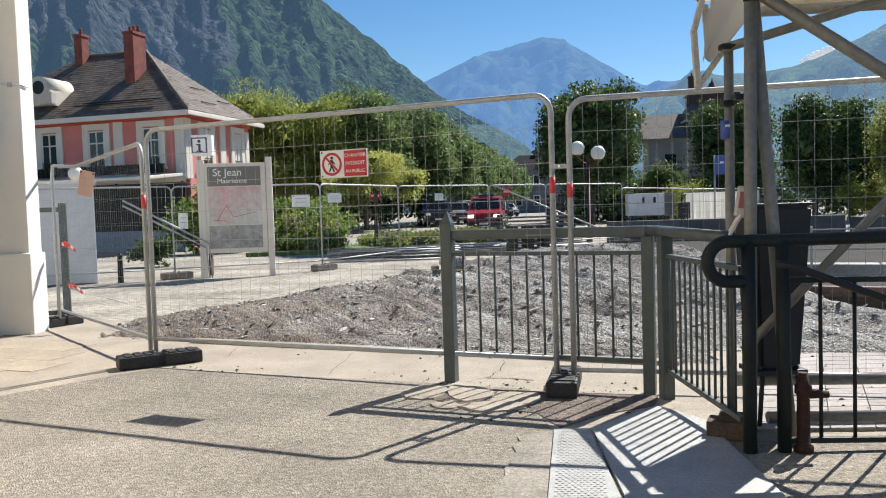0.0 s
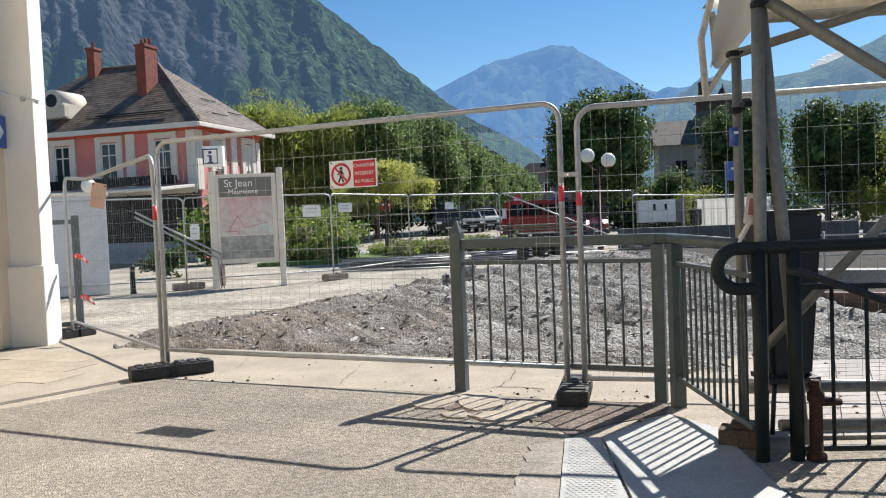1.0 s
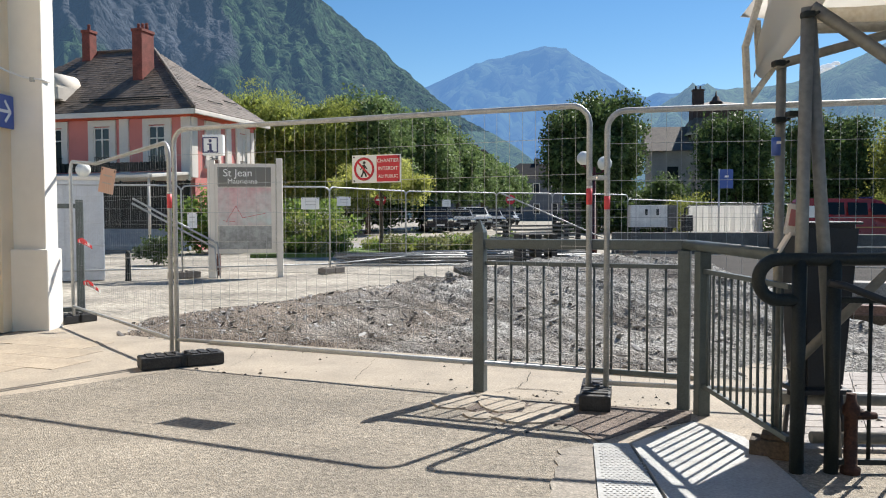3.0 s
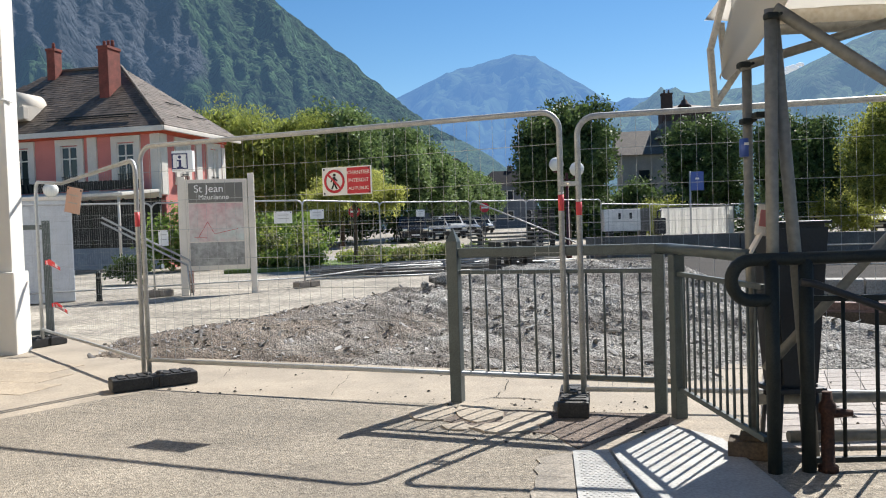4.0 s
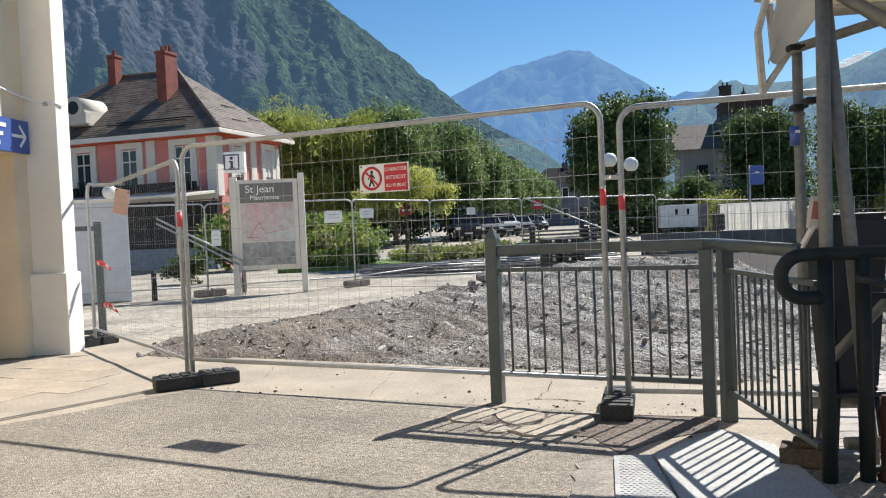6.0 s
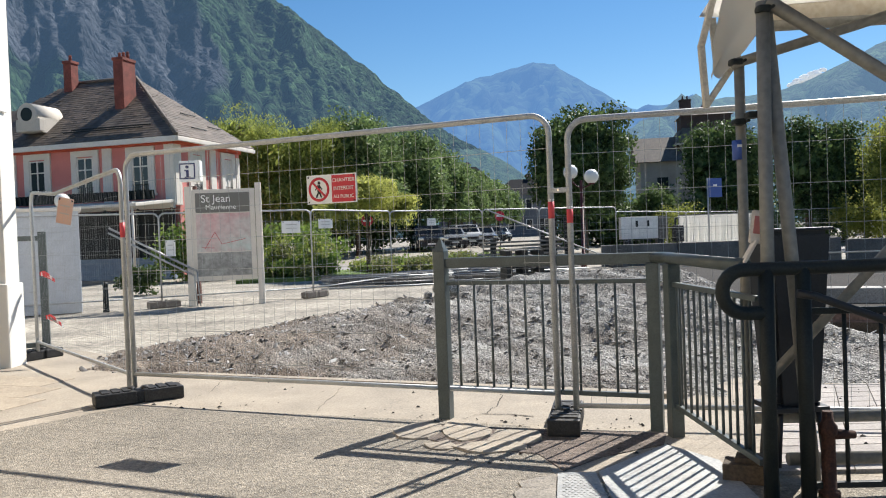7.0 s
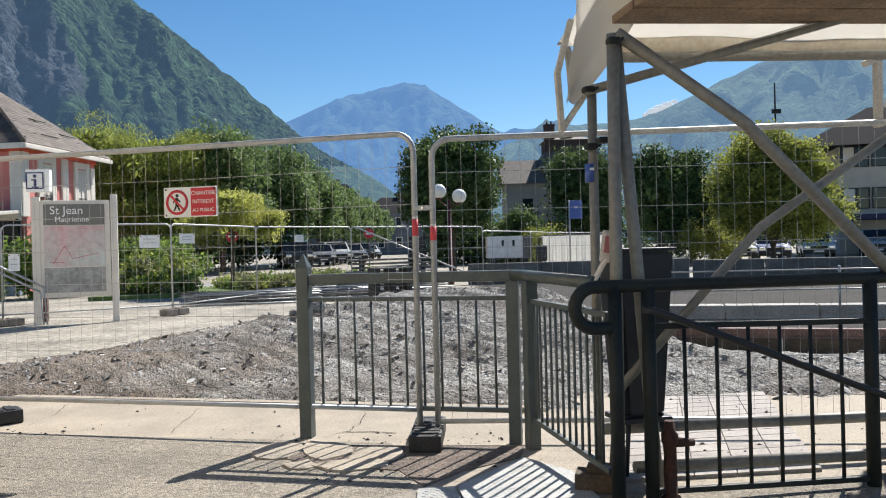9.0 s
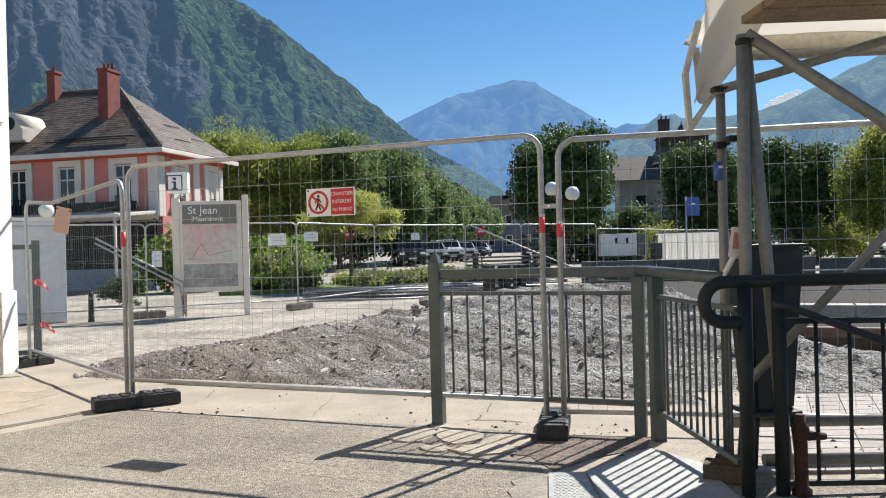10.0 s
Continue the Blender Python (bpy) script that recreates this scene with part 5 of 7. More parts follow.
def mansard_house():
    """A grey house: tall main block with a dark attic storey behind a short roof skirt, and a lower gabled wing."""
    t = thing("house", pose(17.9, 60.6, 0.28, 0, 0, -8), "grey rendered house with dark attic storey and slate skirt roof", "house")
    bm = bmesh.new()
    box(bm, (2.1, 2.4, 3.55), (4.2, 4.8, 7.1))
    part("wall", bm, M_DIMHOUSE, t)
    bm = bmesh.new()
    a = [(-0.35, -0.45, 7.1), (4.6, -0.45, 7.1), (4.6, 5.2, 7.1), (-0.35, 5.2, 7.1)]
    c = [(0.3, 0.75, 8.35), (4.0, 0.75, 8.35), (4.0, 4.2, 8.35), (0.3, 4.2, 8.35)]
    va, vc = [bm.verts.new(p) for p in a], [bm.verts.new(p) for p in c]
    for k in range(4):
        bm.faces.new((va[k], va[(k + 1) % 4], vc[(k + 1) % 4], vc[k]))
    bm.faces.new(va[::-1])
    bm.faces.new(vc)
    roof = part("roof", bm, M_SLATE, t, "pale weathered slate skirt roof")
    bm = bmesh.new()
    box(bm, (2.2, -0.42, 7.04), (5.0, 0.12, 0.14), bevel=0.02)
    box(bm, (-0.32, 2.4, 7.04), (0.12, 5.6, 0.14), bevel=0.02)
    part("eaves_board", bm, M_GREYWALL, t)
    bm = bmesh.new()
    box(bm, (2.15, 2.5, 8.8), (3.5, 3.3, 0.92), bevel=0.03)
    part("attic", bm, M_BRICKDARK, t, "dark attic storey")
    bm = bmesh.new()
    v = [bm.verts.new(p) for p in ((0.2, 0.65, 9.26), (4.1, 0.65, 9.26), (4.1, 4.35, 9.26), (0.2, 4.35, 9.26), (1.7, 2.5, 9.75), (2.6, 2.5, 9.75))]
    for f in ((0, 1, 5, 4), (1, 2, 5), (2, 3, 4, 5), (3, 0, 4), (3, 2, 1, 0)):
        bm.faces.new([v[k] for k in f])
    part("upper_roof", bm, M_SLATE, t)
    chimney(roof, (0.62, 1.2), 0.8, 0.6, 7.9, 10.5, 2, mat=M_BRICKDARK)
    bm = bmesh.new()
    lathe(bm, [(0.55, 0), (0.42, 0.2), (0.3, 0.28), (0.22, 0.5), (0.08, 0.6), (0.03, 0.95)], 12, (2.0, 1.5, 9.45))
    part("finial", bm, M_BRICKDARK, roof, "dark domed roof finial")
    for x, z in ((1.2, 5.3), (3.1, 5.3), (1.2, 2.3), (3.1, 2.3)):
        wd = new("window")
        wd.parent = t
        wd.matrix_local = pose(x, 0, z)
        bm = bmesh.new()
        box(bm, (0, -0.01, 0), (0.85, 0.04, 1.5))
        part("pane", bm, M_GLASS, wd)
        bm = bmesh.new()
        for q in (-1, 1):
            box(bm, (q * 0.43, -0.04, 0), (0.12, 0.08, 1.62), bevel=0.01)
            box(bm, (0, -0.04, q * 0.75), (0.97, 0.075, 0.1), bevel=0.01)
        part("frame", bm, M_GREYWALL, wd)
    w = thing("house_wing", pose(16.3, 60.2, 0.28, 0, 0, -8), "lower grey house wing with gabled slate roof", "house")
    bm = bmesh.new()
    box(bm, (0, 2.0, 2.95), (3.0, 4.0, 5.9))
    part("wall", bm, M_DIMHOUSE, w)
    bm = bmesh.new()
    v = [bm.verts.new(p) for p in ((-1.9, -0.5, 5.75), (1.6, -0.5, 5.75), (1.6, 4.5, 5.75), (-1.9, 4.5, 5.75), (-1.9, 2.0, 7.75), (1.6, 2.0, 7.75))]
    for f in ((0, 1, 5, 4), (1, 2, 5), (2, 3, 4, 5), (3, 0, 4), (3, 2, 1, 0)):
        bm.faces.new([v[k] for k in f])
    part("roof", bm, M_SLATE, w, "pale weathered slate roof")
    bm = bmesh.new()
    box(bm, (0.1, -0.015, 3.9), (0.8, 0.04, 1.4))
    part("window", bm, M_GLASS, w)


# grey render darkened so that the walls carry their shade as colour
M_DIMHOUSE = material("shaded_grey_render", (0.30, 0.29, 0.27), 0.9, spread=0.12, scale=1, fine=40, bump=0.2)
M_BRICKDARK = material("dark_brown_brick", (0.07, 0.045, 0.04), 0.85, spread=0.2, scale=3, fine=30, bump=0.3)
mansard_house()
far_house((13.5, 135.0), 5, 9, 8, 7.0, 2.6, M_DIMWALL, "grey town house dimmed by shade and haze at the end of the road", [(-3, 5.3, 1, 1.6), (0, 5.3, 1, 1.6), (3, 5.3, 1, 1.6), (-3, 2, 1, 1.6), (0, 2, 1, 1.6), (3, 2, 1, 1.6)])
far_house((4.0, 160.0), 0, 10, 8, 11.0, 3.0, M_DIMWALL, "grey town house dimmed by shade and haze beyond the trees", [(-3, 9, 1, 1.6), (0, 9, 1, 1.6), (3, 9, 1, 1.6)])


def office_block():
    t = thing("office_building", pose(32.75, 46.2, 0.2, 0, 0, -24), "modern office building with bands of windows and dark roof", "building")
    bm = bmesh.new()
    box(bm, (8, 4, 3.7), (16, 8, 7.4))
    part("wall", bm, M_GREYWALL, t)
    bm = bmesh.new()
    v = [bm.verts.new(p) for p in ((-2.6, -1.3, 6.75), (17.5, -1.3, 6.75), (17.5, 9.3, 6.75), (-2.6, 9.3, 6.75), (2.5, 3.2, 9.6), (14, 3.2, 9.6))]
    for f in ((0, 1, 5, 4), (1, 2, 5), (2, 3, 4, 5), (3, 0, 4), (3, 2, 1, 0)):
        bm.faces.new([v[k] for k in f])
    part("roof", bm, M_ROOFDARK, t, "dark overhanging hip roof")
    for fl in (2.9, 5.5):
        for k in range(9):
            w = new("window")
            w.parent = t
            w.matrix_local = pose(0.95 + k * 1.75, -0.03, fl)
            bm = bmesh.new()
            box(bm, (0, 0, 0.6), (1.55, 0.05, 1.25))
            part("pane", bm, M_GLASS, w)
            bm = bmesh.new()
            for s in (-1, 0.1, 1):
                box(bm, (s * 0.78, -0.04, 0.6), (0.07, 0.06, 1.3))
            for z in (-0.03, 1.23):
                box(bm, (0, -0.038, z), (1.62, 0.05, 0.06))
            part("frame", bm, M_RAILDARK, w)
            if k % 2 == 0:
                bm = bmesh.new()
                box(bm, (-0.35, -0.045, 0.75), (0.6, 0.02, 0.9))
                part("blind", bm, M_WHITE, w, "lowered pale blind")
    bm = bmesh.new()
    box(bm, (8, -0.8, 2.3), (17, 1.8, 0.35), bevel=0.05)
    part("awning", bm, material("navy_awning", (0.02, 0.025, 0.07), 0.7), t, "navy shop awning")


office_block()


# ---- vehicles ----
def vehicle(name, L, W, prof, glass, wheels, mat, label, m, van=False, group=""):
    """A car from its side outline: body, glass band, lamps, wheels. x is ahead."""
    t = thing(name, m, label, "van" if van else "car", group)
    bm = bmesh.new()
    rows = []
    for x, z in prof:
        k = 0.5 * W * (1.0 - 0.16 * smooth(0.9, 2.0, z) - 0.05 * smooth(0.35, 0.5, abs(x) / L))
        rows.append((bm.verts.new((x, -k, z)), bm.verts.new((x, k, z))))
    n = len(rows)
    for i in range(n):
        a, b = rows[i], rows[(i + 1) % n]
        bm.faces.new((a[0], b[0], b[1], a[1]))
    bm.faces.new([r[0] for r in rows][::-1])
    bm.faces.new([r[1] for r in rows])
    bmesh.ops.recalc_face_normals(bm, faces=bm.faces)
    bmesh.ops.bevel(bm, geom=bm.edges[:], offset=0.04, segments=2, affect="EDGES", clamp_overlap=True)
    body = part("body", bm, mat, t)
    for s in (-1, 1):
        for (x0, z0, x1, z1, x2, z2, x3, z3) in glass["side"]:
            bm = bmesh.new()
            off = lambda z: s * (0.5 * W * (1.0 - 0.16 * smooth(0.9, 2.0, z)) + 0.012)  # noqa: E731
            v = [bm.verts.new((x, off(z), z)) for x, z in ((x0, z0), (x1, z1), (x2, z2), (x3, z3))]
            bm.faces.new(v)
            bmesh.ops.solidify(bm, geom=bm.faces[:], thickness=0.012)
            part("side_window", bm, M_GLASS, t)
    for (x0, z0, x1, z1) in glass["ends"]:
        bm = bmesh.new()
        k0, k1 = 0.43 * W * (1 - 0.16 * smooth(0.9, 2, z0)), 0.43 * W * (1 - 0.16 * smooth(0.9, 2, z1))
        d = Vector((z1 - z0, 0, -(x1 - x0))).normalized() * 0.02
        if d.x * (x0 + x1) < 0:
            d = -d
        v = [bm.verts.new(Vector(q) + d) for q in ((x0, -k0, z0), (x0, k0, z0), (x1, k1, z1), (x1, -k1, z1))]
        bm.faces.new(v)
        bmesh.ops.solidify(bm, geom=bm.faces[:], thickness=0.012)
        part("windscreen" if x0 > 0 else "rear_window", bm, M_GLASS, t)
    for s in (-1, 1):
        bm = bmesh.new()
        box(bm, (L / 2 - 0.06, s * W * 0.36, glass["lamp"]), (0.14, 0.34, 0.18), bevel=0.04)
        part("headlight", bm, M_HEADLIGHT if van else M_CHROME, t)
        bm = bmesh.new()
        box(bm, (-L / 2 + 0.05, s * W * 0.42, glass["lamp"] + 0.15), (0.1, 0.16, 0.34), bevel=0.03)
        part("tail_light", bm, M_SIGNRED, t)
        bm = bmesh.new()
        box(bm, (L * 0.24, s * (W / 2 + 0.06), 1.0 if not van else 1.2), (0.1, 0.18, 0.14), bevel=0.03)
        part("mirror", bm, mat, t)
    bm = bmesh.new()
    box(bm, (L / 2 + 0.01, 0, 0.42), (0.16, W * 0.94, 0.24), bevel=0.05)
    part("bumper", bm, M_BLACK, t)
    bm = bmesh.new()
    box(bm, (L / 2 + 0.02, 0, 0.68), (0.06, W * 0.5, 0.16), bevel=0.02)
    part("grille", bm, M_BLACK, t)
    bm = bmesh.new()
    box(bm, (L / 2 + 0.1, 0, 0.45), (0.012, 0.5, 0.1), bevel=0.003)
    part("number_plate", bm, M_SIGNWHITE, t)
    for x in wheels:
        for s in (-1, 1):
            w = new("wheel")
            w.parent = t
            w.matrix_local = pose(x, s * (W / 2 - 0.1), 0.32)
            bm = bmesh.new()
            tube(bm, [(0, -0.11, 0), (0, -0.09, 0), (0, 0.09, 0), (0, 0.11, 0)], [0.27, 0.32, 0.32, 0.27], 20)
            part("tyre", bm, M_BLACK, w)
            bm = bmesh.new()
            tube(bm, [(0, -0.115, 0), (0, 0.115, 0)], 0.19, 12)
            part("rim", bm, M_CARGREY, w)
    return t


CAR = [(2.05, 0.3), (2.1, 0.62), (1.95, 0.8), (1.0, 0.95), (0.35, 1.42), (-1.2, 1.47), (-1.9, 1.1), (-2.05, 0.9), (-2.1, 0.35)]
CAR_GLASS = {"side": [(0.85, 0.97, 0.3, 1.36, -0.35, 1.38, -0.35, 0.97), (-0.45, 0.97, -0.45, 1.38, -1.1, 1.4, -1.6, 1.02)], "ends": [(0.98, 0.98, 0.38, 1.4), (-1.85, 1.12, -1.25, 1.44)], "lamp": 0.68}
SUV = [(2.15, 0.32), (2.2, 0.75), (2.05, 0.95), (1.1, 1.05), (0.5, 1.6), (-1.7, 1.66), (-2.1, 1.15), (-2.2, 0.4)]
SUV_GLASS = {"side": [(0.95, 1.07, 0.45, 1.54, -0.3, 1.56, -0.3, 1.07), (-0.4, 1.07, -0.4, 1.56, -1.5, 1.58, -1.8, 1.1)], "ends": [(1.08, 1.08, 0.53, 1.57), (-2.05, 1.2, -1.74, 1.6)], "lamp": 0.78}
parked = [
    (-1.1, 52.0, -82, M_CARDARK, "dark grey estate car parked under the trees", SUV, SUV_GLASS),
    (0.35, 55.5, -80, M_CARGREY, "grey car parked under the trees", CAR, CAR_GLASS),
    (1.5, 58.5, -78, M_CARWHITE, "white car parked under the trees", SUV, SUV_GLASS),
    (2.9, 64.0, -78, M_CARGREY, "silver car parked along the road", CAR, CAR_GLASS),
    (4.0, 71.0, -78, M_CARDARK, "dark car parked along the road", SUV, SUV_GLASS),
    (5.2, 79.0, -78, M_CARWHITE, "white car parked along the road", CAR, CAR_GLASS),
    (23.4, 42.6, -104, M_CARWHITE, "white car with sun glinting on its windscreen", CAR, CAR_GLASS),
    (25.7, 42.6, -112, M_CARBLUE, "blue car parked before the offices", CAR, CAR_GLASS),
    (29.0, 43.2, -118, M_CARWHITE, "white car parked before the offices", CAR, CAR_GLASS),
    (33.0, 43.2, -125, M_CARGREY, "silver car parked before the offices", SUV, SUV_GLASS),
]
for x, y, a, mat, lab, pr, gl in parked:
    vehicle("car", 4.2 if pr is CAR else 4.4, 1.78, pr, gl, (1.3, -1.3), mat, lab, pose(x, y, rise(x, y), 0, 0, a), group="parked cars")

VAN = [(2.45, 0.35), (2.5, 0.75), (2.35, 1.0), (1.55, 1.2), (0.75, 1.85), (0.4, 1.95), (-2.35, 1.98), (-2.48, 1.8), (-2.5, 0.4)]
VAN_GLASS = {"side": [(1.4, 1.25, 0.8, 1.74, 0.25, 1.78, 0.25, 1.25), (0.1, 1.25, 0.1, 1.78, -0.75, 1.8, -0.75, 1.25), (-0.9, 1.27, -0.9, 1.8, -1.9, 1.8, -1.9, 1.27)], "ends": [(1.5, 1.24, 0.8, 1.8), (-2.52, 1.2, -2.48, 1.75)], "lamp": 0.85}
van = vehicle("van", 5.0, 1.95, VAN, VAN_GLASS, (1.55, -1.5), M_VANRED, "red rescue van with blue roof beacons driving past", pose(2, 46, 0), van=True)
bm = bmesh.new()
box(bm, (0.45, 0, 2.0), (0.2, 0.9, 0.09), bevel=0.03)
part("beacon", bm, M_BLUELIGHT, van, "blue roof beacon bar")
for s in (-1, 1):
    bm = bmesh.new()
    box(bm, (-0.3, s * 0.975, 0.72), (4.0, 0.02, 0.05), bevel=0.003)
    part("stripe", bm, plain("yellow_stripe" if s > 0 else "yellow_stripe_b", (0.5, 0.25, 0.08), 0.4), van, "yellow side stripe")
    bm = bmesh.new()
    box(bm, (-2.3, s * 0.915, 1.4), (0.25, 0.03, 0.5), bevel=0.01)
    part("side_panel", bm, M_SIGNWHITE, van, "white side panel")


# ---- site things on the far side ----
def concrete_wall(a, b, h, w, mat, label, seg=2.4, name="low_wall"):
    t = thing(name, pose(0, 0, 0), label, "wall")
    a, b = Vector((*a, 0)), Vector((*b, 0))
    n = max(1, round((b - a).length / seg))
    for i in range(n):
        p, q = a.lerp(b, (i + 0.008) / n), a.lerp(b, (i + 0.992) / n)
        bm = bmesh.new()
        beam(bm, (p.x, p.y, h / 2 - 0.02), (q.x, q.y, h / 2 - 0.02 + 0.006 * (i % 3)), w, h + 0.04, 0.02)
        part("segment", bm, mat, t)
    return t


M_BLOCKROW = material("grey_concrete_blocks", (0.22, 0.21, 0.19), 0.9, spread=0.2, scale=1.5, fine=40, bump=0.3, random=0.15)
# near-black tone for the shaded pit; also used for cracks and grit
M_SHADE_DIRT = material("pit_shade_and_dirt", (0.045, 0.041, 0.037), 0.95, spec=0.15, spread=0.3, scale=1.0, fine=20, bump=0.6, bump_scale=0.03)
M_PALEBLOCK = material("pale_concrete_blocks", (0.36, 0.34, 0.31), 0.9, spread=0.2, scale=1.5, fine=40, bump=0.3, random=0.15)
M_WALLGREY = material("weathered_concrete", (0.155, 0.15, 0.14), 0.9, spread=0.25, scale=1.2, fine=30, bump=0.3)
concrete_wall((5.4, 28.0), (13, 26.6), 0.72, 0.3, M_WALLGREY, "low weathered grey concrete wall across the site")
concrete_wall((13.1, 26.55), (30, 18.0), 0.66, 0.3, M_WALLGREY, "low weathered grey concrete wall along the trench")
concrete_wall((5.61, 13.53), (10.90, 11.09), 0.24, 0.4, M_PALEBLOCK, "row of pale concrete kerb blocks beside the trench", 1.3, "concrete_block_row")
# the trench's shade is painted as a flat dark sheet, nothing is dug
sheet("trench_ground", [(4.3, 9.55), (11.5, 5.95), (24, 6.0), (29, 17.8), (13, 26.2), (5.6, 27.6), (4.9, 16)], 0.006, M_SHADE_DIRT, "flat dark earth sheet carrying the shade of the open trench", thick=0.1)


def trench_edge():
    """A low dark edge along the near side of the trench with a faded red steel beam laid on it."""
    a, b = Vector((4.05, 9.62, 0)), Vector((11.2, 6.05, 0))
    t = thing("trench_edging", pose(0, 0, 0), "low dark strips edging the trench", "boards")
    for k in range(5):
        p, q = a.lerp(b, (k + 0.01) / 5), a.lerp(b, (k + 0.99) / 5)
        bm = bmesh.new()
        beam(bm, (p.x, p.y, 0.08), (q.x, q.y, 0.08), 0.05, 0.17, 0.006)
        part("board", bm, M_OLDWOOD, t)
        bm = bmesh.new()
        m = p.lerp(q, 0.3)
        box(bm, (m.x, m.y + 0.07, 0.08), (0.07, 0.07, 0.16), bevel=0.004)
        part("peg", bm, M_BLOCK, t)
    t = thing("steel_beam", pose(0, 0, 0), "faded red steel beam lying along the trench edge", "beam")
    n = Vector((0.447, 0.894, 0))
    bm = bmesh.new()
    for z, w, h in ((0.174, 0.12, 0.018), (0.222, 0.014, 0.08), (0.27, 0.12, 0.018)):
        p, q = a + n * 0.06, b + n * 0.06
        beam(bm, (p.x, p.y, z), (q.x, q.y, z), w, h, 0.002)
    part("profile", bm, M_IBEAM, t)
    t = thing("scaffold_rail", pose(0, 0, 0), "thin galvanised guard rail standing in the trench", "rail")
    for z in (0.55, 0.85):
        bm = bmesh.new()
        tube(bm, [(5.0, 12.2, z), (14.0, 9.6, z)], 0.012, 6)
        part("rail", bm, M_GALV, t)
    for u in (0.05, 0.33, 0.62, 0.9):
        bm = bmesh.new()
        p = Vector((5.0, 12.2, 0)).lerp(Vector((14.0, 9.6, 0)), u)
        tube(bm, [(p.x, p.y, 0), (p.x, p.y, 0.9)], 0.018, 8)
        part("post", bm, M_GALV, t)


trench_edge()


def white_screen(x, y, w, h, ang, label):
    """White sheeting hung in folds on a low barrier frame."""
    t = thing("screen", pose(x, y, 0.0, 0, 0, ang), label, "screen", "white screens")
    bm = bmesh.new()
    n = int(w / 0.06)
    top = []
    for k in range(n + 1):
        u = -w / 2 + w * k / n
        f = 0.035 * math.sin(u * 17) + 0.02 * math.sin(u * 41 + 1)
        top.append((bm.verts.new((u, f, 0.2)), bm.verts.new((u, f * 0.3, h + 0.15 + 0.01 * math.sin(u * 9)))))
    for a, b in zip(top, top[1:]):
        bm.faces.new((a[0], b[0], b[1], a[1]))
    bmesh.ops.solidify(bm, geom=bm.faces[:], thickness=0.004)
    part("sheet", bm, M_SCREEN, t, "white hanging sheet")
    for s in (-1, 1):
        bm = bmesh.new()
        tube(bm, [(s * w / 2, 0, 0), (s * w / 2, 0, h + 0.2)], 0.03, 8)
        part("post", bm, M_WALLGREY, t)
    bm = bmesh.new()
    tube(bm, [(-w / 2, 0, h + 0.17), (w / 2, 0, h + 0.17)], 0.025, 8)
    part("top_rail", bm, M_WALLGREY, t)


white_screen(13.45, 40.0, 3.6, 1.62, -4, "long white sheeting screen behind the fence")


def site_cabinet():
    t = thing("equipment_box", pose(9.93, 40.4, 0, 0, 0, -4), "white site equipment box with a grey door end", "box")
    bm = bmesh.new()
    box(bm, (-0.22, 0, 1.25), (1.8, 0.8, 1.1), bevel=0.02)
    part("body", bm, M_WHITEBLOCK, t)
    bm = bmesh.new()
    box(bm, (0.93, 0, 1.23), (0.46, 0.76, 1.14), bevel=0.02)
    part("end_door", bm, M_WALLGREY, t, "grey end door")
    for x in (-0.35, 0.2):
        bm = bmesh.new()
        box(bm, (x, -0.405, 1.45), (0.12, 0.02, 0.3), bevel=0.004)
        part("vent", bm, M_RAILDARK, t)
    for x in (-0.8, 0.8):
        bm = bmesh.new()
        box(bm, (x, 0, 0.35), (0.3, 0.7, 0.74), bevel=0.02)
        part("support", bm, M_BLOCK, t)
    t = thing("site_pump", pose(11.45, 39.6, 0, 0, 0, 10), "small dark machine beside the white box", "machine")
    bm = bmesh.new()
    box(bm, (0, 0, 0.9), (0.42, 0.5, 0.8), bevel=0.06)
    part("body", bm, M_BIN, t)
    bm = bmesh.new()
    tube(bm, [(-0.12, 0, 1.28), (-0.12, 0, 1.62), (0.1, 0, 1.7)], 0.05, 8)
    part("exhaust", bm, M_BIN, t)
    for q in (-1, 1):
        bm = bmesh.new()
        tube(bm, [(q * 0.16, -0.2, 0), (q * 0.12, -0.1, 0.55)], 0.04, 8)
        part("leg", bm, M_RAILDARK, t)


site_cabinet()


def pallets(p, ang, n, label):
    t = thing("pallet_stack", pose(p[0], p[1], 0, 0, 0, ang), label, "pallets", "pallet stacks")
    for k in range(n):
        z = k * 0.145
        bm = bmesh.new()
        for i in range(5):
            box(bm, (-0.4 + i * 0.2, 0, z + 0.13), (0.14, 0.8, 0.022))
        part("deck", bm, M_WALLGREY, t)
        for i in (-1, 0, 1):
            bm = bmesh.new()
            box(bm, (i * 0.4, 0, z + 0.062), (0.14, 0.78, 0.11))
            part("stringer", bm, M_BLOCK, t)


pallets((1.95, 20.3), 8, 6, "stack of grey weathered pallets beside the heap")
pallets((3.75, 27.4), -6, 12, "tall stack of dark blue-grey pallets by the fence")


def plank_pile():
    t = thing("plank_pile", pose(2.3, 24.6, 0, 0, 0, 4), "pile of long grey boards stacked with gaps", "planks")
    rnd = random.Random(21)
    for k in range(9):
        bm = bmesh.new()
        box(bm, (rnd.uniform(-0.15, 0.15), rnd.uniform(-0.05, 0.05), 0.05 + 0.12 * k), (2.4, 0.7, 0.05), (0, 0, rnd.uniform(-3, 3)), 0.005)
        part("board", bm, M_BLOCKROW if k % 2 else M_WALLGREY, t)
        for x in (-0.8, 0.8):
            bm = bmesh.new()
            box(bm, (x, 0, 0.11 + 0.12 * k), (0.1, 0.6, 0.068))
            part("batten", bm, M_BLOCK, t)


plank_pile()


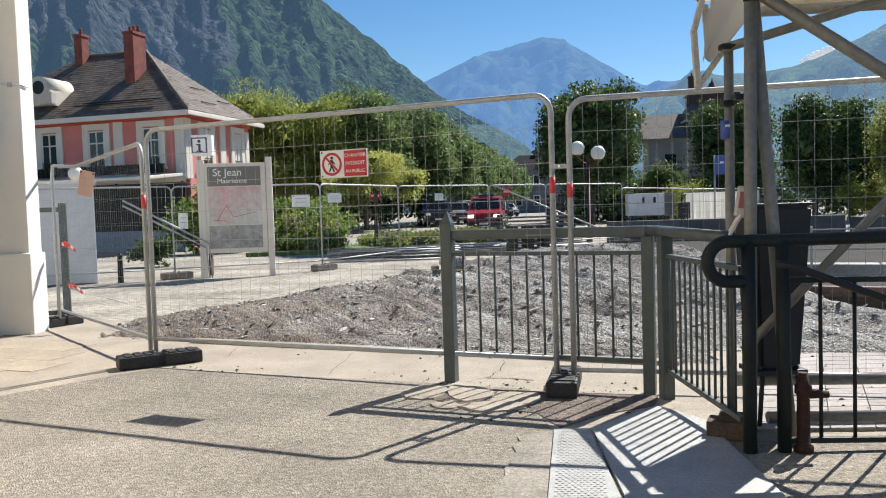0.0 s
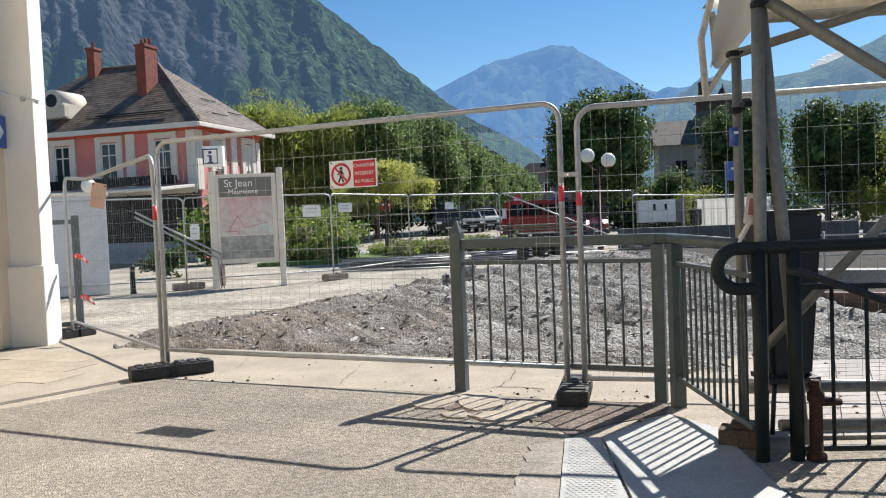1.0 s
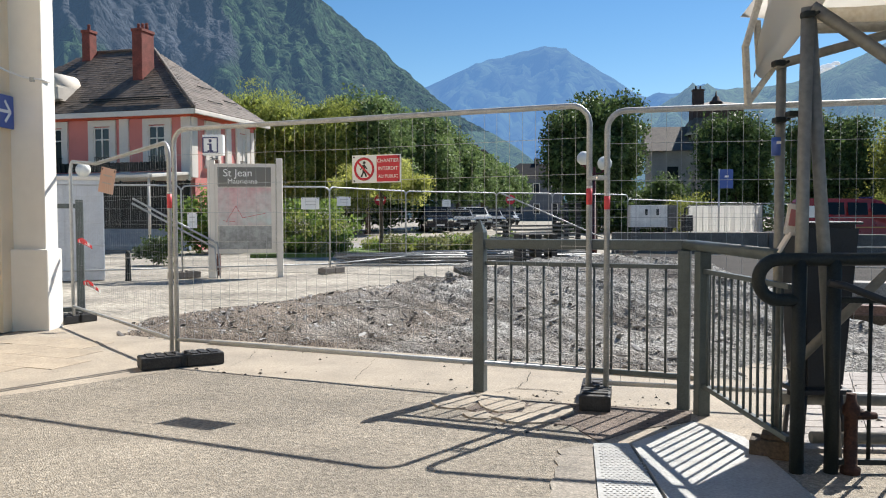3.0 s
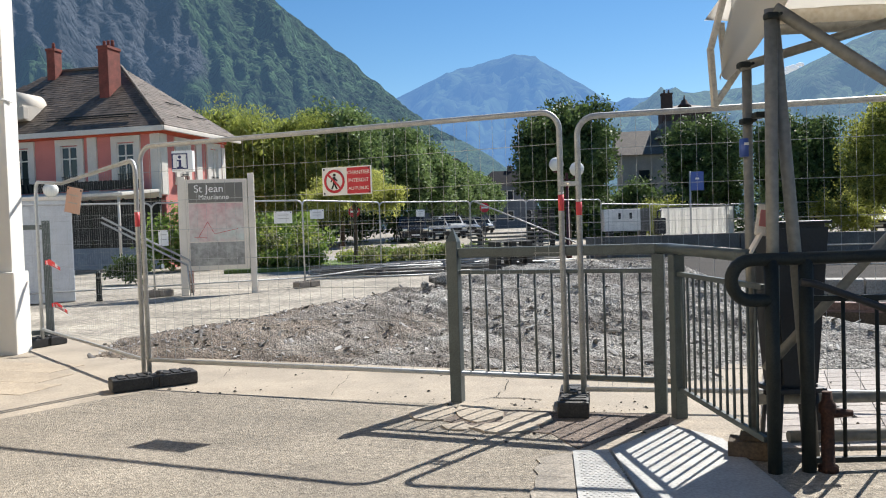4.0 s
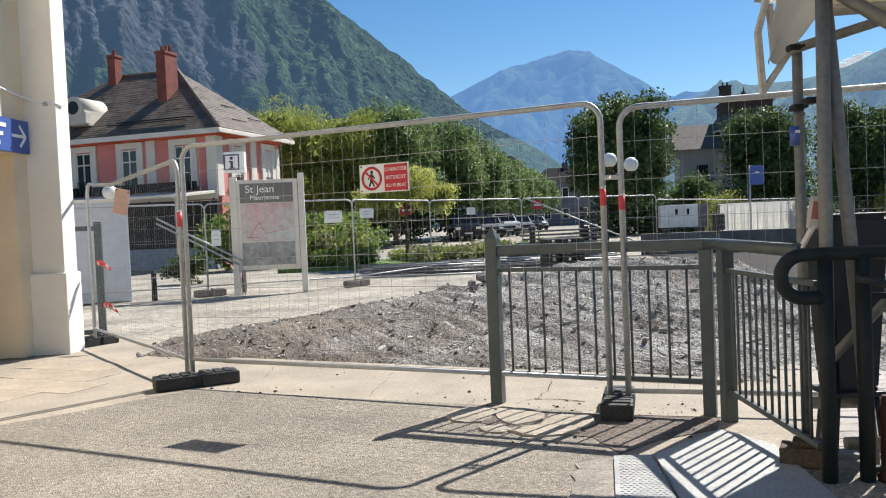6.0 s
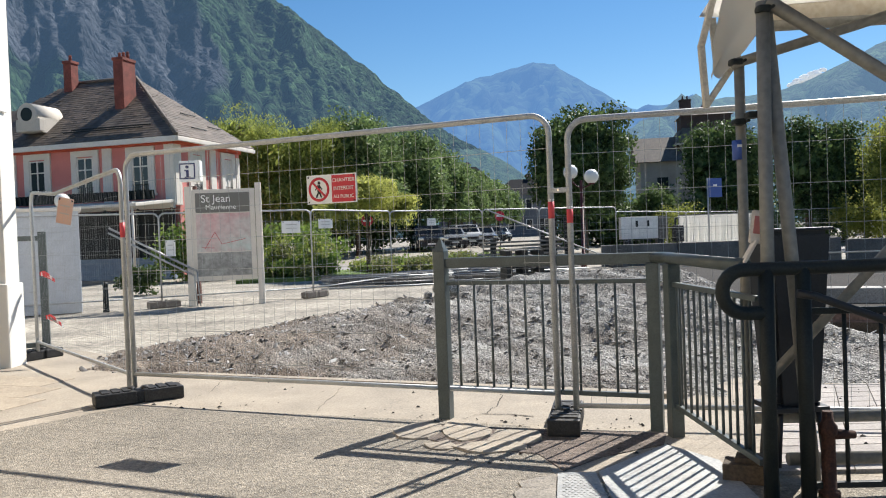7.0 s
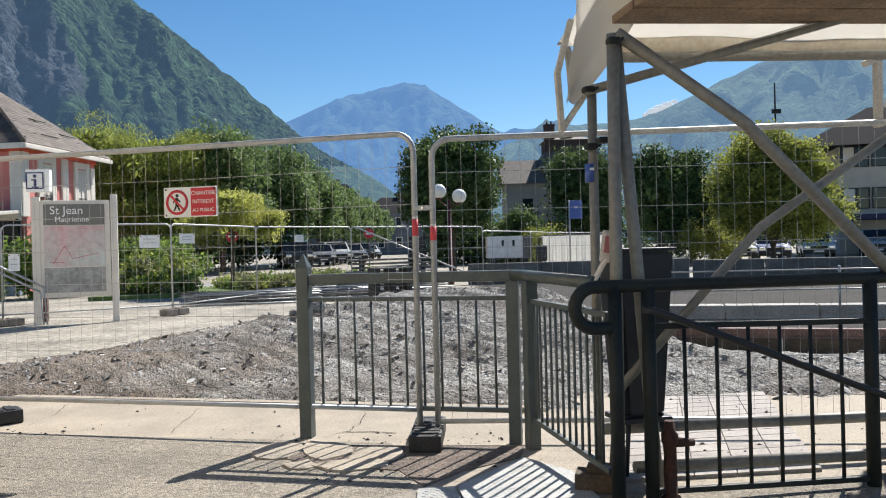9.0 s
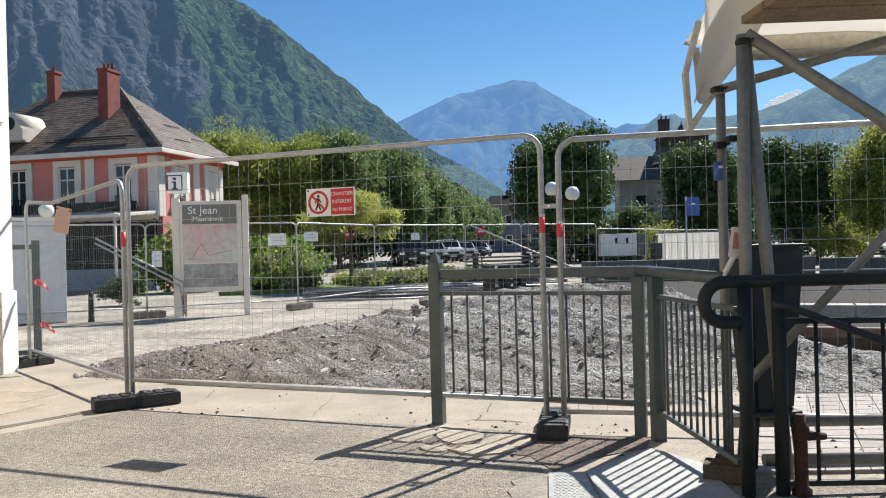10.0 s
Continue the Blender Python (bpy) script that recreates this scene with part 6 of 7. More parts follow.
def lying_bars():
    rnd = random.Random(12)
    for k in range(3):
        t = thing("tube_pile", pose(-1.5 + 1.9 * k, 22.4 + 0.9 * k, 0, 0, 0, 6 + 5 * k), "pile of steel tubes and fence panels lying flat", "tube pile", "lying tubes")
        for i in range(38):
            bm = bmesh.new()
            y, z = rnd.uniform(-1.2, 1.2) * (1 - 0.07 * (i % 8)), 0.02 + 0.038 * (i % 8)
            tube(bm, [(-1.7 + rnd.uniform(-0.3, 0.3), y, z), (1.7, y + rnd.uniform(-0.3, 0.3), z + 0.01)], 0.018, 6)
            part("tube", bm, M_GALV if i % 3 == 0 else M_WALLGREY, t)


lying_bars()


def lamp_post():
    t = thing("street_lamp", pose(4.85, 28.2, 0), "dark red lamp post with two white globes", "street lamp")
    bm = bmesh.new()
    tube(bm, [(0, 0, 0), (0, 0, 0.4), (0, 0, 0.42), (0, 0, 3.0)], [0.11, 0.11, 0.06, 0.05], 12)
    part("pole", bm, M_LAMPRED, t)
    for s, z in ((-1, 3.3), (1, 3.12)):
        bm = bmesh.new()
        tube(bm, [(0, 0, 2.75)] + [(s * 0.36 * u, 0, 2.75 + (z - 3.0) * u ** 2) for u in (0.4, 0.8, 1.0)] + [(s * 0.36, 0, z - 0.2)], 0.022, 8)
        part("arm", bm, M_LAMPRED, t)
        bm = bmesh.new()
        bmesh.ops.create_uvsphere(bm, u_segments=20, v_segments=14, radius=0.255, matrix=Matrix.Translation((s * 0.36, 0, z)))
        part("globe", bm, M_GLOBE, t, "white opal globe", True)
        bm = bmesh.new()
        lathe(bm, [(0.1, -0.27), (0.12, -0.22), (0.05, -0.2)], 12, (s * 0.36, 0, z))
        part("globe_holder", bm, M_LAMPRED, t)


lamp_post()


def small_globe():
    t = thing("street_lamp", pose(-10.26, 22.0, 0), "low lamp post with a white globe", "street lamp")
    bm = bmesh.new()
    tube(bm, [(0, 0, 0), (0, 0, 2.4)], 0.045, 10)
    part("pole", bm, M_WALLGREY, t)
    bm = bmesh.new()
    bmesh.ops.create_uvsphere(bm, u_segments=18, v_segments=12, radius=0.2, matrix=Matrix.Translation((0, 0, 2.62)))
    part("globe", bm, M_GLOBE, t, "white opal globe", True)


small_globe()


def disc_sign(p, h, r, face, label, bar=True, ang=0):
    t = thing("road_sign", pose(p[0], p[1], rise(*p), 0, 0, ang), label, "road sign")
    bm = bmesh.new()
    tube(bm, [(0, 0, 0), (0, 0, h + r)], 0.03, 8)
    part("pole", bm, M_WALLGREY, t)
    bm = bmesh.new()
    tube(bm, [(0, -0.05, h), (0, -0.035, h)], r, 24)
    part("disc", bm, M_SIGNRED, t)
    if bar:
        bm = bmesh.new()
        box(bm, (0, -0.056, h), (r * 1.3, 0.01, r * 0.34), bevel=0.002)
        part("bar", bm, M_SIGNWHITE, t)


disc_sign((-2.8, 30.0), 1.92, 0.22, 0, "round red no-entry sign on a grey pole")
disc_sign((2.65, 38.0), 2.05, 0.23, 0, "round red no-entry sign on a grey pole")


def blank_notice(p, w, h, label="white paper notice tied to the fence", mat=None, tilt=0, ang=0):
    t = thing("notice", pose(p[0], p[1], p[2], 0, tilt, ang), label, "notice", "fence notices")
    bm = bmesh.new()
    box(bm, (0, 0, 0), (w, 0.008, h), bevel=0.003)
    part("panel", bm, mat or M_SIGNWHITE, t)
    bm = bmesh.new()
    for s in (-1, 1):
        box(bm, (s * w * 0.42, 0.01, h * 0.42), (0.02, 0.03, 0.02))
    part("cable_tie", bm, M_BLACK, t)
    for k in range(2):
        bm = bmesh.new()
        box(bm, (0, -0.006, h * (0.2 - 0.3 * k)), (w * 0.6, 0.003, h * 0.045))
        part("text_bar", bm, M_PALEINK, t)


blank_notice((-3.4, 18.38, 1.62), 0.42, 0.27, ang=23)
blank_notice((-2.72, 19.05, 1.68), 0.38, 0.22, ang=40)
blank_notice((-0.3, 22.8, 1.68), 0.3, 0.2, ang=38)
blank_notice((-5.78, 17.33, 1.25), 0.2, 0.34, ang=22)
blank_notice((-3.98, 8.83, 1.74), 0.2, 0.28, "faded orange and white notice hanging crooked on the fence", plain("faded_orange", (0.60, 0.40, 0.32), 0.6), 12, -18)


def blue_sign():
    t = thing("sign", pose(11.2, 34.2, 0), "plain blue information sign on a pale pole", "sign")
    bm = bmesh.new()
    tube(bm, [(0, 0, 0), (0, 0, 3.25)], 0.04, 8)
    part("pole", bm, M_GALV, t)
    bm = bmesh.new()
    box(bm, (0.3, -0.03, 2.83), (0.56, 0.03, 0.8), bevel=0.01)
    part("panel", bm, M_BLUESIGN, t)
    bm = bmesh.new()
    box(bm, (0.3, -0.05, 2.93), (0.16, 0.005, 0.08))
    part("text_bar", bm, M_SIGNWHITE, t)


blue_sign()


# ---- map board and information sign ----
def map_board():
    a, b = Vector((-5.38, 17.42, 0)), Vector((-3.94, 17.62, 0))
    d = b - a
    t = thing("map_board", pose(a.x, a.y, 0, 0, 0, math.degrees(math.atan2(d.y, d.x))), "white-framed town map board with grey header", "notice board")
    L = d.length
    for x, w in ((0.0, 0.16), (L, 0.13)):
        bm = bmesh.new()
        box(bm, (x, 0, 1.29 if x else 1.27), (w, 0.1, 2.62 if x else 2.56), bevel=0.012)
        part("post", bm, M_WHITE, t)
    bm = bmesh.new()
    box(bm, (L / 2, 0, 1.5), (L - 0.15, 0.07, 1.96), bevel=0.01)
    part("panel", bm, M_WHITE, t)
    bm = bmesh.new()
    box(bm, (L / 2 - 0.02, -0.045, 2.19), (L - 0.32, 0.015, 0.42), bevel=0.003)
    part("header", bm, M_BOARDGREY, t)
    writing("St Jean", 0.23, M_SIGNWHITE, t, pose(L / 2 - 0.16, -0.056, 2.27, 90))
    writing("Maurienne", 0.15, M_SIGNWHITE, t, pose(L / 2 - 0.06, -0.056, 2.09, 90))
    bm = bmesh.new()
    box(bm, (L / 2 - 0.02, -0.04, 1.55), (L - 0.32, 0.012, 0.82), bevel=0.003)
    part("map", bm, material("faded_map", (0.62, 0.36, 0.36), 0.4, spread=0.1, scale=1.3, fine=9, second=(0.55, 0.60, 0.56)), t, "faded pink town map")
    red_line = plain("map_red", (0.5, 0.12, 0.13), 0.5)
    for a, q in (((0.3, 1.2), (0.52, 1.56)), ((0.52, 1.56), (0.66, 1.3)), ((0.66, 1.3), (1.15, 1.4)), ((0.24, 1.24), (0.5, 1.22))):
        bm = bmesh.new()
        beam(bm, (a[0], -0.048, a[1]), (q[0], -0.048, q[1]), 0.004, 0.012)
        part("street_line", bm, red_line, t)
    bm = bmesh.new()
    box(bm, (L / 2 - 0.02, -0.04, 0.87), (L - 0.32, 0.012, 0.5), bevel=0.003)
    part("lower_panel", bm, material("grey_photo", (0.30, 0.30, 0.29), 0.4, spread=0.25, scale=2.0, fine=12), t, "grey lower picture panel")
    return t


map_board()


def info_sign():
    t = thing("information_sign", pose(-5.52, 17.95, 0), "white square information sign on a brown post", "sign")
    bm = bmesh.new()
    box(bm, (0.05, 0.1, 1.3), (0.16, 0.12, 2.6), bevel=0.01)
    part("post", bm, material("brown_post", (0.09, 0.04, 0.03), 0.7), t)
    bm = bmesh.new()
    box(bm, (0.05, 0, 2.92), (0.46, 0.2, 0.46), bevel=0.02)
    part("box", bm, M_SIGNWHITE, t)
    bm = bmesh.new()
    for s in (-1, 1):
        box(bm, (0.0 + s * 0.16, -0.105, 2.92), (0.026, 0.01, 0.345))
        box(bm, (0.0, -0.1045, 2.92 + s * 0.16), (0.34, 0.01, 0.026))
    part("border", bm, M_NAVY, t)
    bm = bmesh.new()
    box(bm, (0.005, -0.106, 2.86), (0.055, 0.01, 0.16))
    box(bm, (-0.015, -0.107, 2.935), (0.09, 0.01, 0.03))
    box(bm, (0.005, -0.107, 2.785), (0.13, 0.01, 0.03))
    tube(bm, [(0.0, -0.11, 3.01), (0.0, -0.1, 3.01)], 0.036, 14)
    part("letter_i", bm, M_NAVY, t)


info_sign()


# ---- warning sign on the near fence ----
def warning_sign():
    a, b = Vector((*P_A, 0)), Vector((*P_B, 0))
    d = (b - a).normalized()
    ang = math.degrees(math.atan2(d.y, d.x))
    p = a + d * ((Vector((-0.772, 6.43, 0)) - a).dot(d))
    n = Vector((d.y, -d.x, 0))
    p = p + n * 0.035
    t = thing("warning_sign", pose(p.x, p.y, 1.72, 0, 0, ang), "white and red no-entry building site sign on the fence", "sign")
    bm = bmesh.new()
    box(bm, (0, 0, 0), (0.44, 0.006, 0.222), bevel=0.002)
    part("panel", bm, M_SIGNWHITE, t)
    bm = bmesh.new()
    box(bm, (0.108, -0.004, 0), (0.205, 0.003, 0.205), bevel=0.001)
    part("red_field", bm, M_SIGNRED, t)
    for k, s in enumerate(("CHANTIER", "INTERDIT", "AU PUBLIC")):
        writing(s, 0.041 if k < 2 else 0.037, M_SIGNWHITE, t, pose(0.108, -0.0065, 0.062 - 0.062 * k, 90), depth=0.0006)
    bm = bmesh.new()
    pts = arc((-0.11, -0.0045, 0), 0.083, 0, 360, (1, 0, 0), (0, 0, 1), 32)
    tube(bm, pts, 0.0105, 6)
    for v in bm.verts:
        v.co.y = -0.0045 + (v.co.y + 0.0045) * 0.15
    part("ring", bm, M_SIGNRED, t)
    bm = bmesh.new()
    box(bm, (-0.11, -0.0062, 0), (0.016, 0.002, 0.155), (0, -45, 0))
    part("slash", bm, M_SIGNRED, t)
    bm = bmesh.new()
    box(bm, (-0.112, -0.0045, 0.008), (0.024, 0.002, 0.055))
    tube(bm, [(-0.108, -0.0055, 0.05), (-0.108, -0.0035, 0.05)], 0.0125, 12)
    beam(bm, (-0.112, -0.0046, -0.015), (-0.135, -0.0046, -0.062), 0.002, 0.013)
    beam(bm, (-0.11, -0.0047, -0.015), (-0.088, -0.0047, -0.062), 0.002, 0.013)
    beam(bm, (-0.118, -0.0048, 0.028), (-0.142, -0.0048, -0.005), 0.002, 0.01)
    beam(bm, (-0.106, -0.0049, 0.028), (-0.082, -0.0049, 0.0), 0.002, 0.01)
    part("pictogram", bm, M_BLACK, t)
    bm = bmesh.new()
    for sx in (-1, 1):
        for sz in (-1, 1):
            box(bm, (sx * 0.2, 0.012, sz * 0.095), (0.008, 0.045, 0.012))
    part("cable_tie", bm, M_BLACK, t)


warning_sign()


# red and white tape on the fence posts
def tape(p, z0, z1, r=0.0218):
    t = thing("tape_band", pose(p[0], p[1], 0), "band of red tape round the fence post", "tape", "tape bands")
    bm = bmesh.new()
    tube(bm, [(0, 0, z0), (0, 0, z1)], r, 12)
    part("red_band", bm, M_TAPERED, t)
    bm = bmesh.new()
    tube(bm, [(0, 0, z1), (0, 0, z1 + 0.018)], r - 0.001, 12)
    part("white_band", bm, M_SIGNWHITE, t)


tape(P_B, 1.42, 1.535)
tape(P_B2, 1.385, 1.48)
tape((-2.76, 7.30), 1.42, 1.55)


def tape_scraps():
    for (x, y, z), n in (((-4.80, 9.86, 1.02), 3), ((-4.62, 9.6, 0.52), 4)):
        t = thing("tape_scrap", pose(x, y, z), "torn scrap of red and white barrier tape", "tape", "tape scraps")
        for k in range(n):
            bm = bmesh.new()
            pts = [(0.02 * k, -0.01 * k, 0), (0.07 + 0.03 * k, -0.03, 0.02 - 0.03 * k), (0.15 + 0.03 * k, -0.07, -0.03 * k - 0.02)]
            rows = [(bm.verts.new(q), bm.verts.new((q[0], q[1] - 0.01, q[2] + 0.045))) for q in pts]
            for a, b in zip(rows, rows[1:]):
                bm.faces.new((a[0], b[0], b[1], a[1]))
            bmesh.ops.solidify(bm, geom=bm.faces[:], thickness=0.002)
            part("strip", bm, M_TAPERED if k % 2 == 0 else M_SIGNWHITE, t)


tape_scraps()


# ---- kiosk and gate by the building ----
def kiosk():
    t = thing("cabinet", pose(-8.35, 16.9, 0, 0, 0, 26), "pale grey metal cabinet standing behind the fence", "cabinet")
    bm = bmesh.new()
    box(bm, (0, 0, 1.05), (1.5, 0.9, 2.1), bevel=0.02)
    part("body", bm, material("pale_grey_metal", (0.50, 0.53, 0.58), 0.45, spread=0.06, scale=2, fine=40, bump=0.05), t)
    bm = bmesh.new()
    box(bm, (0, 0, 2.13), (1.6, 1.0, 0.07), bevel=0.01)
    part("top", bm, M_WHITE, t)
    for x in (-0.37, 0.37):
        bm = bmesh.new()
        box(bm, (x, -0.455, 1.05), (0.72, 0.012, 1.9), bevel=0.003)
        part("door", bm, material("cabinet_door_grey", (0.50, 0.53, 0.58), 0.45, spread=0.05), t)


kiosk()


def gate():
    t = thing("metal_gate", pose(-5.02, 10.25, 0, 0, 0, 20), "dark grey steel gate frame beside the building", "gate")
    bm = bmesh.new()
    box(bm, (0.06, 0, 0.78), (0.09, 0.09, 1.56), bevel=0.006)
    part("gate_post", bm, M_RAIL, t)
    for z in (0.15, 1.48):
        bm = bmesh.new()
        box(bm, (-0.2, 0, z), (0.44, 0.04, 0.06), bevel=0.004)
        part("cross_rail", bm, M_RAIL, t)
    bm = bmesh.new()
    box(bm, (-0.4, 0, 0.8), (0.05, 0.05, 1.4), bevel=0.004)
    part("stile", bm, M_RAIL, t)


gate()


def arrow_sign():
    t = thing("direction_sign", pose(-5.33, 8.77, 2.56, 0, 0, 90), "blue direction sign with a white arrow", "sign")
    bm = bmesh.new()
    box(bm, (0, 0, 0), (1.3, 0.03, 0.38), bevel=0.004)
    part("panel", bm, M_BLUESIGN, t)
    bm = bmesh.new()
    beam(bm, (0.30, -0.02, 0), (0.56, -0.02, 0), 0.006, 0.035)
    beam(bm, (0.45, -0.021, 0.12), (0.57, -0.021, -0.004), 0.006, 0.035)
    beam(bm, (0.45, -0.022, -0.12), (0.57, -0.022, 0.004), 0.006, 0.035)
    part("arrow", bm, M_SIGNWHITE, t)
    for k in range(3):
        bm = bmesh.new()
        box(bm, (-0.12, -0.019, 0.1 - 0.1 * k), (0.62 - 0.12 * k, 0.006, 0.045))
        part("text_bar", bm, M_SIGNWHITE, t)


arrow_sign()


def cables():
    t = thing("cable", pose(0, 0, 0), "thin pale cable strung along the wall", "cable")
    bm = bmesh.new()
    tube(bm, [(-5.36, 6.0, 3.3), (-5.36, 8.2, 3.16), (-5.34, 9.3, 3.04), (-5.2, 9.44, 2.98), (-4.98, 9.44, 2.95), (-4.97, 9.6, 2.95)], 0.012, 6)
    part("wire", bm, M_SIGNWHITE, t)
    bm = bmesh.new()
    box(bm, (-5.1, 9.435, 2.955), (0.05, 0.03, 0.05), bevel=0.005)
    part("clip", bm, M_GALV, t)


cables()


# ---- foreground ground details ----
def metal_ramp():
    t = thing("ramp_plate", pose(0, 0, 0), "pale ribbed metal access plates in front of the railing", "ramp")
    for nm, pts in (("ribbed_strip", [(0.42, 3.2), (0.78, 3.2), (0.84, 4.62), (0.635, 4.62)]), ("plate", [(0.80, 3.2), (1.50, 3.2), (1.56, 4.75), (1.36, 5.12), (0.86, 4.62)])):
        bm = bmesh.new()
        top = [bm.verts.new((x, y, 0.016)) for x, y in pts]
        low = [bm.verts.new((x, y, -0.02)) for x, y in pts]
        bm.faces.new(top)
        for k in range(len(pts)):
            bm.faces.new((low[k], low[(k + 1) % len(pts)], top[(k + 1) % len(pts)], top[k]))
        part(nm, bm, M_PLATE, t)
    bm = bmesh.new()
    for j in range(46):
        y = 3.3 + j * 0.028
        x0 = 0.42 + 0.215 * (y - 3.2) / 1.42
        for i in range(8 if y < 4.3 else 6):
            box(bm, (x0 + 0.035 + i * 0.03 + 0.015 * (j % 2), y, 0.0165), (0.013, 0.013, 0.004), (0, 0, 45))
    part("stud_relief", bm, M_PLATE, t)["kind"] = "stuff"


metal_ramp()


def concrete_patch():
    """Uneven pale concrete poured between the asphalt and the access plates."""
    rnd = random.Random(77)
    edge = []
    for k in range(15):
        u = k / 14
        edge.append((0.12 + 0.30 * u ** 0.8 + rnd.uniform(-0.018, 0.018), 3.2 + 1.32 * u))
    pts = edge + [(0.50, 4.57), (0.63, 4.63), (0.415, 3.2)]
    bm = bmesh.new()
    top = [bm.verts.new((x, y, 0.008)) for x, y in pts]
    low = [bm.verts.new((x, y, -0.02)) for x, y in pts]
    f = bm.faces.new(top)
    for k in range(len(pts)):
        bm.faces.new((low[k], low[(k + 1) % len(pts)], top[(k + 1) % len(pts)], top[k]))
    bmesh.ops.triangulate(bm, faces=[f])
    bmesh.ops.recalc_face_normals(bm, faces=bm.faces)
    tagged(mesh_object("concrete_patch", bm, M_PATCH), "pale concrete patch with a ragged edge beside the plates", "pavement", kind="structure")


concrete_patch()


sheet("dirt_ground", [(-0.25, 5.93), (0.75, 5.63), (1.45, 5.42), (1.36, 5.16), (0.95, 4.95), (0.68, 4.7), (0.58, 5.05), (0.1, 5.3), (-0.2, 5.6)], 0.004, material("brown_dirt", (0.14, 0.11, 0.09), 0.95, spread=0.35, scale=3, fine=30, bump=0.7, bump_scale=0.01, speck=0.3, speck_scale=90), "patch of brown dirt and crumbled asphalt", thick=0.02)


def broken_slab():
    t = thing("broken_slab", pose(0, 0, 0), "patch of broken ochre concrete by the railing post", "slab")
    rnd = random.Random(6)
    cells = [(-0.32, 5.52, -0.02, 5.93), (0.0, 5.42, 0.30, 5.9), (0.32, 5.3, 0.66, 5.66), (0.10, 5.12, 0.5, 5.36), (-0.1, 5.22, 0.08, 5.4)]
    for x0, y0, x1, y1 in cells:
        bm = bmesh.new()
        n = 11
        cx, cy = (x0 + x1) / 2, (y0 + y1) / 2
        ring = []
        for k in range(n):
            a = k * math.tau / n
            r = rnd.uniform(0.8, 1.1)
            ring.append((cx + (x1 - x0) * 0.58 * r * math.cos(a), cy + (y1 - y0) * 0.58 * r * math.sin(a)))
        top = [bm.verts.new((x, y, 0.010 + rnd.uniform(-0.006, 0.008))) for x, y in ring]
        low = [bm.verts.new((cx + (x - cx) * 1.06, cy + (y - cy) * 1.06, -0.01)) for x, y in ring]
        c = bm.verts.new((cx, cy, 0.014))
        for k in range(n):
            bm.faces.new((top[k], top[(k + 1) % n], c))
            bm.faces.new((low[k], low[(k + 1) % n], top[(k + 1) % n], top[k]))
        part("piece", bm, M_CONCRETE, t)


broken_slab()


def pale_paving():
    rows, cols = 14, 5
    o, u, v = Vector((1.68, 4.5, 0)), Vector((1.27, -0.06, 0)), Vector((0.96, 2.22, 0))
    base = thing("slab_paving", pose(0, 0, 0), "pale ribbed concrete paving slabs beyond the railing", "paving")
    for j in range(rows):
        for i in range(cols):
            bm = bmesh.new()
            a = o + u * (i / cols) + v * (j / rows)
            q = [a, a + u * (0.975 / cols), a + u * (0.975 / cols) + v * (0.93 / rows), a + v * (0.93 / rows)]
            top = [bm.verts.new((p.x, p.y, 0.02)) for p in q]
            low = [bm.verts.new((p.x, p.y, -0.01)) for p in q]
            bm.faces.new(top)
            for k in range(4):
                bm.faces.new((low[k], low[(k + 1) % 4], top[(k + 1) % 4], top[k]))
            part("slab", bm, M_SLAB, base)


pale_paving()


def standpipe():
    t = thing("standpipe", pose(1.88, 4.12, 0), "rusty brown iron standpipe with a valve", "pipe")
    bm = bmesh.new()
    lathe(bm, [(0.05, 0), (0.05, 0.03), (0.034, 0.04), (0.032, 0.3), (0.043, 0.31), (0.043, 0.35), (0.028, 0.37), (0.024, 0.42)], 14)
    part("pipe", bm, M_RUST, t)
    bm = bmesh.new()
    tube(bm, [(0.0, 0, 0.31), (0.13, 0, 0.3)], [0.03, 0.018], 10)
    part("outlet", bm, M_RUST, t)


standpipe()



def wood_block():
    t = thing("timber_block", pose(1.60, 4.42, 0, 0, 0, -25), "weathered brown timber block under the railing", "timber")
    bm = bmesh.new()
    box(bm, (0, 0, 0.05), (0.24, 0.16, 0.10), bevel=0.01)
    part("block", bm, M_OLDWOOD, t)
    bm = bmesh.new()
    box(bm, (0.02, 0.01, 0.115), (0.16, 0.13, 0.03), bevel=0.006)
    part("shim", bm, M_OLDWOOD, t)


wood_block()


def warning_tag():
    t = thing("scaffold_tag", pose(1.63, 4.36, 1.19, 0, 9, 0), "red and white scaffold tag board tied to the tube", "sign")
    bm = bmesh.new()
    box(bm, (0.0, -0.03, 0.13), (0.07, 0.016, 0.17), bevel=0.012)
    beam(bm, (0.0, -0.03, 0.06), (-0.05, -0.035, -0.06), 0.016, 0.055, 0.006, (0, 1, 0))
    part("holder", bm, M_WHITE, t)
    bm = bmesh.new()
    box(bm, (0.0, -0.04, 0.14), (0.042, 0.006, 0.09), bevel=0.003)
    part("label", bm, plain("faded_red", (0.45, 0.17, 0.16), 0.5), t)
    t = thing("blue_tag", pose(1.605, 4.40, 1.72), "small blue label wrapped round the tube", "label")
    bm = bmesh.new()
    tube(bm, [(0, 0.04, -0.05), (0, 0.04, 0.05)], 0.0285, 12)
    part("wrap", bm, M_BLUESIGN, t)
    bm = bmesh.new()
    box(bm, (0, 0.0105, 0.02), (0.024, 0.004, 0.014))
    part("text_bar", bm, M_SIGNWHITE, t)


warning_tag()


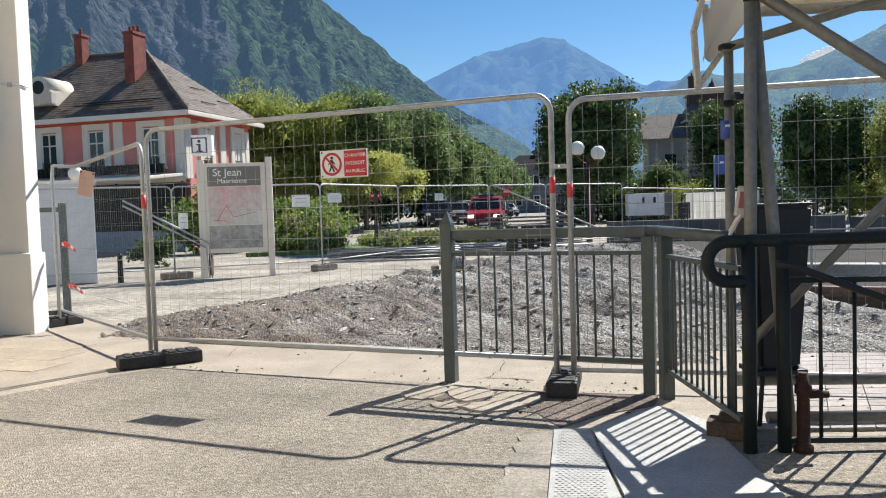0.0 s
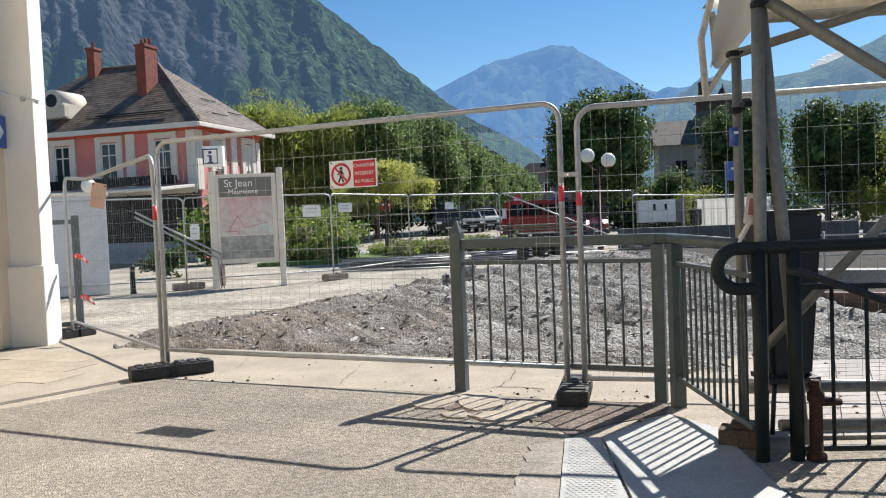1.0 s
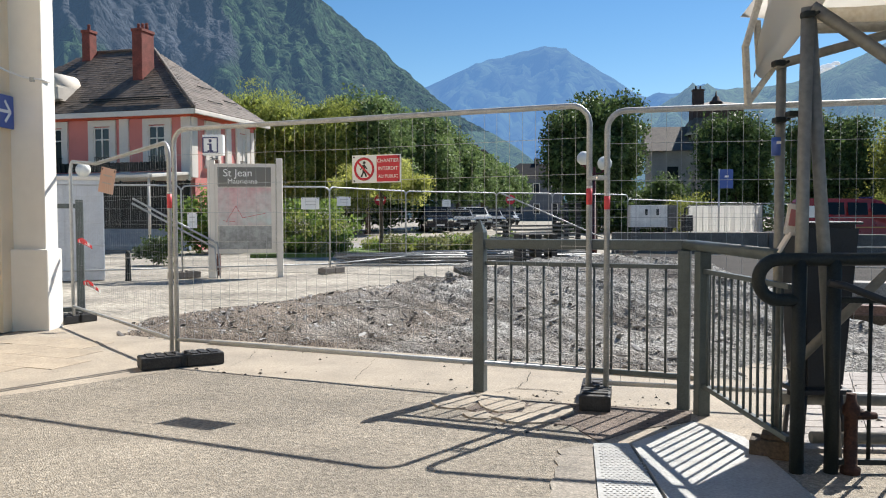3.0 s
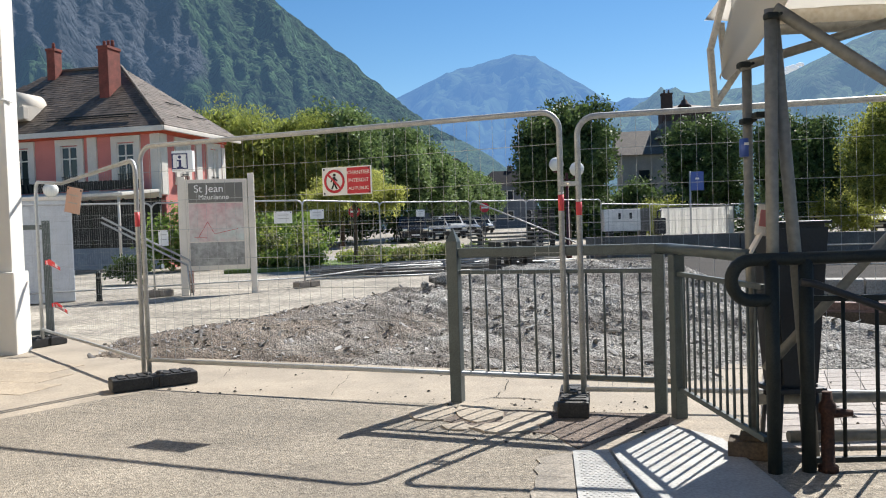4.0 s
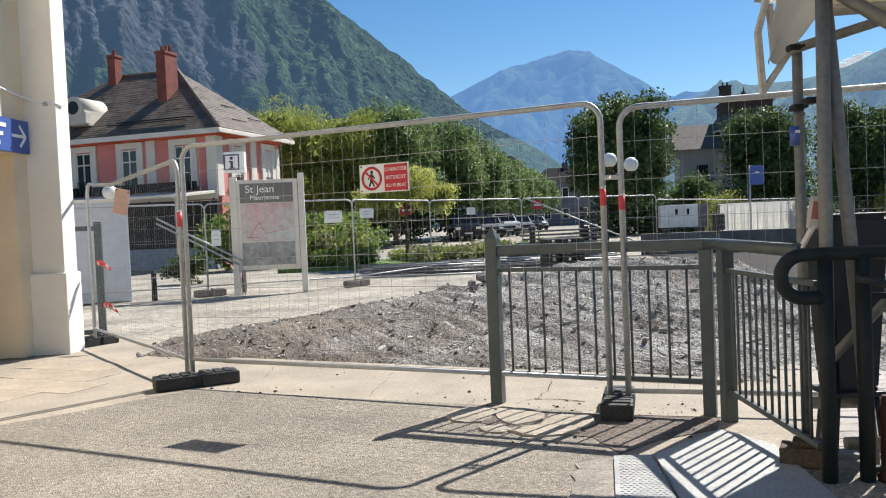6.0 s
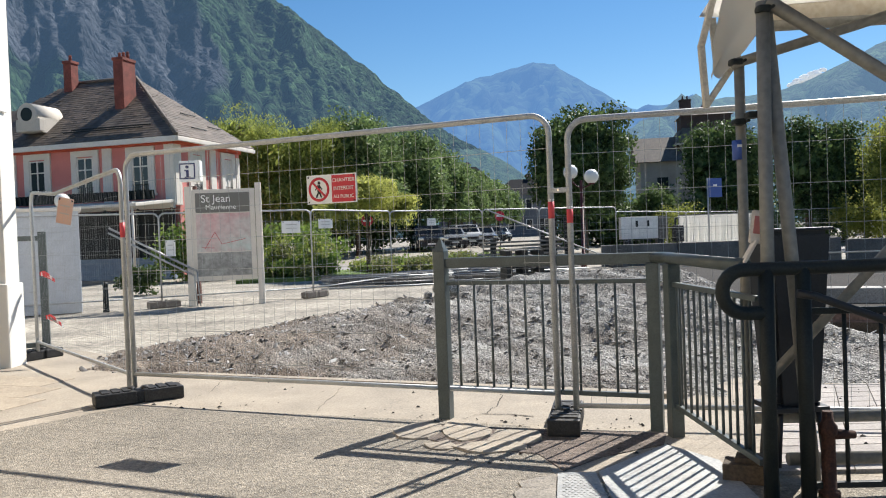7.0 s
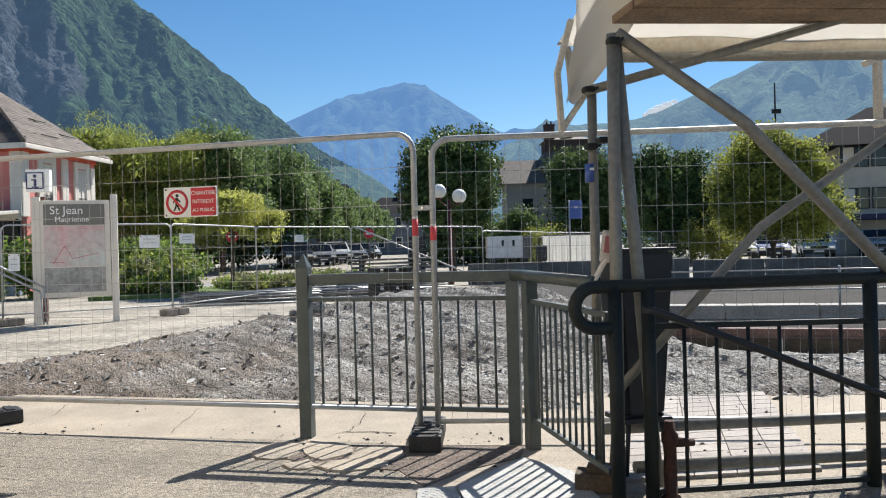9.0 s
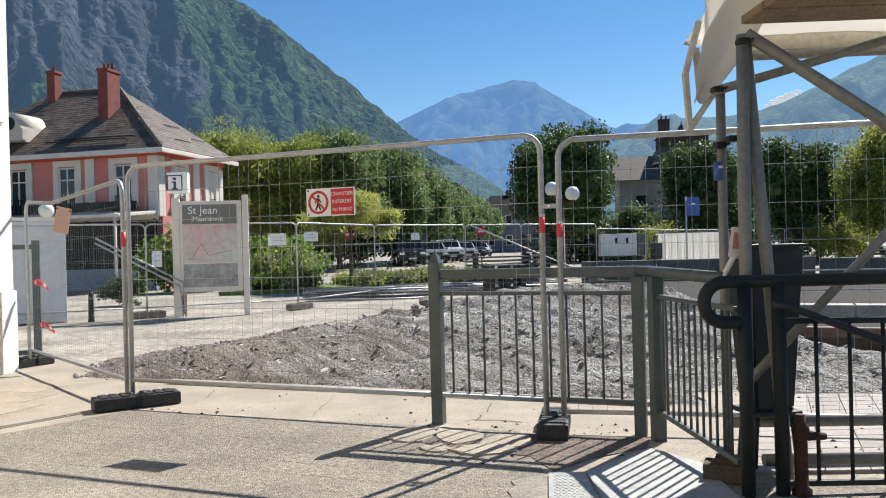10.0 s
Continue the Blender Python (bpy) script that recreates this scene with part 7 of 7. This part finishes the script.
def rebar_brace():
    """Bracing props behind the far fences."""
    for a, b in (((1.3, 24.0, 2.0), (5.0, 25.5, 0.45)), ((-6.9, 16.9, 1.72), (-5.2, 17.2, 0.75)), ((-6.9, 16.86, 1.62), (-5.25, 17.16, 0.66))):
        t = thing("brace_pole", pose(0, 0, 0), "long galvanised bracing tube leaning on the fence", "brace", "fence braces")
        bm = bmesh.new()
        tube(bm, [a, b], 0.022, 8)
        part("tube", bm, M_GALV, t)
        bm = bmesh.new()
        tube(bm, [(b[0], b[1], b[2]), (b[0] + 0.05, b[1], 0.0)], 0.014, 8)
        part("foot", bm, M_GALV, t)


rebar_brace()


def bollard(x, y, h=0.62):
    t = thing("bollard", pose(x, y, 0), "short dark post behind the fence", "bollard")
    bm = bmesh.new()
    lathe(bm, [(0.07, 0), (0.06, 0.04), (0.05, h - 0.08), (0.06, h - 0.06), (0.03, h)], 12)
    part("post", bm, M_RAILDARK, t)
    bm = bmesh.new()
    lathe(bm, [(0.055, h - 0.16), (0.055, h - 0.12)], 12)
    part("band", bm, M_WALLGREY, t)


bollard(-6.94, 16.7)


def heap_rock():
    t = thing("boulder", pose(0.05, 12.2, 0.52, 0, 0, 20), "dark angular rock on top of the heap", "rock")
    bm = bmesh.new()
    bmesh.ops.create_icosphere(bm, subdivisions=2, radius=0.2)
    for v in bm.verts:
        v.co += 0.08 * noise.noise_vector(v.co * 4)
        v.co.z *= 0.55
        v.co.x *= 1.2
    part("stone", bm, M_GRAVEL, t)
    bm = bmesh.new()
    bmesh.ops.create_icosphere(bm, subdivisions=1, radius=0.07, matrix=Matrix.Translation((-0.3, -0.05, -0.08)))
    part("chip", bm, M_GRAVEL, t)


heap_rock()


def crack(pts, w=0.006):
    bm = bmesh.new()
    rnd = random.Random(len(pts) * 7 + int(pts[0][0] * 10))
    line = []
    for (x0, y0), (x1, y1) in zip(pts, pts[1:]):
        for k in range(6):
            u = k / 6
            line.append((x0 + (x1 - x0) * u + rnd.uniform(-0.012, 0.012), y0 + (y1 - y0) * u + rnd.uniform(-0.012, 0.012)))
    rows = [(bm.verts.new((x - w * rnd.uniform(0.3, 1), y - w, 0.003)), bm.verts.new((x + w * rnd.uniform(0.3, 1), y + w, 0.003))) for x, y in line]
    for a, q in zip(rows, rows[1:]):
        bm.faces.new((a[0], q[0], q[1], a[1]))
    tagged(mesh_object("crack_trim", bm, M_SHADE_DIRT), "thin dark crack in the concrete strip", "crack", kind="structure")


crack([(0.15, 6.05), (0.32, 6.2), (0.42, 6.45), (0.5, 6.9)])
crack([(0.3, 6.16), (0.5, 6.12), (0.7, 6.0)])
crack([(-2.2, 7.0), (-2.1, 7.5), (-2.15, 8.1)], 0.003)
crack([(-1.0, 6.42), (-0.95, 6.9), (-0.9, 7.55)], 0.003)


def grit():
    rnd = random.Random(33)
    vs, fs = [], []
    for k in range(250):
        if k < 60:
            x = rnd.uniform(-2.6, 1.3)
            y = 6.98 - (x + 2.62) * 0.374 + rnd.random() ** 1.5 * 1.2 * (1 if k % 3 else 0.3)
        elif k < 160:
            x, y = rnd.uniform(-0.3, 1.4), rnd.uniform(4.9, 6.0)
        else:
            x, y = rnd.uniform(2.0, 4.2), rnd.uniform(4.6, 7.0)
        r = 0.004 + 0.011 * rnd.random() ** 4
        z = 0.024 if k >= 160 else 0.004
        o = len(vs)
        a = rnd.uniform(0, 6)
        for i in range(5):
            q = r * rnd.uniform(0.7, 1.3)
            vs.append((x + q * 1.4 * math.cos(a + i * 1.257), y + q * math.sin(a + i * 1.257), z - 0.002))
        vs.append((x, y, z + r * 0.7))
        fs += [(o + i, o + (i + 1) % 5, o + 5) for i in range(5)]
    me = bpy.data.meshes.new("loose_grit")
    me.from_pydata(vs, [], fs)
    me.materials.append(M_SHADE_DIRT)
    tagged(new("loose_grit", me), "dark crumbs and small stones scattered on the pavement", "grit", kind="stuff")


grit()


def paving_slabs():
    t = thing("slab_paving", pose(0, 0, 0), "sandy stone paving slabs in front of the building", "paving")
    u, v = Vector((0.93, -0.36, 0)), Vector((0.36, 0.93, 0))
    o = Vector((-5.28, 6.35, 0))
    w, h = 0.62, 0.46
    inside = [(-5.28, 5.3), (-3.55, 6.55), (-2.95, 7.35), (-4.25, 9.2), (-5.28, 9.2)]

    def within(p):
        r = False
        for (x0, y0), (x1, y1) in zip(inside, inside[1:] + inside[:1]):
            if (y0 > p.y) != (y1 > p.y) and p.x < (x1 - x0) * (p.y - y0) / (y1 - y0) + x0:
                r = not r
        return r
    bm = bmesh.new()
    box(bm, (0, 0, 0), (w - 0.006, h - 0.006, 0.02), bevel=0.002)
    me = bpy.data.meshes.new("slab")
    bm.to_mesh(me)
    bm.free()
    me.materials.append(M_PAVER)
    for j in range(-4, 10):
        for i in range(-3, 6):
            c = o + u * (w * (i + 0.5 * (j % 2))) + v * (h * j)
            if all(within(c + u * (sx * w / 2) + v * (sy * h / 2)) for sx in (-1, 1) for sy in (-1, 1)):
                ob = new("slab", me)
                ob.parent = t
                ob.matrix_local = Matrix.Translation((c.x, c.y, -0.0072)) @ Matrix.Rotation(math.atan2(u.y, u.x), 4, "Z")


M_PAVER = material("sandy_paver", (0.36, 0.30, 0.225), 0.85, spread=0.14, scale=2.2, fine=60, bump=0.2, bump_scale=0.003, random=0.06)
paving_slabs()


# ---- movement ----
def motions():
    rows = [(0.0, 2.05, 46.0, -97), (0.5, 2.55, 42.0, -80), (1.0, 4.35, 38.2, -46), (1.5, 6.1, 36.3, -20), (2.0, 9.05, 35.5, -2),
            (2.5, 13.25, 35.5, 0), (3.0, 17.6, 35.5, 0), (3.2, 19.3, 35.5, 0), (4.5, 30.5, 35.5, 0), (7.0, 52.0, 35.5, 0), (10.0, 78.0, 35.5, 0)]
    walk(van, [(t, pose(x, y, 0.03, 0, 0, a)) for t, x, y, a in rows])


motions()
